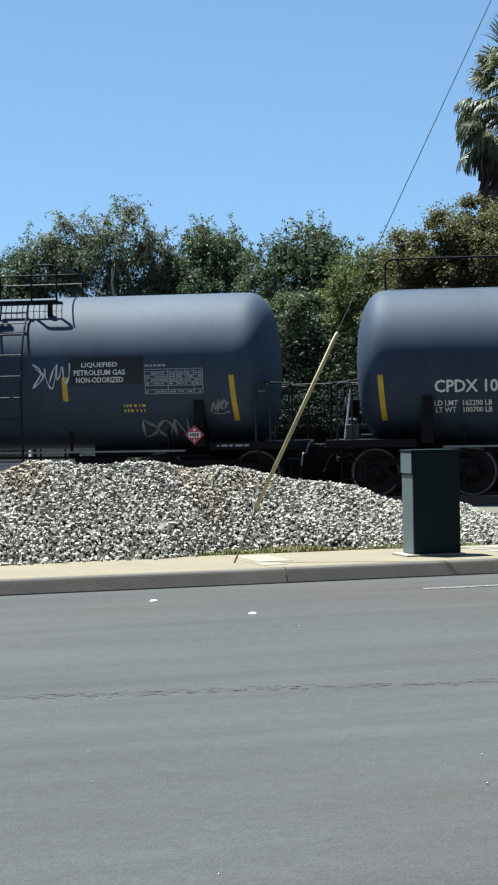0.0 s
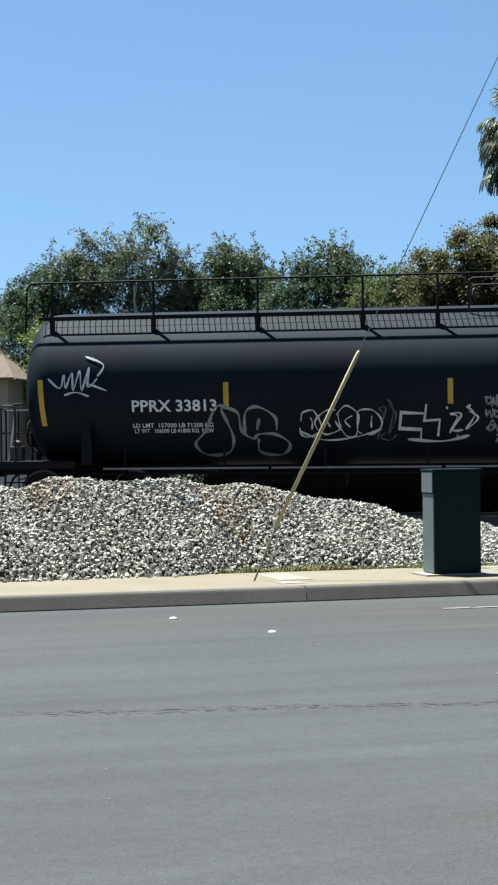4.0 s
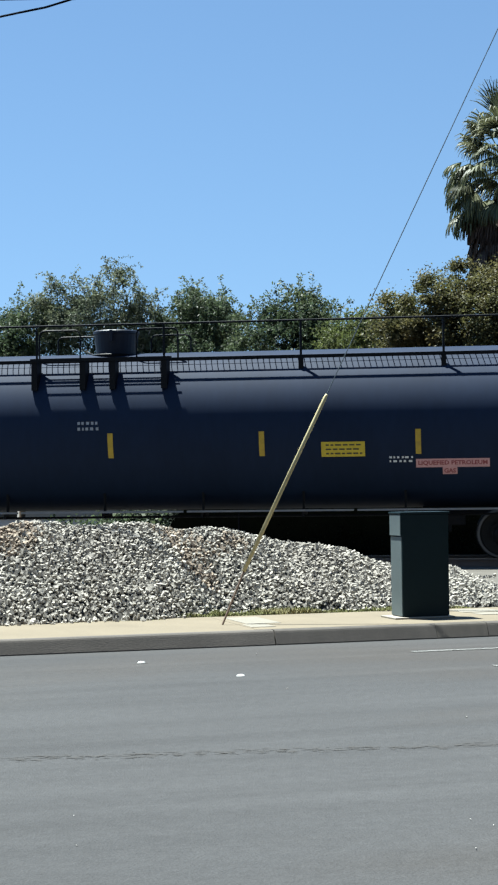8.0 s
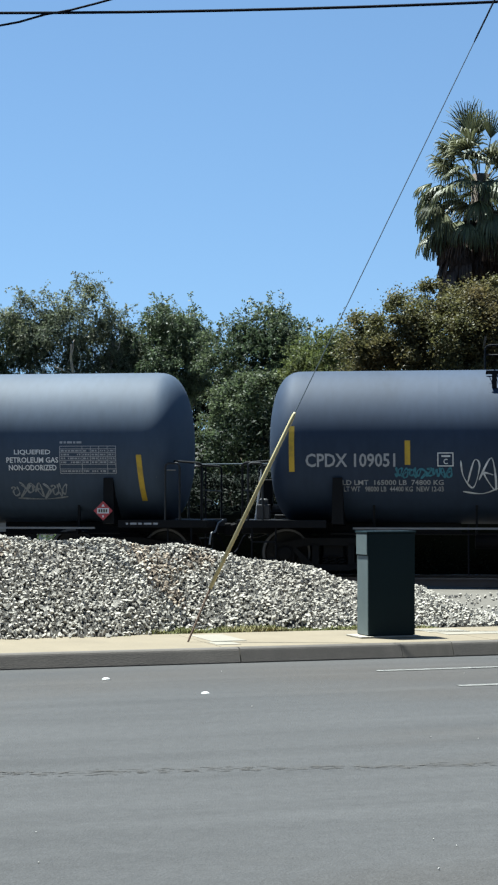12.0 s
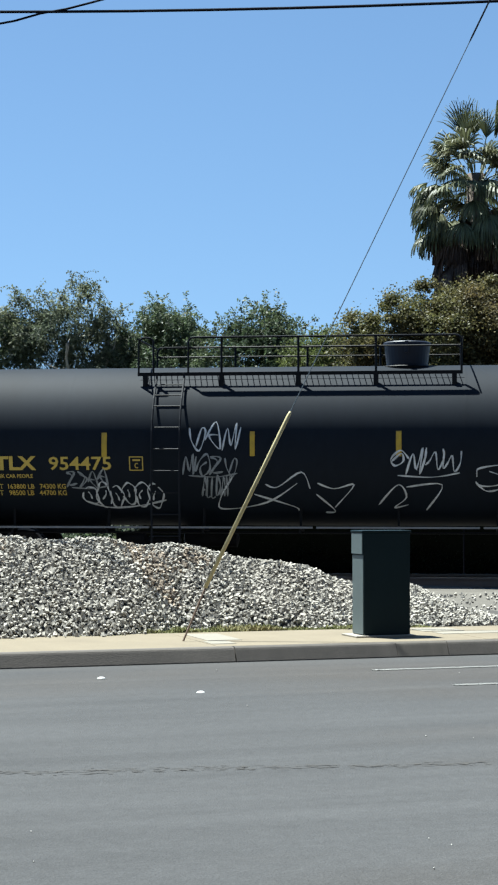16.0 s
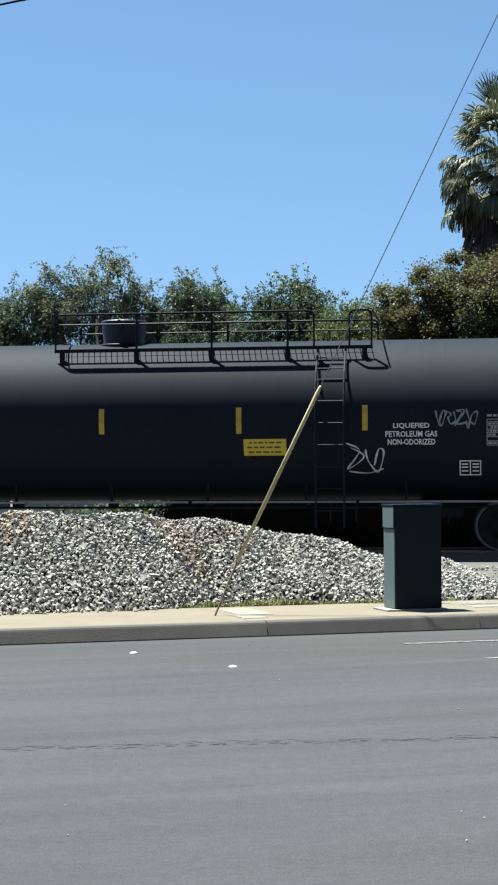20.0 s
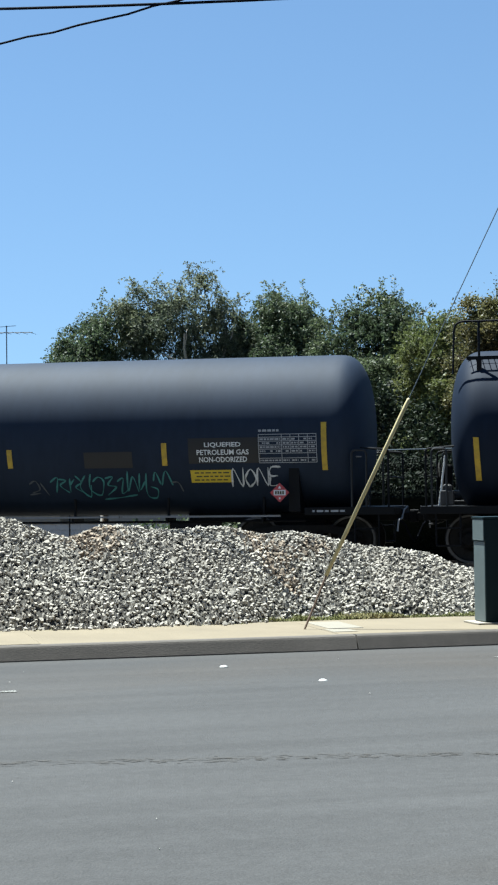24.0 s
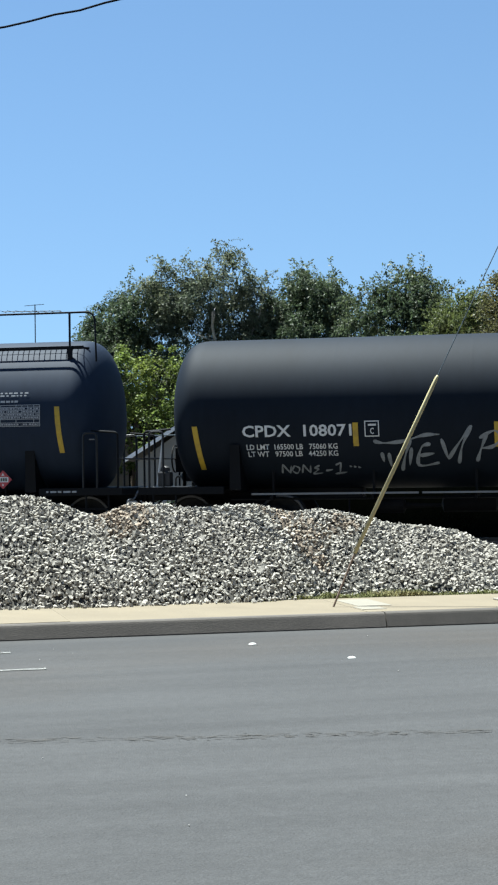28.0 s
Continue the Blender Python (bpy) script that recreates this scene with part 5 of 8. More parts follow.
    if s > 0:
        def head_grab():
            bm = bmesh.new()
            tube(bm, rounded([(-0.46, -1.30, 1.86), (-0.42, -1.30, 2.0), (-0.12, -1.16, 2.0)], 0.08), 0.014, 6)
            return bm

        def deck_print():
            bm = bmesh.new()
            for x0, x1 in ((-1.0, -0.96), (-0.92, -0.80), (-0.77, -0.70), (-0.66, -0.52), (-0.49, -0.40)):
                box(bm, x0, -1.446, 0.985, x1, -1.443, 1.02)
            return bm
        tagged(shared("deckprint", "deck_print", deck_print, M["grey_white"], root, at(half), "small white stencil on the end sill"), kind="stuff")
        shared("headgrab", "head_grab_iron", head_grab, M["glove"], root, at(half), "small bent grab iron")

    def bolsters(y):
        bm = bmesh.new()
        if y:
            v = [(-1.36, 0.55, 0.95), (-1.14, 0.55, 0.95), (-1.14, 1.34, 1.0), (-1.36, 1.34, 1.0), (-1.34, 0.75, 1.35), (-1.16, 0.75, 1.35), (-1.16, 1.37, 1.85), (-1.34, 1.37, 1.85)]
            vs = [bm.verts.new((a, y * b, c)) for a, b, c in v]
            for f in ((0, 3, 2, 1), (4, 5, 6, 7), (0, 1, 5, 4), (1, 2, 6, 5), (2, 3, 7, 6), (3, 0, 4, 7)):
                bm.faces.new([vs[i] for i in f])
        bmesh.ops.recalc_face_normals(bm, faces=bm.faces)
        return bm
    for y in (-1, 1):
        shared(("saddle", y), "saddle", functools.partial(bolsters, y), M["steel"], root, at(half - 0.1))


def underside(root, half):
    """Air pipe and the long angle coloured as if lit under the belly, brake cylinder, bottom outlet."""
    seg = (half - 1.6) * 2 / 5
    for i in range(5):
        bm = bmesh.new()
        x = -half + 1.6 + seg * i
        box(bm, x + 0.02, -1.16, 0.90, x + seg - 0.05, -1.08, 0.935)
        part("pipe_guard", bm, M["glove"], root, "thin angle bar under the belly, coloured pale as its lit top")
    bm = bmesh.new()
    tube(bm, [(-half + 1.2, -1.0, 0.82), (half - 1.2, -1.0, 0.82)], 0.022, 6)
    for k in range(9):
        xx = -half + 2 + (2 * half - 4) * k / 8
        box(bm, xx - 0.02, -1.12, 0.80, xx + 0.02, -0.4, 0.9)
        box(bm, xx - 0.02, -0.95, 0.86, xx + 0.02, -0.88, 1.35)
    part("brake_pipe", bm, M["steel"], root)

    def cyl():
        bm = bmesh.new()
        lathe(bm, [(-0.35, 0.05), (-0.34, 0.14), (0.2, 0.15), (0.24, 0.06), (0.9, 0.035)], 14, "x", (0, 0, 0))
        return bm
    shared("brakecyl", "brake_cylinder", cyl, M["truck"], root, pose(-half + 4.2, -0.35, 0.66))

    def res():
        bm = bmesh.new()
        lathe(bm, [(-0.55, 0.02), (-0.5, 0.17), (0.5, 0.17), (0.55, 0.02)], 14, "x", (0, 0, 0))
        return bm
    shared("airres", "air_reservoir", res, M["truck"], root, pose(-half + 5.6, 0.25, 0.68))

    def rig():
        bm = bmesh.new()
        box(bm, -0.5, -1.05, 0.62, 0.5, -0.98, 0.80, 0.01)
        box(bm, -0.48, -1.06, 0.45, -0.44, -0.9, 0.8)
        box(bm, 0.2, -1.06, 0.5, 0.24, -0.9, 0.8)
        return bm
    shared("rig", "brake_rigging", rig, M["truck"], root, pose(half - 3.3, 0, 0))


def railing_post(bm, x, y, z0, z1):
    tube(bm, [(x, y, z0), (x, y, z1)], 0.024, 6)


def dome(root, x):
    def bonnet():
        bm = bmesh.new()
        lathe(bm, [(3.88, 0.02), (3.88, 0.37), (3.95, 0.39), (4.36, 0.435), (4.365, 0.455), (4.41, 0.455), (4.43, 0.43), (4.455, 0.2), (4.46, 0.02)], 32, "z")
        box(bm, -0.03, -0.50, 4.2, 0.03, -0.44, 4.42, 0.008)
        return bm
    d = shared("bonnet", "valve_bonnet", bonnet, M["bonnet"], root, pose(x, 0, 0), "dark navy steel valve bonnet")

    def flange():
        bm = bmesh.new()
        lathe(bm, [(3.86, 0.5), (3.95, 0.52), (3.965, 0.5), (3.966, 0.02)], 28, "z")
        return bm
    shared("flange", "nozzle_ring", flange, M["steel"], d)


def walkway(root, x0, x1, posts, sides=(-1, 1), name="walkway"):
    """Open grating between two beams beside the crown of the shell, on brackets."""
    for s in sides:
        bm = bmesh.new()
        y, yi = s * DECK_Y, s * (DECK_Y - 0.36)
        box(bm, x0, y - 0.01, DECK_Z - 0.05, x1, y + 0.01, DECK_Z + 0.015)
        box(bm, x0, yi - 0.02, DECK_Z - 0.03, x1, yi + 0.02, DECK_Z + 0.01)
        w = part(name, bm, M["steel"], root)
        bm = bmesh.new()
        x = x0 + 0.05
        mid = s * (DECK_Y - 0.012)
        box(bm, x0, s * (DECK_Y - 0.15) - 0.004, DECK_Z - 0.02, x1, s * (DECK_Y - 0.15) + 0.004, DECK_Z)
        while x < x1:
            box(bm, x - 0.0045, min(mid, yi), DECK_Z - 0.025, x + 0.0045, max(mid, yi), DECK_Z)
            x += 0.11
        part("grating", bm, M["steel"], w)
        for p in posts:
            bm = bmesh.new()
            box(bm, p - 0.045, y - 0.03, DECK_Z - 0.30, p + 0.045, y + 0.03, DECK_Z + 0.0)
            part("bracket", bm, M["steel"], w)


def full_walkway(root, half, dome_x, posts, wide=False):
    x0, x1 = -half + 0.35, half - 0.35
    walkway(root, x0, x1, posts)
    top = 4.46
    for s in (-1,):
        y = s * DECK_Y
        bm = bmesh.new()
        tube(bm, rounded([(x0 - 0.25, y, 3.5), (x0 - 0.22, y, top), (x1 + 0.22, y, top), (x1 + 0.25, y, 3.5)], 0.18), 0.02, 6)
        rail = part("handrail", bm, M["steel"], root)
        for p in posts:
            bm = bmesh.new()
            railing_post(bm, p, y, DECK_Z, top)
            part("post", bm, M["steel"], rail)
    # wider open platform at the bonnet, on deep brackets
    for s in ((-1, 1) if wide else ()):
        bm = bmesh.new()
        box(bm, dome_x - 1.35, s * 1.40 - 0.014, DECK_Z - 0.05, dome_x + 1.35, s * 1.40 + 0.014, DECK_Z + 0.015)
        p = part("bonnet_platform", bm, M["steel"], root)
        for y in (1.04, 1.11, 1.18, 1.25, 1.32):
            bm = bmesh.new()
            box(bm, dome_x - 1.33, s * y - 0.009, DECK_Z - 0.012, dome_x + 1.33, s * y + 0.009, DECK_Z)
            part("grate_bar", bm, M["steel"], p)
        for dx in (-1.28, -0.35, 0.22, 1.2):
            bm = bmesh.new()
            box(bm, dome_x + dx - 0.055, min(s * 1.05, s * 1.39), DECK_Z - 0.58, dome_x + dx + 0.055, max(s * 1.05, s * 1.39), DECK_Z - 0.02)
            part("bracket", bm, M["steel"], p)
    for i in (-1, 1):
        for y in (-0.72, 0.72):
            bm = bmesh.new()
            tube(bm, rounded([(dome_x + i * 0.55, y, DECK_Z), (dome_x + i * 0.55, y, 4.40), (dome_x + i * 1.35, y, 4.40), (dome_x + i * 1.35, y, DECK_Z)], 0.12), 0.018, 6)
            part("bonnet_rail", bm, M["steel"], root)
    dome(root, dome_x)


def crown_walkway(root, half):
    """A single-rail guard along the crown of the shell."""
    x0, x1 = -half + 0.55, half - 0.55
    for y in (-0.2,):
        bm = bmesh.new()
        tube(bm, rounded([(x0, y, 3.85), (x0, y, 4.46), (x1, y, 4.46), (x1, y, 3.85)], 0.16), 0.02, 6)
        rail = part("handrail", bm, M["steel"], root)
        for k in range(1, 8):
            bm = bmesh.new()
            railing_post(bm, x0 + (x1 - x0) * k / 8, y, 3.85, 4.46)
            part("post", bm, M["steel"], rail)
    dome(root, 0.0)


def end_ladder(root, half):
    """Two pipes that follow the head from the walkway down to the end deck, with rungs."""
    bm = bmesh.new()
    for y in (0.15, 0.6):
        tube(bm, rounded([(-half + 0.3, y, DECK_Z + 0.6), (-half + 0.16, y, DECK_Z), (-half - 0.08, y, 3.1), (-half - 0.14, y, 2.3), (-half - 0.14, y, 1.07)], 0.15), 0.02, 6)
    lad = part("end_ladder", bm, M["steel"], root)
    for k in range(8):
        z = 1.4 + 0.3 * k
        x = -half - 0.14 if z < 2.4 else -half - 0.14 + 0.22 * ((z - 2.3) / 1.5) ** 1.5
        bm = bmesh.new()
        tube(bm, [(x, 0.15, z), (x, 0.6, z)], 0.013, 5)
        part("rung", bm, M["steel"], lad)


def ladder(root, x, s):
    bm = bmesh.new()
    for dx in (-0.26, 0.26):
        pts = [(x + dx, s * (DECK_Y + 0.02), 3.80)]
        for k in range(7):
            z = 3.70 - 0.2 * k
            yy = max(DECK_Y + 0.02, math.sqrt(max(0.01, TANK_R ** 2 - (z - AXIS_Z) ** 2)) + 0.10)
            pts.append((x + dx, s * yy, z))
        pts += [(x + dx, s * 1.63, 2.3), (x + dx, s * 1.62, 1.6), (x + dx, s * 1.56, 0.85), (x + dx, s * 1.56, 0.45)]
        tube(bm, pts, 0.022, 6)
    lad = part("ladder", bm, M["ladder"], root)
    for k in range(9):
        z = 3.58 - 0.21 * k if k < 3 else 3.58 - 0.42 - 0.4 * (k - 2)
        if z < 0.4:
            break
        yy = math.sqrt(max(0.01, TANK_R ** 2 - (z - AXIS_Z) ** 2)) + 0.10 if z > 2.4 else 1.62
        bm = bmesh.new()
        tube(bm, [(x - 0.26, s * yy, z), (x + 0.26, s * yy, z)], 0.012, 6)
        part("rung", bm, M["ladder"], lad)


def centre_platform(root, x0, x1, ladder_x, dome_x):
    n = 5
    posts = [x0 + 0.15 + (x1 - x0 - 0.3) * k / (n - 1) for k in range(n)]
    walkway(root, x0, x1, posts, name="platform")
    top = 4.47
    gap0, gap1 = ladder_x - 0.33, ladder_x + 0.33
    spans = [(a, b) for a, b in ((x0 + 0.02, gap0), (gap1, x1 - 0.02)) if b - a > 0.25]
    for s in (-1, 1):
        y = s * DECK_Y
        for a, b in (spans if s < 0 else [(x0 + 0.02, x1 - 0.02)]):
            bm = bmesh.new()
            tube(bm, rounded([(a, y, DECK_Z), (a, y, top), (b, y, top), (b, y, DECK_Z)], 0.12), 0.02, 6)
            if b - a > 1:
                tube(bm, [(a, y, top - 0.19), (b, y, top - 0.19)], 0.015, 6)
            rail = part("handrail", bm, M["steel"], root)
            for p in posts[1:-1]:
                if a + 0.2 < p < b - 0.2:
                    bm = bmesh.new()
                    railing_post(bm, p, y, DECK_Z, top)
                    part("post", bm, M["steel"], rail)
    for xe in (x0, x1):
        bm = bmesh.new()
        tube(bm, rounded([(xe, -DECK_Y, top - 0.02), (xe, DECK_Y, top - 0.02)], 0.1), 0.018, 6)
        part("end_rail", bm, M["steel"], root)
    ladder(root, ladder_x, -1)
    ladder(root, ladder_x, 1)
    dome(root, dome_x)


M["pipe"] = material("handrail_paint", (0.007, 0.008, 0.011), 0.4, spec=0.4, vary=0.15)
M["ladder"] = material("ladder_paint", (0.009, 0.0105, 0.0145), 0.6, spec=0.16, vary=0.2, scale=4)
M["gear"] = material("brake_gear_steel", (0.03, 0.03, 0.032), 0.6, metal=0.2, vary=0.3)
M["bonnet"] = material("bonnet_paint", (0.004, 0.008, 0.02), 0.5, spec=0.35, vary=0.15)
TRAIN = []


def tank_car(length, paint, label, top, seams=7):
    """A tank car at its own origin: x along the train, y = 0 on the centre line, z = 0 on the rail."""
    root = empty("tank_car", pose(0, TRACK_Y, RAIL_Z), label, "tank car", "tank cars of the train")
    half = length / 2
    smooth(part("tank", tank_shell(length, seams), paint, root))
    wheels = make_truck(root, half - 1.25) + make_truck(root, -half + 1.25)
    for s in (-1, 1):
        end_gear(root, half, s)
    underside(root, half)
    if top[0] == "crown":
        crown_walkway(root, half)
    elif top[0] == "full":
        full_walkway(root, half, top[1], top[2], len(top) > 4)
        if top[3:]:
            end_ladder(root, half)
    else:
        centre_platform(root, *top[1:])
    return root, wheels


# ---------------------------------------------------------------- markings on the shells
def stencil(car, text, u0, z0, u1, z1, mat="white", bold=0.016, label=""):
    """Lettering in the built-in font, fitted to a box on the shell and bent to it."""
    cu = bpy.data.curves.new("lettering", 'FONT')
    cu.body, cu.size, cu.offset, cu.resolution_u = text, 1.0, bold, 2
    cu.align_x = 'LEFT'
    ob = bpy.data.objects.new("lettering", cu)
    scene.collection.objects.link(ob)
    dg = bpy.context.evaluated_depsgraph_get()
    me = bpy.data.meshes.new_from_object(ob.evaluated_get(dg))
    bpy.data.objects.remove(ob)
    co = [v.co.copy() for v in me.vertices]
    xa, xb = min(c.x for c in co), max(c.x for c in co)
    ya, yb = min(c.y for c in co), max(c.y for c in co)
    for v, c in zip(me.vertices, co):
        v.co = on_tank(u0 + (u1 - u0) * (c.x - xa) / (xb - xa), z0 + (z1 - z0) * (c.y - ya) / max(yb - ya, 1e-6), 0.011)
    me.materials.append(M[mat])
    o = new("lettering", me)
    o.parent = car
    o["label"] = label or "painted lettering"
    if z1 - z0 < 0.2:
        return tagged(o, kind="stuff")
    # large marks: every letter is a piece of its own under the first
    tag = list(range(len(me.vertices)))

    def root_of(i):
        while tag[i] != i:
            tag[i] = tag[tag[i]]
            i = tag[i]
        return i
    for a, b in me.edge_keys:
        tag[root_of(a)] = root_of(b)
    islands = {}
    for p in me.polygons:
        islands.setdefault(root_of(p.vertices[0]), []).append(tuple(p.vertices))
    pos = [v.co.copy() for v in me.vertices]
    for k, polys in enumerate(islands.values()):
        used = sorted({i for p in polys for i in p})
        at = {i: n for n, i in enumerate(used)}
        piece = bpy.data.meshes.new("letter")
        piece.from_pydata([pos[i] for i in used], [], [[at[i] for i in p] for p in polys])
        piece.materials.append(M[mat])
        if k == 0:
            o.data = piece
        else:
            c = new("letter", piece)
            c.parent = o
    return o


def weights(car, u0, z0, u1, z1, load, light, mat="white"):
    """Two stencilled lines: load limit and light weight."""
    h = (z1 - z0) / 2
    stencil(car, "LD LMT  " + load, u0, z0 + h * 1.12, u1, z1, mat, 0.012)
    stencil(car, "LT WT   " + light, u0 + 0.02, z0, u1, z0 + h * 0.88, mat, 0.012)


def lpg(car, u0, z0, u1, z1, mat="white"):
    """Three stencilled lines."""
    h = (z1 - z0) / 3
    w = u1 - u0
    for i, (t, k) in enumerate((("LIQUEFIED", 0.70), ("PETROLEUM GAS", 1.0), ("NON-ODORIZED", 0.92))):
        c = (u0 + u1) / 2
        stencil(car, t, c - w * k / 2, z1 - (i + 0.82) * h, c + w * k / 2, z1 - (i + 0.08) * h, mat, 0.02)


def strip(car, u0, z0, u1, z1):
    """A strip 10 cm wide; a wider box means that it leans."""
    c, w = (u0 + u1) / 2, min(u1 - u0, 0.10)
    bm = bmesh.new()
    shell_patch(bm, c - w / 2, z0, c + w / 2, z1, 0.007, 1, 8, -0.42 * (u1 - u0 - w if u1 - u0 > 0.175 else 0))
    part("reflective_strip", bm, M["strip"], car, "yellow reflective strip")


def bars(car, u0, z0, u1, z1, rows=2, mat="white", seed=0, fill=0.62, name="small_print"):
    """Rows of short bars where the print is too small to read."""
    rng = random.Random(seed * 7 + int(abs(u0) * 100))
    bm = bmesh.new()
    h = (z1 - z0) / rows
    for i in range(rows):
        x = u0
        while x < u1 - 0.03:
            w = rng.uniform(0.05, 0.16) * min(1, (u1 - u0))
            e = min(x + w, u1)
            shell_patch(bm, x, z1 - (i + fill) * h, e, z1 - i * h - 0.1 * h, 0.0105, 1, 1)
            x = e + rng.uniform(0.02, 0.05)
    tagged(part(name, bm, M[mat], car), kind="stuff")


def table(car, u0, z0, u1, z1, mat="grey_white"):
    """Framed table: a title over it, ruled rows of small print, a bare row, and a last row."""
    bm = bmesh.new()
    t, W, H = 0.012, u1 - u0, z1 - z0
    rng = random.Random(int(abs(u0) * 100))
    for k in (0.0, 0.16, 0.33, 0.48, 0.62, 0.76, 0.9, 1.0):
        z = z0 + H * k
        shell_patch(bm, u0, z - t / 2, u1, z + t / 2, 0.0105, 1, 1)
    for k, lo in ((0.0, 0.0), (0.40, 0.0), (0.55, 0.33), (0.70, 0.33), (0.85, 0.0), (1.0, 0.0)):
        shell_patch(bm, u0 + W * k - t / 2, z0 + H * lo, u0 + W * k + t / 2, z1, 0.0115, 1, 4)
    x = u0
    while x < u0 + 0.36 * W:
        w = rng.uniform(0.04, 0.1)
        shell_patch(bm, x, z1 + 0.05, x + w, z1 + 0.09, 0.0108, 1, 1)
        x += w + 0.02
    for zc in (0.08, 0.405, 0.55, 0.69, 0.83):
        for a, b in ((0.02, 0.38), (0.42, 0.53), (0.57, 0.68), (0.72, 0.83), (0.87, 0.98)):
            x = a
            while x < b:
                w = min(rng.uniform(0.015, 0.07), b - x)
                if rng.random() < 0.85:
                    shell_patch(bm, u0 + W * x, z0 + H * zc - 0.015, u0 + W * (x + w), z0 + H * zc + 0.015, 0.0108, 1, 1)
                x += w + 0.014
    part("test_table", bm, M[mat], car, "white stencilled test data table")


def outline(bm, u0, z0, u1, z1, t, lift=0.0108):
    shell_patch(bm, u0, z0, u1, z0 + t, lift, 1, 1)
    shell_patch(bm, u0, z1 - t, u1, z1, lift, 1, 1)
    shell_patch(bm, u0, z0 + t, u0 + t, z1 - t, lift, 1, 3)
    shell_patch(bm, u1 - t, z0 + t, u1, z1 - t, lift, 1, 3)


def plate(car, u0, z0, u1, z1, mat="white"):
    bm = bmesh.new()
    outline(bm, u0, z0, u1, z1, 0.018)
    w, h = u1 - u0, z1 - z0
    shell_patch(bm, u0 + 0.25 * w, z1 - 0.32 * h, u1 - 0.2 * w, z1 - 0.2 * h, 0.0108, 1, 1)
    part("clearance_mark", bm, M[mat], car, "white framed clearance mark")
    stencil(car, "C", u0 + 0.38 * w, z0 + 0.16 * h, u1 - 0.36 * w, z0 + 0.55 * h, mat)


def double_frame(car, u0, z0, u1, z1):
    bm = bmesh.new()
    outline(bm, u0, z0, u1, z1, 0.02)
    m = (u0 + u1) / 2
    shell_patch(bm, m - 0.01, z0, m + 0.01, z1, 0.0112, 1, 3)
    for a, b in ((u0, m), (m, u1)):
        w = b - a
        for k in (0.3, 0.55, 0.75):
            shell_patch(bm, a + 0.2 * w, z0 + (z1 - z0) * k - 0.012, b - 0.2 * w, z0 + (z1 - z0) * k + 0.012, 0.0108, 1, 1)
    part("service_stencil", bm, M["white"], car, "white framed service stencil")


def yellow_sign(car, u0, z0, u1, z1):
    bm = bmesh.new()
    shell_patch(bm, u0, z0, u1, z1, 0.008, 3, 5)
    s = part("yellow_sign", bm, M["yellow"], car, "yellow warning panel with dark print")
    bm = bmesh.new()
    rng = random.Random(int(abs(u0) * 10))
    n = 3
    for i in range(n):
        z = z1 - (z1 - z0) * (i + 0.75) / (n + 0.5)
        h = (z1 - z0) * 0.1
        x = u0 + 0.06 * rng.uniform(1, 2)
        while x < u1 - 0.08:
            w = rng.uniform(0.04, 0.12)
            shell_patch(bm, x, z - h / 2, min(x + w, u1 - 0.05), z + h / 2, 0.0115, 1, 1)
            x += w + 0.03
    part("print", bm, M["sign_ink"], s)


def hazard_placard(car, u, z, r=0.18):
    """A diamond card in a holder that stands off the shell."""
    y = -1.47

    def card(pts, y0, y1):
        bm = bmesh.new()
        a = [bm.verts.new((u + dx, y0, z + dz)) for dx, dz in pts]
        b = [bm.verts.new((u + dx, y1, z + dz)) for dx, dz in pts]
        bm.faces.new(a)
        bm.faces.new(b[::-1])
        for i in range(len(pts)):
            bm.faces.new((a[i], b[i], b[(i + 1) % len(pts)], a[(i + 1) % len(pts)]))
        bmesh.ops.recalc_face_normals(bm, faces=bm.faces)
        return bm
    dia = lambda k: ((0, -r * k), (r * k, 0), (0, r * k), (-r * k, 0))
    p = part("hazard_placard", card(dia(1.0), y, y + 0.012), M["red"], car, "red diamond hazard placard with a white band")
    part("holder", card(((-0.04, -0.02), (0.04, -0.02), (0.04, 0.02), (-0.04, 0.02)), y + 0.012, -1.0), M["steel"], p)
    rect = lambda x0, z0, x1, z1: ((x0, z0), (x1, z0), (x1, z1), (x0, z1))
    part("band", card(rect(-r * 0.62, -0.05, r * 0.62, 0.05), y - 0.004, y - 0.001), M["white"], p)
    part("flame_mark", card(((-0.03, r * 0.42), (0.03, r * 0.42), (0.0, r * 0.72)), y - 0.004, y - 0.001), M["white"], p)
    part("class_mark", card(rect(-0.014, -r * 0.68, 0.014, -r * 0.46), y - 0.004, y - 0.001), M["white"], p)
    for k in range(4):
        part("digit_bar", card(rect(-0.085 + 0.045 * k, -0.03, -0.055 + 0.045 * k, 0.03), y - 0.008, y - 0.005), M["sign_ink"], p)


def patch(car, u0, z0, u1, z1, mat="patch"):
    bm = bmesh.new()
    shell_patch(bm, u0, z0, u1, z1, 0.004, 4, 6)
    part("paint_patch", bm, M[mat], car, "darker touched-up paint patch")


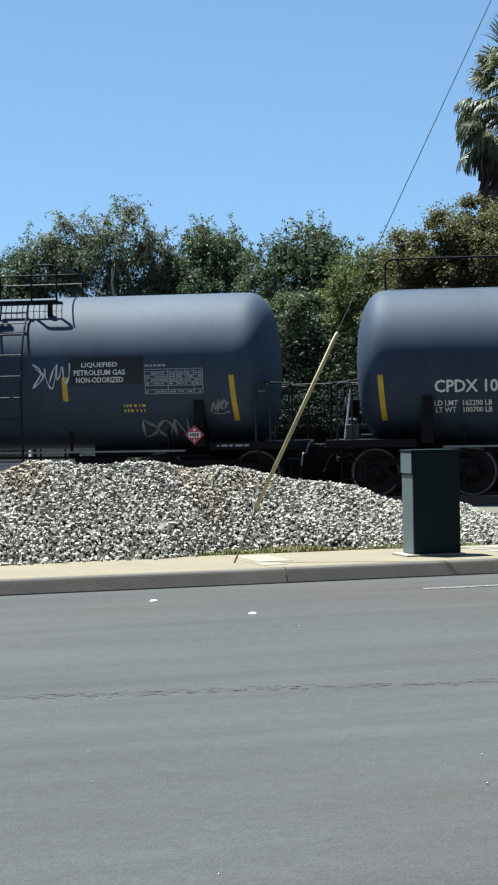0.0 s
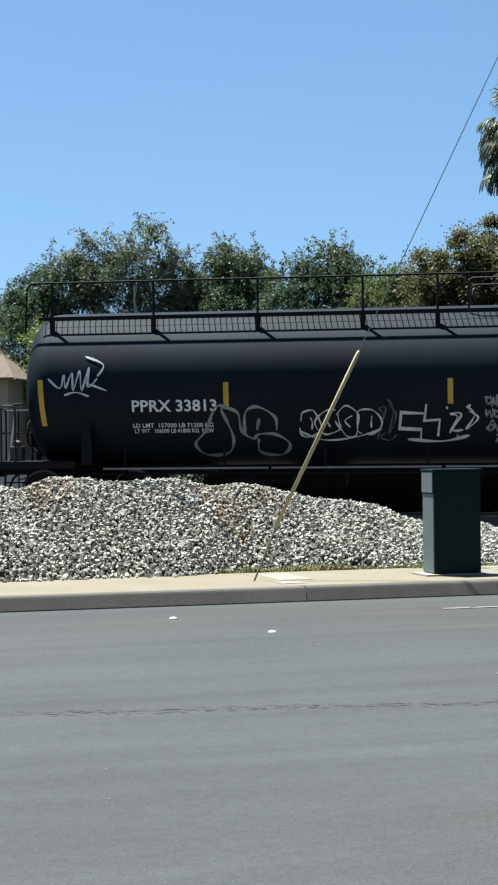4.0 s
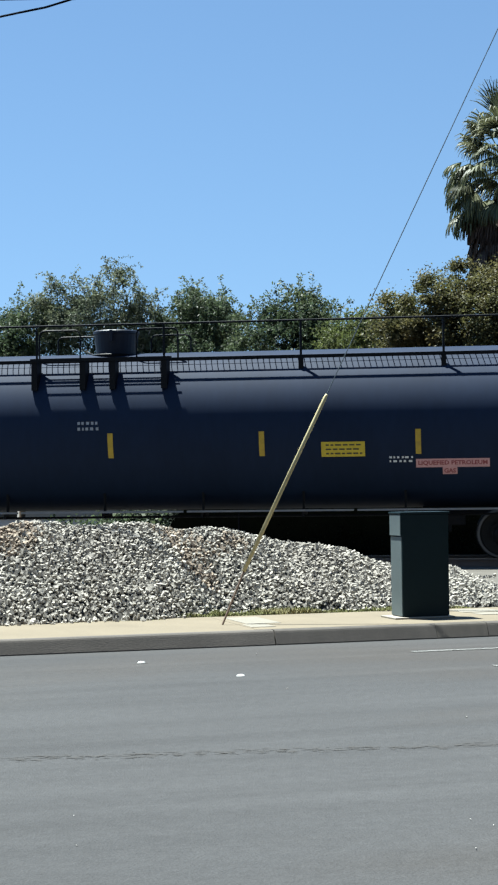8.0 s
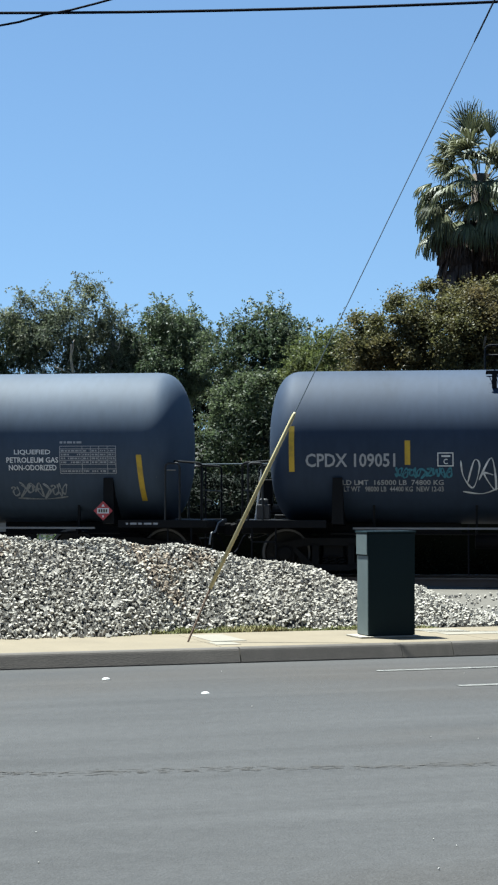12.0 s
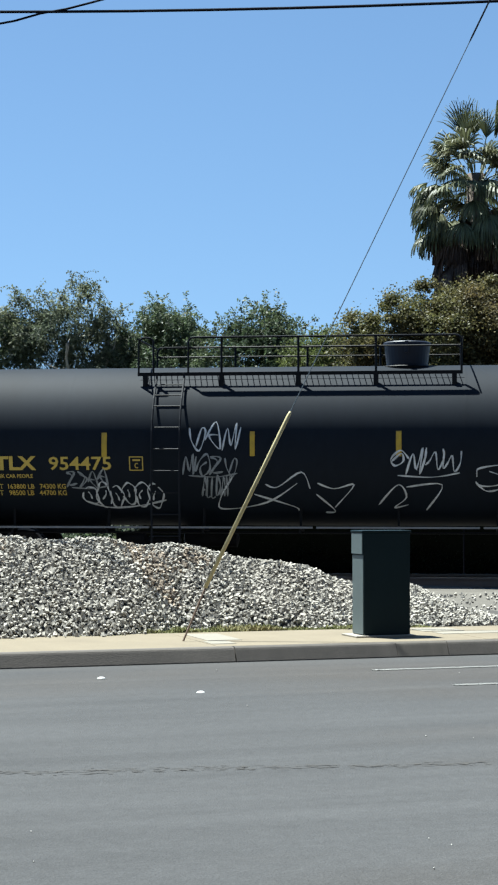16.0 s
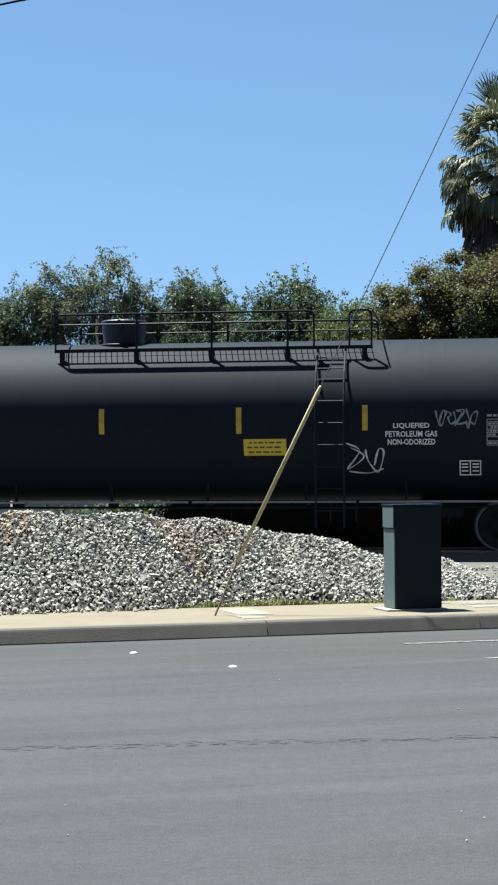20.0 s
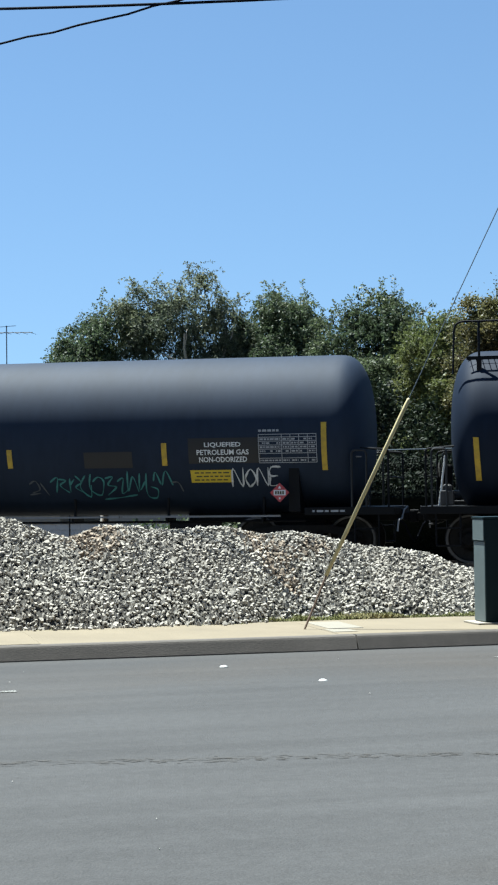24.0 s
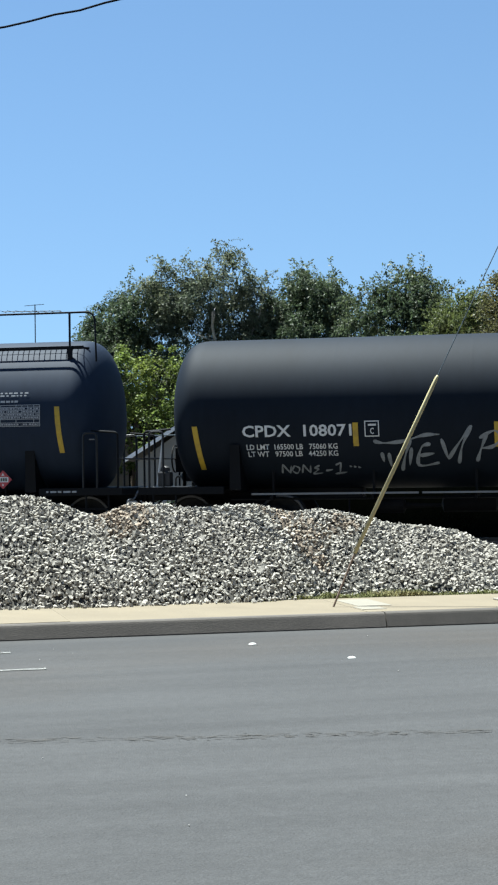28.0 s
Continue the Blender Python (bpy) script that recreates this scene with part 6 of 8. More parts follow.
def faded_label(car, u0, z0, u1, z1):
    """Two-line faded red and white label."""
    bm = bmesh.new()
    zm = z0 + (z1 - z0) * 0.45
    shell_patch(bm, u0, zm, u1, z1, 0.008, 4, 2)
    shell_patch(bm, u0 + (u1 - u0) * 0.36, z0, u0 + (u1 - u0) * 0.56, zm, 0.008, 2, 2)
    s = part("faded_label", bm, M["pink"], car, "faded pink label")
    w = u1 - u0
    stencil(car, "LIQUEFIED PETROLEUM", u0 + 0.03 * w, zm + 0.03, u1 - 0.03 * w, z1 - 0.03, "label_ink", 0.03)
    stencil(car, "GAS", u0 + 0.38 * w, z0 + 0.025, u0 + 0.54 * w, zm - 0.02, "label_ink", 0.03)


# hand lettering: strokes on a grid 4 wide and 6 high
STROKES = {
    "A": "00 13 26 43 40,12 32", "B": "00 06 25 33 03,33 42 31 00", "C": "45 26 05 02 10 30 41", "D": "00 06 25 43 31 00", "E": "46 06 03 33,03 00 40", "G": "45 26 04 02 10 30 42 22",
    "H": "00 06,03 43,46 40", "I": "20 26", "K": "00 06,46 03 40", "L": "06 00 40", "M": "00 06 23 46 40", "N": "00 06 40 46", "O": "20 02 04 26 44 42 20", "P": "00 06 35 43 02",
    "R": "00 06 35 43 03,13 40", "S": "45 26 05 33 42 20 01", "T": "06 46,26 20", "U": "06 02 10 30 42 46", "W": "06 10 23 30 46", "Y": "06 23 46,23 20", "Z": "06 46 00 40", "'": "26 24", "-": "03 43", "!": "26 22,21 20"}


# strokes of no alphabet: hooks, arches and loops
FLOURISH = ("00 15 21 36 30 45", "03 25 33 12 04 26 44", "06 13 31 45 24 10 02", "01 14 36 42 20 12 34", "05 12 30 44 35 21", "00 24 05 35 11 41", "06 02 13 25 31 43 46", "04 15 24 13 21 42 35", "02 26 40 13 33", "06 34 10 43 15")


SPIKES = ("00 06 43 40", "06 00 40 46", "00 26 40,13 33", "06 46,26 20", "00 06 23 46 40", "06 20 46", "01 36,03 43,35 30", "06 03 33,33 30", "45 05 02 42 40", "00 35 06 41")


def ribbon(bm, pts, w, lift):
    """A flat painted line over shell points (u, z), its width swelling and thinning."""
    out = []
    for i, p in enumerate(pts):
        a, b = pts[max(i - 1, 0)], pts[min(i + 1, len(pts) - 1)]
        d = Vector((b[0] - a[0], b[1] - a[1]))
        if d.length < 1e-6:
            d = Vector((1, 0))
        d.normalize()
        k = w * (0.75 + 0.35 * math.sin(i * 0.9)) * (0.6 if i in (0, len(pts) - 1) else 1)
        q = Vector((-d.y, d.x)) * k / 2
        out.append((bm.verts.new(on_tank(p[0] + q.x, p[1] + q.y, lift)), bm.verts.new(on_tank(p[0] - q.x, p[1] - q.y, lift))))
    for a, b in zip(out, out[1:]):
        bm.faces.new((a[0], b[0], b[1], a[1]))


def curve_through(pts, n=5):
    """Catmull-Rom through points of the plane."""
    out = []
    for i in range(len(pts) - 1):
        p0, p1, p2, p3 = pts[max(i - 1, 0)], pts[i], pts[i + 1], pts[min(i + 2, len(pts) - 1)]
        for k in range(n):
            t = k / n
            out.append(tuple(0.5 * (2 * b + (c - a) * t + (2 * a - 5 * b + 4 * c - d) * t * t + (3 * b - a - 3 * c + d) * t ** 3) for a, b, c, d in zip(p0, p1, p2, p3)))
    return out + [pts[-1]]


def spray(car, text, u0, z0, u1, z1, mat="tag_white", w=0.035, slant=0.12, seed=1, sharp=False, label="hand-sprayed lettering"):
    """Readable hand-sprayed letters."""
    rng = random.Random(seed)
    bm = bmesh.new()
    wide = [0.35 if ch in "I'!" else 1.0 for ch in text]
    unit = (u1 - u0) / max(sum(wide), 1)
    for i, ch in enumerate(text):
        cw, left = unit * wide[i], u0 + unit * sum(wide[:i])
        if ch not in STROKES:
            continue
        dz = rng.uniform(-0.06, 0.06) * (z1 - z0)
        for st in STROKES[ch].split(","):
            pts = []
            for xy in st.split():
                fx, fz = int(xy[0]) / 4, int(xy[1]) / 6
                fx += rng.uniform(-0.06, 0.06)
                fz += rng.uniform(-0.04, 0.04)
                pts.append((left + cw * (0.1 + 0.8 * fx) + slant * fz * (z1 - z0), z0 + dz + fz * (z1 - z0)))
            ribbon(bm, pts if sharp else curve_through(pts, 4), w, 0.0125)
    tagged(part("graffiti", bm, M[mat], car, label), kind="stuff")


def scrawl(car, u0, z0, u1, z1, mat="tag_white", w=0.034, seed=1, loops=None, style="tag", label="illegible sprayed tag"):
    """Illegible spray: joined zigzags, hooks and loops filling a box."""
    rng = random.Random(seed * 13 + 5)
    bm = bmesh.new()
    W, H = u1 - u0, z1 - z0
    n = loops or max(3, int(W / (H * 0.55)))
    if style == "bubble":
        for i in range(n):
            c = (u0 + W * (i + 0.5) / n, (z0 + z1) / 2 + rng.uniform(-0.08, 0.08) * H)
            rx, rz = W / n * rng.uniform(0.5, 0.64), H * rng.uniform(0.38, 0.5)
            a0 = rng.uniform(0, 6)
            pts = [(c[0] + rx * math.cos(a0 + t) * (1 + 0.18 * math.sin(3 * t + i)), c[1] + rz * math.sin(a0 + t) * (1 + 0.15 * math.cos(2 * t + i))) for t in (5.9 * k / 14 for k in range(15))]
            ribbon(bm, curve_through(pts, 2), w, 0.0125)
            pts = [(c[0] + rx * rng.uniform(-0.4, 0.4), c[1] + rz * v) for v in (-0.4, 0.05, 0.4)]
            ribbon(bm, curve_through(pts, 4), w * 0.9, 0.0125)
        ribbon(bm, curve_through([(u0, z0 + 0.25 * H), (u0 + 0.3 * W, z0 - 0.03 * H), (u0 + 0.7 * W, z0 + 0.05 * H), (u1 + 0.05 * W, z0 + 0.3 * H)], 6), w, 0.0125)
    elif style == "outline":
        x = u0
        while x < u1 - 0.1:
            s = rng.uniform(0.35, 0.7) * H
            pts = [(x, z1 - rng.uniform(0, 0.2) * H), (x + 0.25 * s, z0 + 0.3 * H), (x + 1.1 * s, z0 + 0.35 * H), (x + 1.5 * s, z0 + 0.65 * H), (x + 2.3 * s, z0 + 0.6 * H), (x + 2.6 * s, z0 + rng.uniform(0.0, 0.2) * H)]
            pts = [(min(a, u1), b) for a, b in pts]
            ribbon(bm, pts, w, 0.0125)
            x += 2.0 * s
    else:
        # a row of hooked, looped strokes that lean and run into one another
        cells = max(2, round(W / (H * 0.62)))
        cw = W / cells
        if style == "spike":
            cells = max(3, round(W / (H * 0.78)))
            cw = W / cells
        for i in range(cells):
            dz, tilt = rng.uniform(-0.08, 0.08) * H, rng.uniform(0.05, 0.3)
            for st in rng.choice(SPIKES if style == "spike" else FLOURISH).split(","):
                pts = []
                for xy in st.split():
                    fx, fz = int(xy[0]) / 4 + rng.uniform(-0.05, 0.05), int(xy[1]) / 6 + rng.uniform(-0.04, 0.04)
                    pts.append((u0 + cw * (i + 0.02 + 0.98 * fx) + tilt * (fz - 0.5) * H * 0.6, z0 + dz + fz * H))
                ribbon(bm, pts if style == "spike" else curve_through(pts, 5), w * rng.uniform(0.85, 1.2), 0.0125)
        if rng.random() < 0.6:
            ribbon(bm, curve_through([(u0 + 0.1 * W, z0 - 0.05 * H), (u0 + 0.6 * W, z0 - 0.12 * H), (u1, z0 + 0.05 * H)], 5), w * 0.8, 0.0125)
    tagged(part("graffiti", bm, M[mat], car, label), kind="stuff")


def line_art(car, mat, w, *strokes):
    """Freehand sprayed lines, given as turning points on the shell (u, z)."""
    bm = bmesh.new()
    for st in strokes:
        ribbon(bm, curve_through(st, 5), w, 0.0125)
    tagged(part("graffiti", bm, M[mat], car, "freehand sprayed graffiti outline"), kind="stuff")


PAINT = {}


def paint(v, blue):
    d = v * (1 + 10 * max(0.0, v - 0.02))
    if (v, blue) not in PAINT:  # shade and blue cast of one car: greyer paint has weathered to more gloss
        PAINT[v, blue] = tank_paint("tank_paint", (d * (0.47 - 0.14 * blue), d * (0.66 - 0.06 * blue), d * (0.96 + 0.34 * blue)), 0.67, 0.058 + 2.6 * v)
    return PAINT[v, blue]


def car(offset, length, shade, blue, label, top, radius=1.52):
    global TANK_R, AXIS_Z
    TANK_R, AXIS_Z = radius, 2.46 - (1.52 - radius) * 0.2
    root, wheels = tank_car(length, paint(shade, blue), label, top)
    TRAIN.append((root, wheels, offset))
    return root


# ---------------------------------------------------------------- the train, from its head to its tail
car_0 = car(6.92, 19.10, 0.052, 0.25, "grey-black tank car with a rail along its crown",
            ('crown',), 1.45)
strip(car_0, -9.13, 1.42, -8.91, 2.25)
stencil(car_0, "CPDX 10", -8.06, 1.91, -6.92, 2.14, "white", 0.02)
weights(car_0, -8.07, 1.55, -6.40, 1.77, "162200 LB   73600 KG", "100700 LB   45700 KG")

car_a = car(-13.71, 19.11, 0.058, 0.12, "sun-greyed black tank car with a side ladder, covered in graffiti",
            ('mid', -1.19, 5.47, 4.63, 0.03), 1.475)
strip(car_a, 8.75, 1.47, 8.99, 2.31)
strip(car_a, 5.60, 1.88, 5.77, 2.33)
strip(car_a, -6.10, 1.90, -5.99, 2.33)
patch(car_a, 5.81, 2.18, 7.19, 2.68)
lpg(car_a, 5.87, 2.19, 6.85, 2.60)
table(car_a, 7.22, 1.99, 8.31, 2.44)
hazard_placard(car_a, 8.14, 1.21)
scrawl(car_a, 5.05, 2.11, 5.77, 2.57, "tag_white", seed=10)
bars(car_a, 6.78, 1.63, 7.20, 1.81, 2, "gold")
spray(car_a, "DON", 7.05, 1.2, 7.95, 1.5, "tag_grey", 0.05, seed=12)
scrawl(car_a, 8.43, 1.63, 8.77, 1.85, "tag_grey", seed=13)
strip(car_a, -3.35, 1.88, -3.21, 2.29)
strip(car_a, -0.14, 1.86, -0.01, 2.30)
strip(car_a, 2.79, 1.89, 2.92, 2.31)
yellow_sign(car_a, 3.33, 1.68, 4.06, 1.95)
plate(car_a, -5.07, 1.95, -4.78, 2.18)
spray(car_a, "AWOL", -4.67, 1.88, -3.88, 2.09, "tag_blue", seed=19)
spray(car_a, "HAPA", -5.56, 1.38, -4.48, 1.77, "tag_white", seed=20)
scrawl(car_a, -4.21, 1.43, -3.09, 1.82, "tag_red", seed=21)
line_art(car_a, "tag_white", 0.04, [(-2.79, 2.03), (-2.68, 1.38), (-2.35, 1.36), (-2.40, 1.64), (-2.05, 1.74), (-2.12, 1.93), (-2.77, 2.04)], [(-2.03, 1.85), (-1.83, 1.66), (-1.52, 2.02), (-1.90, 2.07)], [(-1.97, 1.63), (-1.78, 1.41), (-2.07, 1.18), (-2.23, 1.41), (-1.99, 1.63)], [(-1.56, 1.70), (-1.29, 1.50), (-1.42, 1.25), (-1.73, 1.21), (-1.80, 1.44)], [(-1.30, 2.06), (-1.07, 1.76), (-0.97, 2.05), (-0.56, 2.00), (-0.28, 1.75), (-0.27, 1.56)], [(-1.16, 1.65), (-0.82, 1.61), (-0.81, 1.27), (-1.11, 1.25)], [(-0.29, 1.68), (-0.56, 1.68), (-0.53, 1.34), (-0.75, 1.20)], [(-0.22, 1.63), (0.03, 1.60), (0.06, 1.33), (-0.16, 1.16)])
scrawl(car_a, 0.20, 1.78, 2.27, 2.13, "tag_white", seed=23)
bars(car_a, 0.80, 2.94, 1.16, 3.00, 2, "grey_white")
line_art(car_a, "tag_white", 0.036, [(-9.14, 2.73), (-9.04, 3.14), (-8.98, 3.02), (-8.79, 3.05), (-8.54, 3.28)], [(-8.19, 3.09), (-8.72, 2.75), (-8.51, 2.77), (-8.46, 2.66), (-8.41, 2.84), (-8.07, 2.78)], [(-9.16, 2.43), (-8.93, 2.44), (-8.73, 2.34), (-8.61, 2.53), (-8.82, 2.60), (-8.73, 2.36), (-8.67, 2.29), (-8.58, 2.37), (-8.42, 2.15), (-8.23, 2.14), (-8.00, 2.38), (-8.01, 2.49), (-8.20, 2.59)], [(-9.14, 2.71), (-9.07, 2.78), (-9.14, 2.56), (-9.16, 2.43)])
strip(car_a, -9.11, 1.51, -8.88, 2.34)
stencil(car_a, "CPDX 109197", -8.03, 1.98, -6.36, 2.21, "white", 0.02)
weights(car_a, -8.03, 1.62, -6.48, 1.84, "163300 LB   74650 KG", "98000 LB   44450 KG")
scrawl(car_a, -6.45, 1.51, -5.66, 1.90, "tag_white", seed=29)

car_b = car(-34.41, 19.29, 0.0165, 0.2, "matt black tank car with a full-length walkway and heavy graffiti",
            ('full', 0.2, [-9.02, -7.05, -5.06, -3.09, -1.71, -0.43, 1.97, 3.34, 5.31, 7.3, 9.0], 1), 1.485)
strip(car_b, 9.02, 1.70, 9.23, 2.58)
table(car_b, 7.61, 2.23, 8.69, 2.70)
hazard_placard(car_b, 7.93, 1.21)
lpg(car_b, 6.84, 2.13, 7.79, 2.55)
double_frame(car_b, 6.83, 1.66, 7.26, 1.94)
strip(car_b, 2.04, 2.03, 2.16, 2.50)
strip(car_b, 6.02, 2.01, 6.13, 2.47)
yellow_sign(car_b, 4.91, 1.67, 5.68, 1.94)
bars(car_b, 0.04, 2.38, 0.42, 2.57, 2, "grey_white")
scrawl(car_b, -1.50, 1.57, -0.98, 1.99, "tag_white", seed=39)
scrawl(car_b, -0.87, 2.00, -0.23, 2.21, "tag_grey", seed=40)
scrawl(car_b, -0.84, 1.78, -0.25, 1.97, "tag_grey", seed=41)
scrawl(car_b, -0.83, 1.56, -0.30, 1.75, "tag_grey", seed=42)
scrawl(car_b, -0.67, 1.35, -0.33, 1.52, "tag_grey", seed=43)
scrawl(car_b, -0.04, 1.63, 1.86, 2.02, "tag_white", seed=44)
scrawl(car_b, -0.38, 1.23, 0.87, 1.54, "tag_teal", seed=45)
scrawl(car_b, 2.20, 1.35, 3.68, 2.03, "tag_white", seed=46, style="bubble")
scrawl(car_b, 3.65, 1.33, 5.40, 2.03, "tag_white", seed=47)
scrawl(car_b, 6.49, 2.54, 6.90, 2.79, "tag_grey", seed=48)
scrawl(car_b, 7.28, 1.54, 7.90, 1.81, "tag_blue", seed=49)
patch(car_b, 6.15, 1.24, 6.83, 1.49)
strip(car_b, -9.22, 1.74, -9.03, 2.60)
line_art(car_b, "tag_white", 0.04, [(-8.99, 2.62), (-8.76, 2.44), (-8.68, 2.69), (-8.65, 2.44), (-8.53, 2.73), (-8.50, 2.39), (-8.38, 2.76), (-8.34, 2.39), (-8.20, 2.83), (-8.22, 2.46), (-8.04, 2.61)], [(-8.29, 3.03), (-7.93, 2.87), (-8.04, 2.65)], [(-8.68, 2.31), (-8.45, 2.36), (-8.20, 2.28)], [(-8.19, 2.51), (-7.85, 2.38)])
stencil(car_b, "PPRX 33813", -7.39, 1.98, -5.78, 2.20, "white", 0.02)
weights(car_b, -7.40, 1.59, -5.87, 1.77, "157000 LB 71200 KG", "106000 LB 41800 KG  NEW")
strip(car_b, -5.66, 2.04, -5.54, 2.51)
line_art(car_b, "tag_grey", 0.06, [(-5.58, 2.03), (-5.80, 2.06), (-6.02, 1.63), (-6.26, 1.38), (-6.08, 1.18), (-5.65, 1.22), (-5.52, 1.48), (-5.60, 1.77), (-5.69, 2.03), (-5.40, 1.95), (-5.35, 1.62), (-5.15, 1.47), (-5.03, 1.55), (-4.70, 1.54), (-4.47, 1.36), (-4.65, 1.17), (-5.05, 1.22), (-5.04, 1.47)], [(-5.29, 1.55), (-5.25, 1.95), (-5.02, 2.05), (-4.71, 1.87), (-4.69, 1.61)], [(-5.00, 1.84), (-5.06, 1.62)])
scrawl(car_b, -4.25, 1.45, -2.81, 2.03, "tag_white", seed=57, style="bubble")
scrawl(car_b, -2.81, 1.49, -2.47, 2.12, "tag_dim", seed=58)
scrawl(car_b, -2.40, 1.46, -1.15, 2.05, "tag_white", 0.07, seed=59, style="spike")
strip(car_b, -1.53, 2.06, -1.42, 2.52)

car_c = car(-54.94, 18.86, 0.0125, 0.5, "clean black tank car with bold white numbers",
            ('mid', -1.2, 5.45, 4.6, 0.03), 1.45)
strip(car_c, -8.98, 1.47, -8.79, 2.30)
stencil(car_c, "CPDX  108047", -7.94, 1.98, -5.83, 2.20, "white", 0.02)
weights(car_c, -7.91, 1.61, -6.25, 1.82, "165600 LB   75100 KG", "97400 LB   44200 KG")
plate(car_c, -5.48, 1.98, -5.21, 2.24)
strip(car_c, -5.76, 1.87, -5.63, 2.29)
lpg(car_c, 6.54, 2.17, 7.43, 2.64)
table(car_c, 7.52, 1.95, 8.60, 2.43)
strip(car_c, 8.60, 1.45, 8.83, 2.29)
hazard_placard(car_c, 8.02, 1.21)
double_frame(car_c, 7.04, 1.47, 7.57, 1.76)
strip(car_c, -3.37, 1.82, -3.23, 2.26)

car_d = car(-75.48, 19.15, 0.029, 1.2, "blue-black tank car with a full-length walkway and a faded pink label",
            ('full', 0.05, [-9.0, -6.45, -3.86, -1.27, 1.19, 3.78, 6.42, 8.92], 1, 1))
stencil(car_d, "NON ODORIZED", 7.69, 2.48, 8.50, 2.57, "grey_white")
table(car_d, 7.65, 1.89, 8.74, 2.35)
strip(car_d, 8.76, 1.78, 8.93, 2.66)
hazard_placard(car_d, 8.14, 1.21)
faded_label(car_d, 5.90, 1.56, 7.23, 1.84)
yellow_sign(car_d, 4.18, 1.90, 4.98, 2.17)
strip(car_d, 0.17, 1.93, 0.32, 2.39)
strip(car_d, 3.02, 1.93, 3.15, 2.38)
strip(car_d, 5.89, 1.93, 6.01, 2.38)
bars(car_d, -0.37, 2.41, 0.03, 2.62, 2, "grey_white")
bars(car_d, 5.42, 1.76, 5.88, 1.90)
strip(car_d, -9.08, 1.78, -8.92, 2.65)
stencil(car_d, "CPDX 199022", -8.15, 1.93, -6.38, 2.15, "white", 0.02)
plate(car_d, -6.28, 1.92, -6.00, 2.18)
weights(car_d, -8.14, 1.50, -6.28, 1.69, "163400 LB  74100 KG", "99600 LB  45200 KG  NEW 11-00", "grey_white")
strip(car_d, -5.50, 1.97, -5.38, 2.41)
strip(car_d, -2.66, 1.96, -2.55, 2.41)

car_e = car(-96.11, 19.04, 0.048, 0.4, "blue-black tank car with long sprayed birthday lettering",
            ('mid', -5.46, 1.21, -4.87, 0.02), 1.455)
strip(car_e, 8.76, 1.94, 8.88, 2.83)
strip(car_e, 5.93, 2.04, 6.05, 2.47)
strip(car_e, 2.64, 2.03, 2.76, 2.48)
yellow_sign(car_e, 4.17, 2.04, 4.93, 2.33)
lpg(car_e, 6.12, 2.12, 7.07, 2.52)
table(car_e, 7.52, 2.04, 8.59, 2.53)
hazard_placard(car_e, 8.21, 1.25)
line_art(car_e, "tag_white", 0.034, [(2.65, 1.66), (2.83, 1.73), (3.11, 1.82), (3.32, 1.82), (3.60, 1.79), (3.65, 1.60)], [(3.12, 2.05), (3.08, 1.82), (3.11, 1.56)], [(2.85, 1.52), (2.88, 1.62), (2.94, 1.62), (2.90, 1.56), (3.02, 1.52)], [(3.67, 1.93), (3.63, 1.60)], [(3.63, 1.73), (3.78, 1.93)], [(3.69, 1.77), (3.77, 1.61)], [(3.78, 1.60), (3.84, 1.89), (3.91, 1.60)], [(3.94, 1.61), (3.96, 1.90), (4.03, 1.82), (3.96, 1.76), (4.05, 1.67), (3.96, 1.61)], [(4.19, 1.90), (4.10, 1.87), (4.08, 1.61), (4.20, 1.64)], [(4.08, 1.76), (4.18, 1.77)], [(4.21, 1.61), (4.29, 1.89), (4.34, 1.61)], [(4.37, 1.61), (4.40, 1.92), (4.53, 1.62), (4.57, 2.01)], [(4.72, 1.87), (4.61, 1.79), (4.64, 1.65), (4.74, 1.66), (4.74, 1.74), (4.67, 1.74)], [(4.81, 1.61), (4.82, 1.89), (4.92, 1.83), (4.84, 1.76), (4.95, 1.61)], [(5.10, 1.87), (5.00, 1.84), (4.99, 1.63), (5.11, 1.66)], [(5.00, 1.75), (5.08, 1.77)], [(5.13, 1.61), (5.21, 1.89), (5.25, 1.61)], [(5.26, 1.81), (5.50, 1.75)], [(5.47, 2.06), (5.39, 1.84), (5.32, 1.66), (5.40, 1.64)])
line_art(car_e, "tag_blue", 0.03, [(6.21, 1.89), (6.21, 1.74)], [(6.21, 1.82), (6.31, 1.84)], [(6.31, 1.89), (6.32, 1.74)], [(6.37, 1.86), (6.41, 1.74), (6.47, 1.82), (6.52, 1.74), (6.57, 1.86)], [(6.69, 1.89), (6.61, 1.82), (6.66, 1.74), (6.75, 1.77), (6.76, 1.85), (6.69, 1.89)], [(6.64, 1.81), (6.73, 1.81)], [(6.87, 1.89), (6.86, 1.74), (7.00, 1.76)], [(6.35, 1.70), (6.75, 1.71)])
line_art(car_e, "tag_grey", 0.024, [(6.90, 1.73), (7.09, 1.75), (7.31, 1.77)])
patch(car_e, 7.51, 2.67, 8.33, 2.73)
strip(car_e, -3.99, 2.09, -3.87, 2.53)
strip(car_e, -0.75, 2.07, -0.63, 2.51)
bars(car_e, -0.26, 2.49, 0.10, 2.69, 2, "grey_white")
plate(car_e, -6.35, 2.05, -6.06, 2.30)
scrawl(car_e, -5.96, 1.63, -5.26, 2.19, "tag_white", seed=97)
spray(car_e, "HAPPY B-DAY", -4.16, 1.62, -0.99, 2.07, "tag_grey", seed=98)
spray(car_e, "COMRADE", -0.68, 1.62, 2.2, 2.08, "tag_grey", seed=99)
strip(car_e, -9.07, 1.96, -8.94, 2.79)
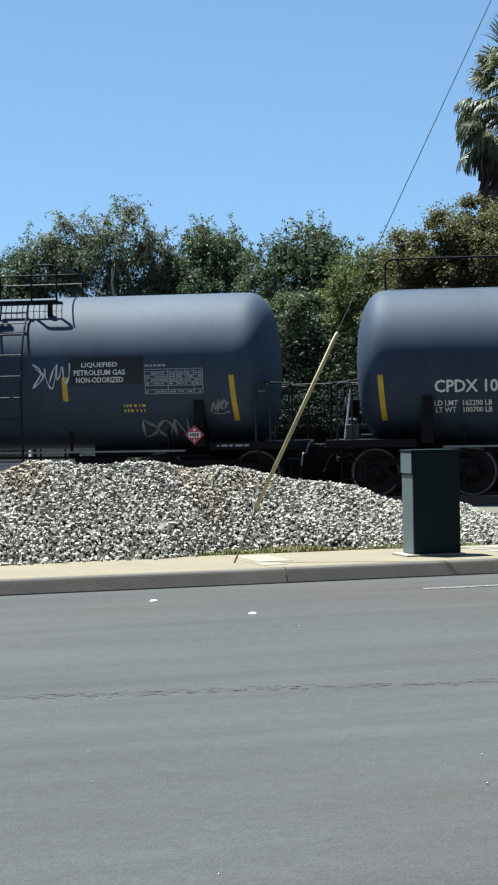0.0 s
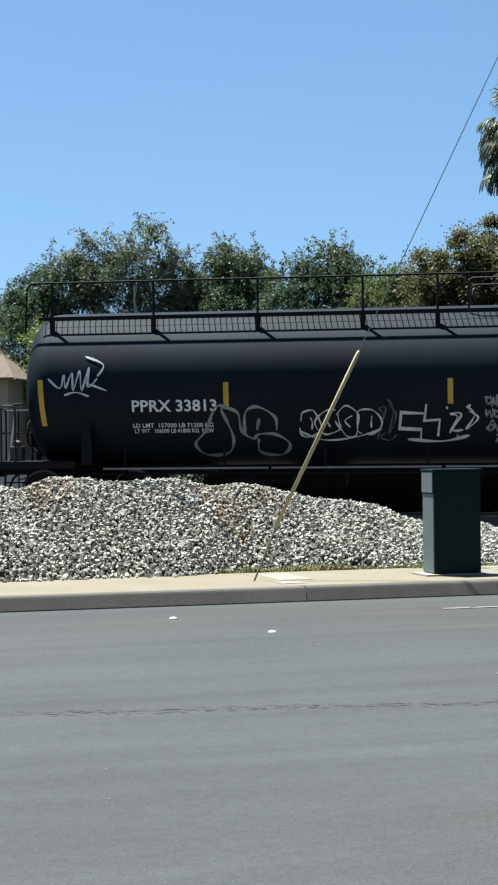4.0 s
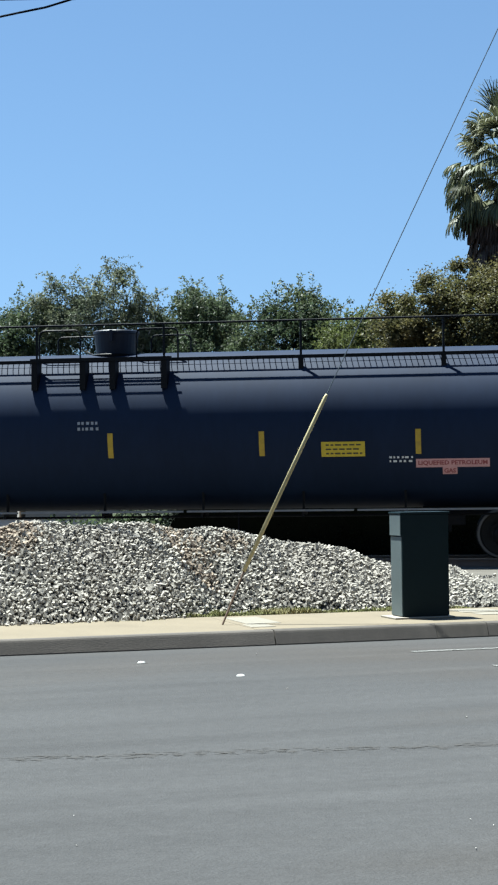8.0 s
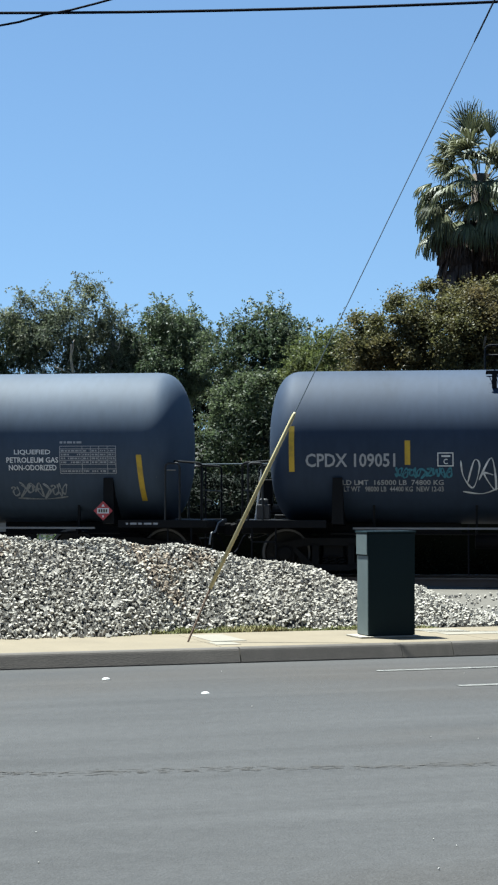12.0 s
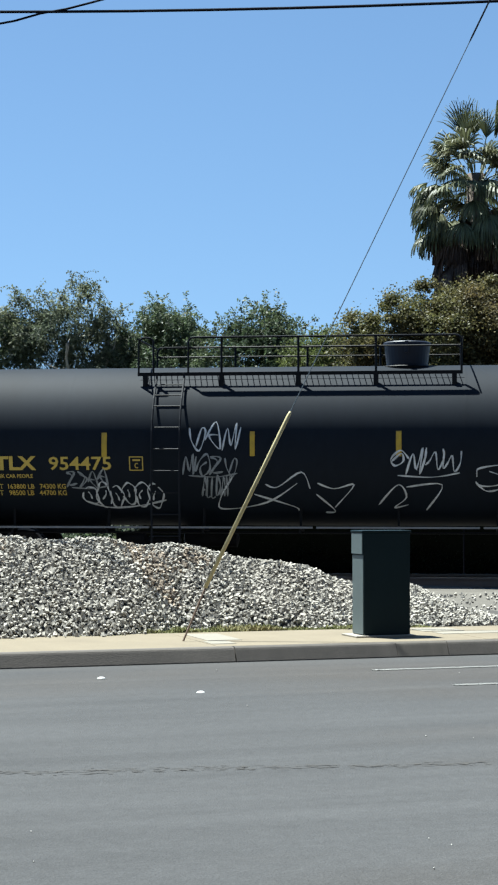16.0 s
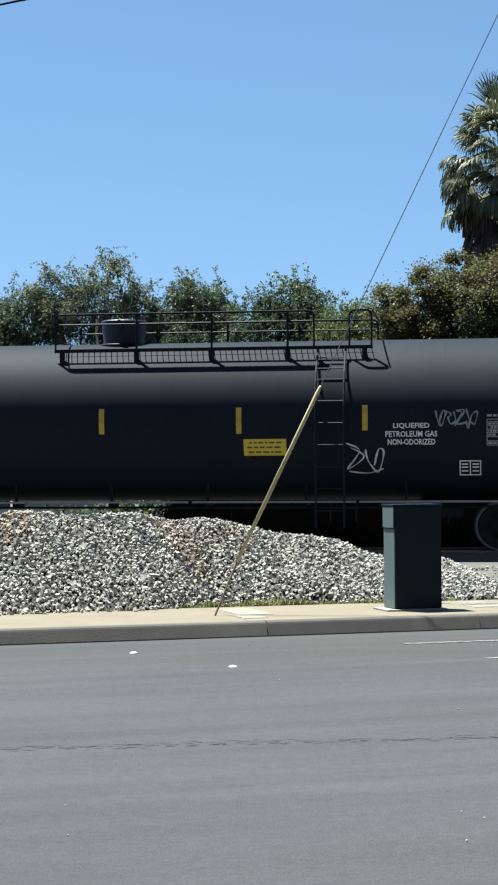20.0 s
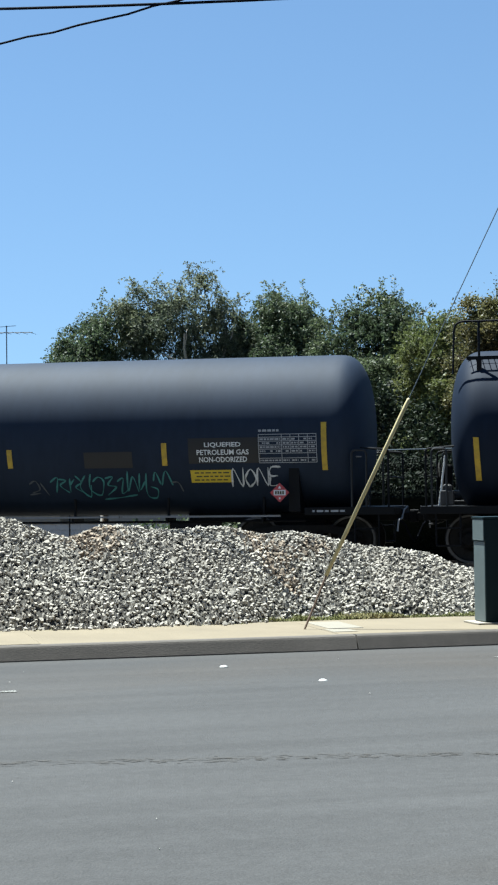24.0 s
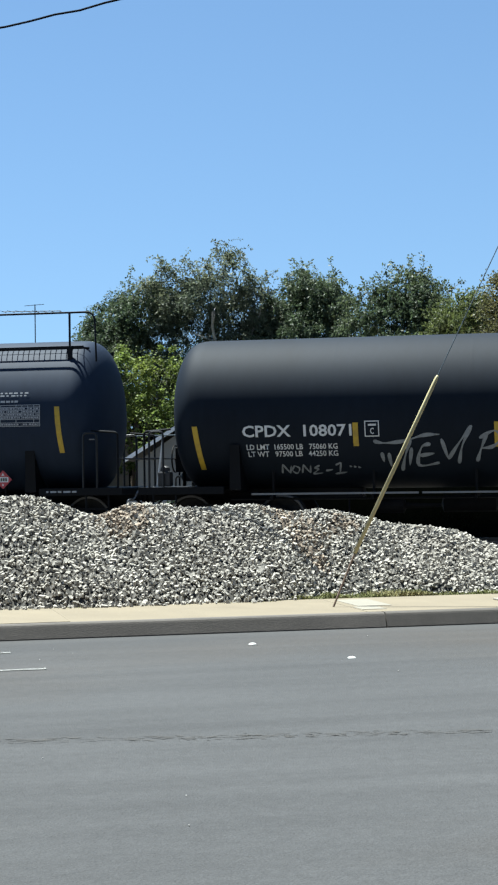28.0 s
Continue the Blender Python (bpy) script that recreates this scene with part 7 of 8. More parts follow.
stencil(car_e, "CPDX 109051", -8.75, 2.04, -7.11, 2.29, "grey_white", 0.02)
weights(car_e, -8.08, 1.60, -6.24, 1.81, "165000 LB  74800 KG", "98000 LB  44400 KG  NEW 12-03", "grey_white")
strip(car_e, -6.95, 2.08, -6.83, 2.52)
scrawl(car_e, -7.11, 1.85, -6.09, 2.03, "tag_blue", seed=104)

car_f = car(-116.81, 19.23, 0.066, 0.1, "light grey-black tank car with a side ladder",
            ('mid', -1.2, 5.45, 4.57, 0.03), 1.455)
lpg(car_f, 6.34, 1.97, 7.33, 2.39)
table(car_f, 7.36, 1.94, 8.42, 2.44)
strip(car_f, 8.76, 1.43, 8.99, 2.28)
hazard_placard(car_f, 8.19, 1.24)
scrawl(car_f, 6.38, 1.50, 7.45, 1.76, "tag_grey", seed=109)
yellow_sign(car_f, 3.20, 1.87, 3.98, 2.16)
strip(car_f, 4.00, 1.84, 4.13, 2.27)
strip(car_f, -9.10, 1.43, -8.93, 2.27)
stencil(car_f, "CPDX   110054", -8.07, 1.90, -6.30, 2.15, "white", 0.02)
weights(car_f, -8.05, 1.57, -6.54, 1.79, "165800 LB   75200 KG", "97200 LB   44100 KG")
strip(car_f, -6.12, 1.86, -6.02, 2.29)
plate(car_f, -5.88, 1.92, -5.63, 2.19)

car_g = car(-137.16, 18.50, 0.018, 0.1, "black tank car with yellow numbers and many white tags",
            ('mid', -4.88, 1.18, -4.25, 0.14))
strip(car_g, 8.46, 1.95, 8.57, 2.85)
strip(car_g, 2.50, 2.17, 2.60, 2.64)
strip(car_g, 4.88, 2.16, 4.99, 2.63)
yellow_sign(car_g, 4.26, 1.76, 5.05, 2.03)
patch(car_g, 3.69, 1.65, 4.16, 1.88, "grey_patch")
lpg(car_g, 5.96, 2.22, 6.85, 2.62)
table(car_g, 7.02, 1.93, 8.08, 2.41)
double_frame(car_g, 6.46, 1.40, 6.88, 1.65)
scrawl(car_g, 2.14, 1.29, 3.66, 1.85, "tag_white", seed=120)
spray(car_g, "CASUAL", 3.79, 1.30, 5.15, 1.62, "tag_white", seed=121)
scrawl(car_g, 5.09, 1.78, 6.01, 1.98, "tag_blue", seed=122)
scrawl(car_g, 6.93, 1.60, 7.66, 1.88, "tag_white", seed=123)
scrawl(car_g, 6.97, 1.16, 7.63, 1.49, "tag_grey", seed=124)
hazard_placard(car_g, 7.85, 1.27)
scrawl(car_g, 8.10, 1.67, 8.69, 2.05, "tag_white", seed=126)
scrawl(car_g, 1.43, 1.61, 2.01, 2.06, "tag_white", seed=127, loops=1, style="bubble")
strip(car_g, -5.47, 2.22, -5.36, 2.67)
strip(car_g, -2.70, 2.23, -2.61, 2.68)
strip(car_g, -0.03, 2.22, 0.07, 2.68)
plate(car_g, -4.95, 1.97, -4.69, 2.23, "gold")
stencil(car_g, "THE TANK CAR PEOPLE", -7.77, 1.84, -6.79, 1.91, "gold")
weights(car_g, -7.78, 1.52, -6.18, 1.73, "163800 LB   74300 KG", "98500 LB   44700 KG", "gold")
scrawl(car_g, -6.15, 1.68, -5.37, 1.98, "tag_grey", seed=134)
scrawl(car_g, -5.84, 1.31, -4.38, 1.73, "tag_white", seed=135, style="bubble")
scrawl(car_g, -3.85, 2.34, -2.89, 2.83, "tag_white", seed=136)
scrawl(car_g, -3.95, 1.90, -2.94, 2.28, "tag_grey", seed=137)
spray(car_g, "ALLDAY", -3.63, 1.51, -3.11, 1.87, "tag_grey", seed=138)
line_art(car_g, "tag_white", 0.032, [(-3.03, 1.86), (-3.29, 1.46), (-3.25, 1.27), (-2.43, 1.39), (-1.84, 1.74)], [(-2.43, 1.72), (-2.21, 1.67), (-1.76, 1.94), (-1.61, 1.64)], [(-2.65, 1.54), (-1.94, 1.32), (-1.84, 1.24)], [(-1.50, 1.54), (-1.17, 1.24), (-1.35, 1.21)], [(-1.47, 1.74), (-1.17, 1.64), (-0.80, 1.71), (-1.17, 1.30)], [(-0.36, 1.35), (0.00, 1.71), (0.15, 1.49), (-0.07, 1.30), (0.18, 1.35)], [(0.15, 1.67), (0.80, 1.71), (0.51, 1.25)])
scrawl(car_g, -0.13, 1.90, 1.12, 2.35, "tag_white", seed=142)
strip(car_g, -8.72, 1.99, -8.59, 2.89)
stencil(car_g, "UTLX", -7.78, 1.98, -6.71, 2.24, "gold", 0.034)
stencil(car_g, "954475", -6.47, 1.98, -5.29, 2.23, "gold")

car_h = car(-156.99, 18.26, 0.018, 0.1, "black tank car with widely spaced white numbers and a side ladder",
            ('mid', -4.86, 1.13, -3.92, 0.03))
stencil(car_h, "NON-ODORIZED", 5.36, 1.83, 6.18, 1.95, "gold")
stencil(car_h, "LIQUEFIED PETROLEUM GAS", 5.35, 1.69, 6.53, 1.81, "gold")
table(car_h, 7.00, 2.09, 8.07, 2.58)
strip(car_h, 8.16, 1.60, 8.37, 2.48)
strip(car_h, 5.11, 2.00, 5.24, 2.44)
hazard_placard(car_h, 7.59, 1.39)
scrawl(car_h, 4.15, 1.32, 4.95, 1.84, "tag_white", seed=152)
scrawl(car_h, 6.56, 1.43, 7.30, 1.83, "tag_white", seed=153)
scrawl(car_h, 5.96, 1.99, 6.53, 2.15, "tag_grey", seed=154)
strip(car_h, -2.81, 1.99, -2.66, 2.44)
strip(car_h, -0.17, 2.00, -0.04, 2.43)
strip(car_h, 2.48, 2.00, 2.59, 2.46)
yellow_sign(car_h, 0.86, 2.02, 1.55, 2.45)
bars(car_h, -2.06, 1.75, -1.27, 1.90, 2, "grey_white")
scrawl(car_h, -2.66, 1.52, -1.90, 1.75, "tag_grey", seed=160)
scrawl(car_h, -1.61, 1.51, -0.57, 1.81, "tag_white", seed=161)
scrawl(car_h, -0.19, 1.43, 1.41, 1.71, "tag_dim", seed=162)
scrawl(car_h, 2.30, 1.39, 4.28, 1.88, "tag_white", seed=163, style="bubble")
strip(car_h, -8.56, 1.62, -8.40, 2.47)
stencil(car_h, "GBRX  705408", -8.28, 1.96, -5.61, 2.20, "white")
weights(car_h, -7.58, 1.67, -5.80, 1.91, "163100 LB   74000 KG", "99500 LB   45300 KG")
scrawl(car_h, -7.29, 1.41, -6.34, 1.66, "tag_white", seed=167)
strip(car_h, -5.44, 2.03, -5.32, 2.47)
plate(car_h, -5.07, 1.97, -4.82, 2.22)
scrawl(car_h, -5.75, 1.43, -4.34, 1.67, "tag_dim", seed=170)

car_i = car(-176.94, 18.81, 0.0185, 0.1, "black tank car with yellow stencilled numbers",
            ('mid', -1.07, 4.96, 4.2, 0.06))
strip(car_i, 8.35, 1.96, 8.47, 2.85)
table(car_i, 7.04, 1.94, 8.15, 2.40)
double_frame(car_i, 6.54, 1.40, 6.93, 1.67)
hazard_placard(car_i, 7.79, 1.27)
strip(car_i, -0.11, 2.19, 0.00, 2.66)
strip(car_i, 2.47, 2.18, 2.57, 2.66)
strip(car_i, 4.78, 2.22, 4.90, 2.68)
yellow_sign(car_i, 2.60, 1.78, 3.39, 2.08)
lpg(car_i, 5.21, 1.93, 6.15, 2.36)
scrawl(car_i, 4.45, 1.51, 5.16, 1.99, "tag_white", seed=180)
scrawl(car_i, 6.10, 2.28, 6.86, 2.61, "tag_grey", seed=181)
strip(car_i, -8.59, 1.98, -8.46, 2.87)
stencil(car_i, "UTLX", -7.80, 2.01, -6.83, 2.24, "gold", 0.034)
stencil(car_i, "954429", -6.65, 2.00, -5.65, 2.22, "gold")
stencil(car_i, "THE TANK CAR PEOPLE", -7.77, 1.85, -6.81, 1.92, "gold")
weights(car_i, -7.80, 1.53, -6.18, 1.76, "164300 LB   74500 KG", "98700 LB   44700 KG", "gold")
strip(car_i, -5.63, 2.23, -5.54, 2.69)
strip(car_i, -2.70, 2.24, -2.61, 2.70)
plate(car_i, -5.00, 1.99, -4.73, 2.24, "grey_white")
spray(car_i, "YB", -4.45, 1.50, -3.23, 2.07, "tag_white", seed=190)
spray(car_i, "'S", -3.29, 1.69, -2.93, 2.04, "tag_white", seed=191)

car_j = car(-197.29, 19.16, 0.022, 0.8, "blue-black tank car with a full-length roof walkway",
            ('full', 0.05, [-9.0, -6.45, -3.86, -1.27, 1.19, 3.78, 6.42, 8.92]))
strip(car_j, -9.13, 1.53, -8.95, 2.31)
stencil(car_j, "CPDX 101244", -8.00, 1.98, -6.31, 2.22, "white", 0.02)
weights(car_j, -8.04, 1.62, -6.45, 1.80, "162300 LB   73600 KG", "100700 LB   45700 KG")
plate(car_j, -5.52, 1.97, -5.26, 2.24)
strip(car_j, -5.66, 1.90, -5.55, 2.34)
strip(car_j, 5.02, 1.85, 5.17, 2.29)
lpg(car_j, 5.10, 1.43, 6.05, 1.98)
table(car_j, 6.91, 1.96, 8.01, 2.43)
strip(car_j, 8.74, 1.45, 8.97, 2.29)
hazard_placard(car_j, 8.18, 1.20)

car_k = car(-217.73, 18.75, 0.034, 0.5, "blue-black tank car with worn numbers and teal graffiti",
            ('mid', -4.67, 1.42, -4.05, 0.03))
strip(car_k, 8.54, 1.76, 8.68, 2.64)
strip(car_k, 2.48, 1.87, 2.63, 2.22)
strip(car_k, 5.52, 1.88, 5.65, 2.30)
patch(car_k, 6.05, 1.91, 7.42, 2.38)
lpg(car_k, 6.21, 1.91, 7.20, 2.31)
table(car_k, 7.39, 1.91, 8.47, 2.43)
yellow_sign(car_k, 6.06, 1.56, 6.86, 1.79)
spray(car_k, "NONE", 6.82, 1.48, 7.76, 1.82, "tag_white", seed=204)
hazard_placard(car_k, 7.77, 1.35)
line_art(car_k, "tag_teal", 0.032, [(3.29, 1.60), (3.45, 1.69), (3.38, 1.41)], [(3.46, 1.66), (3.61, 1.63), (3.48, 1.54), (3.64, 1.40)], [(3.69, 1.67), (3.66, 1.41)], [(3.67, 1.54), (3.78, 1.66)], [(3.80, 1.72), (3.90, 1.60), (3.78, 1.50), (3.93, 1.40)], [(4.00, 1.72), (3.87, 1.50), (4.03, 1.32), (4.09, 1.54)], [(4.11, 1.75), (4.06, 1.47), (4.25, 1.35), (4.35, 1.60), (4.25, 1.69), (4.13, 1.60)], [(4.38, 1.66), (4.54, 1.69), (4.42, 1.54), (4.58, 1.50), (4.38, 1.35)], [(4.61, 1.60), (4.74, 1.66), (4.67, 1.38), (4.83, 1.47)], [(4.84, 1.79), (4.80, 1.41), (4.93, 1.69), (5.00, 1.41)], [(5.07, 1.75), (5.03, 1.44), (5.16, 1.60)], [(5.20, 1.75), (5.16, 1.35), (5.32, 1.29), (5.38, 1.44), (5.25, 1.50)], [(5.32, 1.60), (5.38, 1.77), (5.46, 1.54)], [(5.48, 1.52), (5.58, 1.79), (5.69, 1.52)], [(4.29, 1.27), (4.61, 1.30), (4.96, 1.35)])
line_art(car_k, "tag_dim", 0.03, [(2.87, 1.57), (3.00, 1.63), (3.06, 1.47), (2.90, 1.41)], [(3.09, 1.60), (3.22, 1.35)], [(2.83, 1.37), (3.06, 1.40)], [(5.67, 1.57), (5.80, 1.57), (5.87, 1.40)])
patch(car_k, 4.02, 1.85, 4.96, 2.15)
strip(car_k, -6.12, 1.89, -5.96, 2.31)
strip(car_k, -3.33, 1.87, -3.17, 2.29)
strip(car_k, -0.43, 1.86, -0.28, 2.30)
line_art(car_k, "tag_white", 0.024, [(-2.74, 1.85), (-2.79, 1.64)], [(-2.79, 1.64), (-2.64, 1.70)], [(-2.63, 1.83), (-2.59, 1.61)], [(-2.68, 1.63), (-2.51, 1.82)], [(-2.47, 1.81), (-2.51, 1.63)], [(-2.51, 1.71), (-2.38, 1.82)], [(-2.51, 1.71), (-2.38, 1.63)], [(-2.36, 1.62), (-2.28, 1.85)], [(-2.28, 1.85), (-2.24, 1.62)], [(-2.21, 1.80), (-2.00, 1.83)], [(-2.12, 1.82), (-2.14, 1.62)], [(-1.99, 1.85), (-1.90, 1.75)], [(-1.78, 1.88), (-1.90, 1.75), (-1.93, 1.61)], [(-1.75, 1.83), (-1.79, 1.67), (-1.67, 1.64), (-1.62, 1.85)], [(-1.61, 1.63), (-1.55, 1.86)], [(-1.55, 1.86), (-1.49, 1.70)], [(-1.49, 1.70), (-1.42, 1.88)], [(-1.42, 1.88), (-1.37, 1.64)], [(-2.85, 1.67), (-2.84, 1.61)], [(-1.33, 1.83), (-1.32, 1.75)], [(-1.29, 1.85), (-1.27, 1.76)])
line_art(car_k, "tag_white", 0.034, [(-5.97, 1.76), (-5.89, 1.86), (-5.86, 1.65), (-5.75, 1.56), (-5.79, 1.69), (-5.71, 1.68), (-5.71, 1.57), (-5.59, 1.59)], [(-5.55, 1.71), (-5.44, 1.82), (-5.45, 1.69), (-5.27, 1.74)], [(-5.39, 1.75), (-5.44, 1.58), (-5.24, 1.62)], [(-4.97, 1.84), (-5.10, 1.81), (-5.06, 1.73), (-5.10, 1.64), (-4.90, 1.62)], [(-4.86, 1.86), (-4.77, 1.76), (-4.70, 1.89), (-4.81, 1.61), (-4.69, 1.57), (-4.53, 1.67), (-4.57, 1.76), (-4.50, 1.63)], [(-4.45, 1.99), (-4.41, 1.86), (-4.55, 1.67)], [(-4.52, 1.84), (-4.38, 1.57), (-4.49, 1.63)])
bars(car_k, -0.10, 2.39, 0.28, 2.54, 2, "grey_white")
line_art(car_k, "tag_grey", 0.022, [(1.28, 1.66), (1.31, 1.87), (1.38, 1.85), (1.31, 1.77)], [(1.43, 1.90), (1.43, 1.77)], [(1.43, 1.83), (1.53, 1.85)], [(1.53, 1.90), (1.53, 1.78)], [(1.58, 1.88), (1.59, 1.78), (1.65, 1.79), (1.66, 1.89)], [(1.71, 1.89), (1.71, 1.78)], [(1.72, 1.78), (1.79, 1.80)], [(1.82, 1.88), (1.82, 1.79)], [(1.38, 1.77), (1.89, 1.80)])
bars(car_k, -0.09, 1.73, 0.60, 1.82, 2, "grey_white")
strip(car_k, -8.87, 1.82, -8.71, 2.70)
stencil(car_k, "CPDX 108022", -7.85, 1.85, -6.15, 2.06, "tag_dim", 0.02)
bars(car_k, -7.73, 1.48, -5.96, 1.66, 2, "grey_white")
scrawl(car_k, -6.07, 1.51, -5.65, 1.85, "tag_white", seed=219)

car_l = car(-238.25, 19.24, 0.0195, 0.2, "black tank car with large white sprayed lettering",
            ('mid', -1.12, 5.53, 4.75, 0.07), 1.455)
table(car_l, 7.54, 1.99, 8.59, 2.43)
strip(car_l, 8.68, 1.36, 8.95, 2.15)
lpg(car_l, 6.24, 1.80, 7.26, 2.21)
double_frame(car_l, 7.18, 1.48, 7.70, 1.78)
hazard_placard(car_l, 8.20, 1.22)
scrawl(car_l, 5.56, 1.78, 6.23, 2.25, "tag_teal", seed=225)
strip(car_l, -3.48, 1.74, -3.31, 2.19)
strip(car_l, -0.35, 1.76, -0.20, 2.20)
strip(car_l, 2.85, 1.77, 2.99, 2.18)
yellow_sign(car_l, 1.87, 1.62, 2.66, 1.88)
line_art(car_l, "tag_white", 0.03, [(-1.69, 1.98), (-1.75, 1.75)], [(-1.75, 1.75), (-1.53, 1.81)], [(-1.57, 1.91), (-1.56, 1.70)], [(-1.43, 2.01), (-1.47, 1.72)], [(-1.45, 1.85), (-1.32, 1.98)], [(-1.45, 1.85), (-1.32, 1.71)], [(-1.12, 1.98), (-1.25, 1.90), (-1.16, 1.85), (-1.27, 1.74), (-1.10, 1.75)], [(-1.06, 1.71), (-1.02, 1.98)], [(-1.02, 1.98), (-0.89, 1.75)], [(-0.89, 1.75), (-0.80, 2.03)], [(-0.84, 1.95), (-0.45, 2.00)], [(-0.64, 1.98), (-0.60, 1.68)])
line_art(car_l, "tag_white", 0.03, [(0.17, 1.81), (0.20, 1.49)], [(0.11, 1.82), (0.39, 1.74), (0.42, 1.56), (0.20, 1.47)], [(0.43, 1.49), (0.52, 1.81)], [(0.52, 1.81), (0.60, 1.49)], [(0.74, 1.82), (0.63, 1.68), (0.75, 1.65), (0.63, 1.49), (0.80, 1.50)], [(0.83, 1.49), (0.86, 1.87)], [(0.86, 1.87), (0.95, 1.61)], [(0.95, 1.61), (1.03, 1.96)], [(1.03, 1.96), (1.08, 1.52)], [(1.11, 1.55), (1.14, 1.87)], [(1.14, 1.87), (1.22, 1.61)], [(1.22, 1.61), (1.26, 1.96)], [(0.60, 2.09), (0.55, 2.03), (0.60, 1.97), (0.65, 2.03), (0.60, 2.09)], [(0.23, 1.43), (0.69, 1.40), (1.25, 1.49)], [(0.46, 1.64), (0.59, 1.64)])
line_art(car_l, "tag_white", 0.028, [(3.03, 1.67), (3.06, 1.88), (3.20, 1.85), (3.06, 1.76)], [(3.27, 1.88), (3.26, 1.71)], [(3.35, 1.87), (3.37, 1.71), (3.46, 1.73), (3.49, 1.88)], [(3.55, 1.71), (3.58, 1.87)], [(3.58, 1.87), (3.67, 1.71)], [(3.76, 1.88), (3.73, 1.71)], [(3.03, 1.74), (3.53, 1.78), (4.07, 1.85)])
strip(car_l, -9.13, 1.39, -8.83, 2.20)
stencil(car_l, "CPDX  108071", -8.11, 1.98, -6.05, 2.20, "white", 0.02)
plate(car_l, -5.81, 1.96, -5.54, 2.25)
strip(car_l, -6.06, 1.79, -5.90, 2.22)
weights(car_l, -8.05, 1.62, -6.33, 1.85, "165500 LB   75060 KG", "97500 LB   44250 KG")
line_art(car_l, "tag_grey", 0.034, [(-7.44, 1.31), (-7.41, 1.48)], [(-7.41, 1.48), (-7.29, 1.31)], [(-7.29, 1.31), (-7.25, 1.45)], [(-7.19, 1.45), (-7.24, 1.36), (-7.16, 1.31), (-7.10, 1.40), (-7.19, 1.45)], [(-7.06, 1.31), (-7.02, 1.47)], [(-7.02, 1.47), (-6.91, 1.31)], [(-6.91, 1.31), (-6.88, 1.45)], [(-6.71, 1.45), (-6.82, 1.40), (-6.74, 1.38), (-6.85, 1.30), (-6.67, 1.31)], [(-6.61, 1.35), (-6.47, 1.37)], [(-6.41, 1.45), (-6.30, 1.50)], [(-6.30, 1.50), (-6.35, 1.29)], [(-6.44, 1.29), (-6.21, 1.32)], [(-6.15, 1.43), (-6.10, 1.42)], [(-6.07, 1.42), (-6.02, 1.41)], [(-5.99, 1.41), (-5.94, 1.40)])
line_art(car_l, "tag_grey", 0.066, [(-5.66, 1.88), (-5.46, 1.84), (-5.10, 1.87), (-4.73, 1.97), (-4.44, 1.98)], [(-4.97, 1.90), (-5.08, 1.63), (-5.17, 1.33)], [(-4.96, 1.75), (-5.02, 1.43)], [(-4.61, 1.81), (-4.78, 1.75), (-4.85, 1.43), (-4.47, 1.47)], [(-4.82, 1.60), (-4.55, 1.64)], [(-4.41, 1.90), (-4.30, 1.53)], [(-4.30, 1.53), (-4.07, 1.85), (-3.85, 2.13)], [(-3.86, 2.11), (-4.03, 1.78), (-4.11, 1.45)], [(-3.58, 1.98), (-3.69, 1.72), (-3.78, 1.48)], [(-3.72, 1.90), (-3.45, 2.03), (-3.33, 1.90), (-3.48, 1.75), (-3.68, 1.72)], [(-2.99, 2.09), (-3.22, 1.90), (-3.24, 1.60), (-3.05, 1.45), (-2.78, 1.57), (-2.69, 1.84), (-2.81, 2.04), (-2.99, 2.09)], [(-2.97, 1.90), (-3.00, 1.67)], [(-5.52, 1.67), (-5.49, 1.50)], [(-5.39, 1.66), (-5.36, 1.41)], [(-2.61, 1.72), (-2.58, 1.51)], [(-2.49, 1.66), (-2.45, 1.45)])

car_m = car(-258.74, 19.10, 0.033, 0.5, "blue-grey tank car with a full-length roof walkway",
            ('full', 0.05, [-9.0, -6.45, -3.86, -1.27, 1.19, 3.78, 6.42, 8.92]))
strip(car_m, 8.71, 1.75, 8.94, 2.63)
table(car_m, 7.67, 2.27, 8.46, 2.67)
hazard_placard(car_m, 7.69, 1.25)
bars(car_m, 7.66, 2.82, 8.22, 2.92, 2, "grey_white")


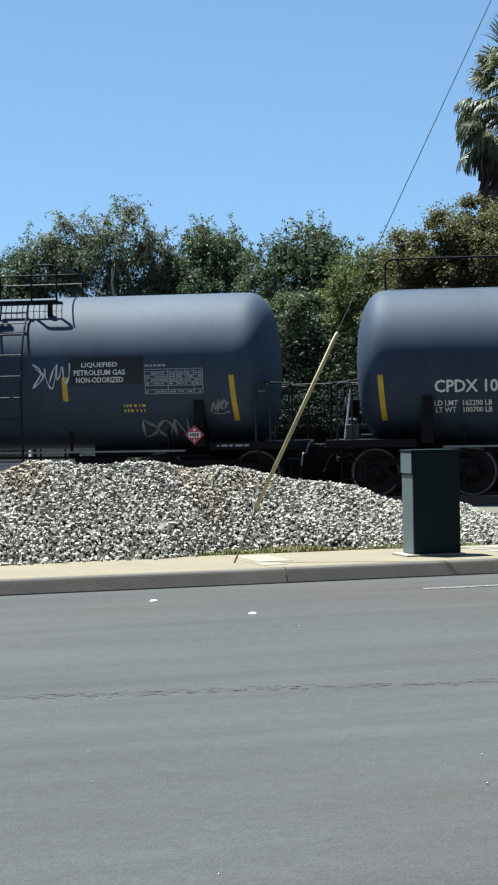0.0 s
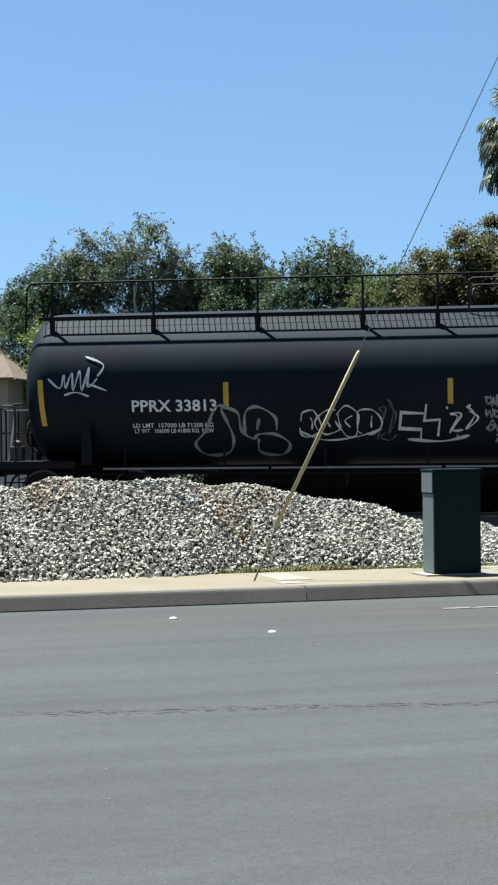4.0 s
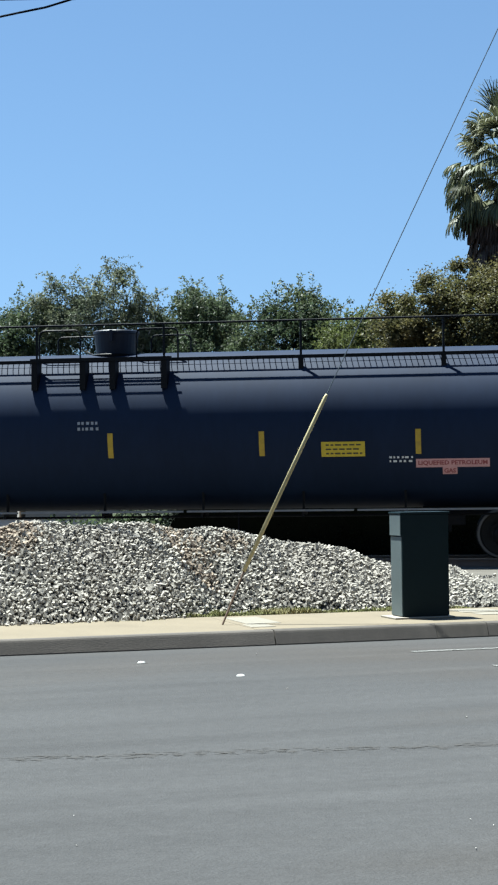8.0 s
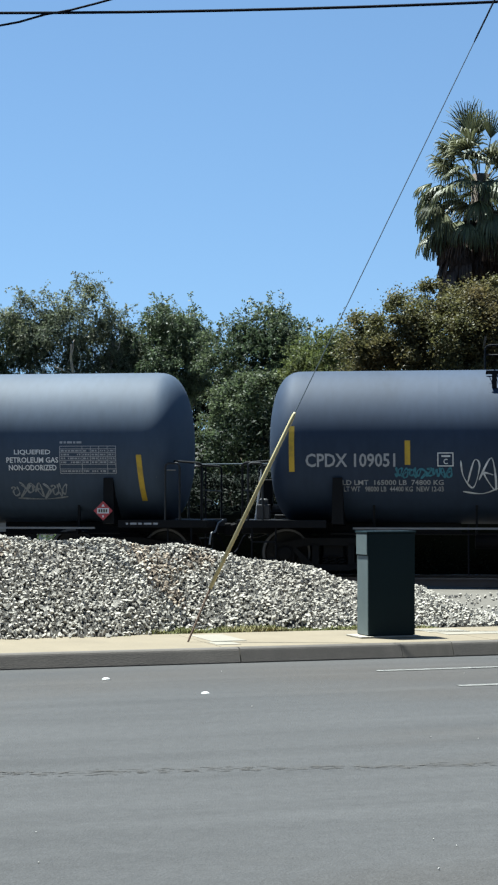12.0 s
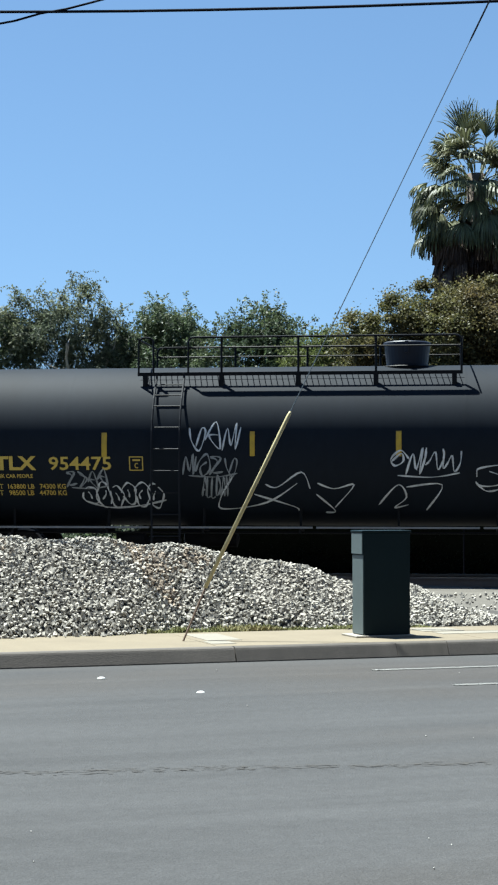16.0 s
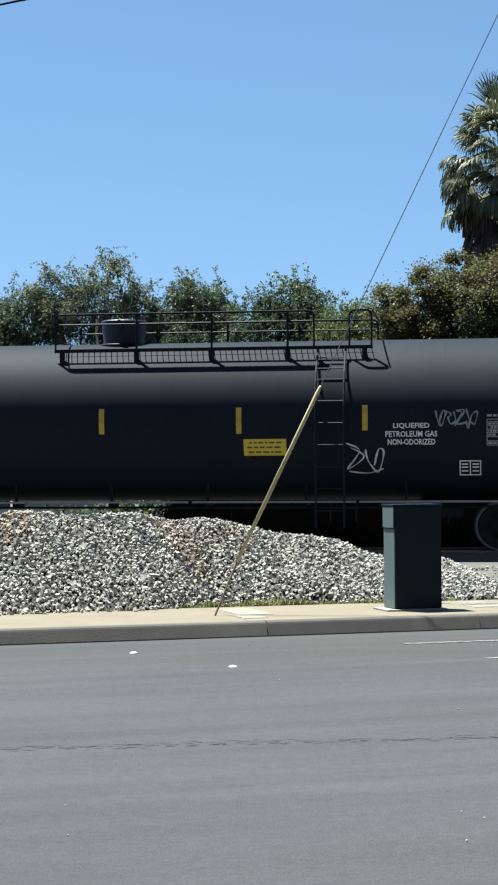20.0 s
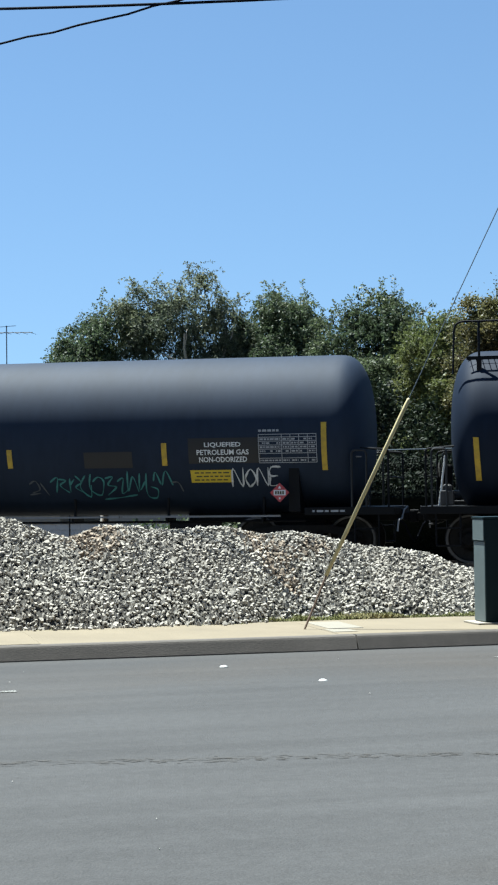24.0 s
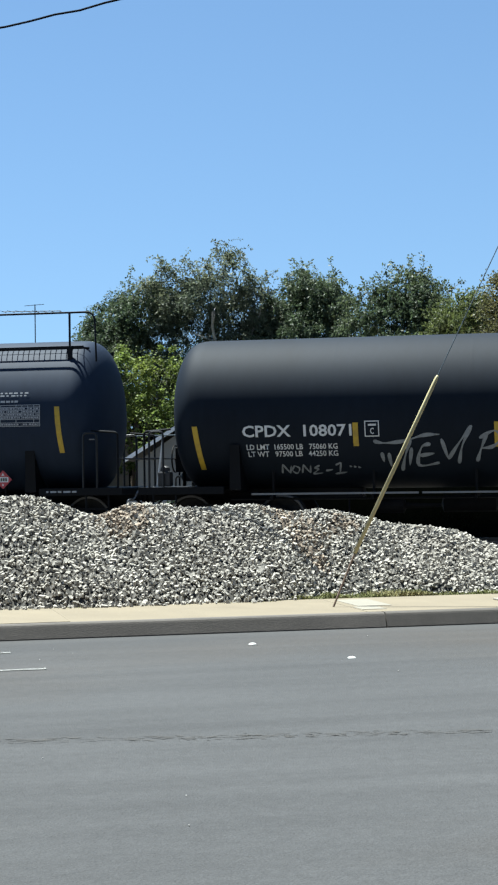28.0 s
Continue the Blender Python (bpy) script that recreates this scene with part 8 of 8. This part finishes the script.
# how far the train has rolled: seconds, metres
ROLL = [
    (0.0, 0.00), (0.5, 4.37), (1.0, 9.03), (1.5, 13.38), (2.0, 17.41), (2.5, 21.45), (3.0, 25.73), (3.5, 30.35), (4.0, 34.65), (4.5, 38.65), (6.5, 55.80),
    (7.0, 59.78), (7.5, 64.04), (8.0, 68.30), (8.5, 72.84), (9.0, 76.80), (9.5, 81.03), (10.0, 85.27), (10.5, 89.48), (11.0, 94.02), (11.5, 97.95), (12.0,
    102.16), (12.5, 106.38), (14.5, 123.28), (15.0, 127.51), (15.5, 131.73), (16.0, 136.23), (16.5, 140.19), (17.0, 144.43), (17.5, 148.68), (18.0,
    152.93), (18.5, 157.20), (19.0, 161.47), (19.5, 165.74), (20.0, 170.02), (20.5, 174.33), (21.0, 178.63), (21.5, 182.92), (23.5, 200.28), (24.0,
    204.66), (24.5, 209.05), (25.0, 213.45), (25.5, 217.86), (26.0, 221.97), (26.5, 226.70), (27.0, 231.15), (27.5, 235.63), (28.0, 239.81)]


def rolled(t):
    """Distance rolled at t, smooth between the rows."""
    ts, xs = [r[0] for r in ROLL], [r[1] for r in ROLL]
    k = max(0, min(len(ts) - 2, next((i for i in range(len(ts) - 1) if t <= ts[i + 1]), len(ts) - 2)))
    slope = lambda i: (xs[min(i + 1, len(ts) - 1)] - xs[max(i - 1, 0)]) / (ts[min(i + 1, len(ts) - 1)] - ts[max(i - 1, 0)])
    h = ts[k + 1] - ts[k]
    u = (t - ts[k]) / h
    return ((2 * u ** 3 - 3 * u ** 2 + 1) * xs[k] + (u ** 3 - 2 * u ** 2 + u) * h * slope(k) + (3 * u ** 2 - 2 * u ** 3) * xs[k + 1] + (u ** 3 - u ** 2) * h * slope(k + 1))


def motions():
    steps = [k / 15 for k in range(28 * 15 + 1)]
    spin = [(t, math.degrees(rolled(t) / 0.455)) for t in steps]
    for root, wheels, offset in TRAIN:
        walk(root, [(t, pose(offset + rolled(t), TRACK_Y, RAIL_Z)) for t in [k / 10 for k in range(281)]])
        for w in wheels:
            x, y, z = w.matrix_basis.translation
            walk(w, [(t, pose(x, y, z) @ Matrix.Rotation(radians(a % 360), 4, 'Y')) for t, a in spin])


motions()
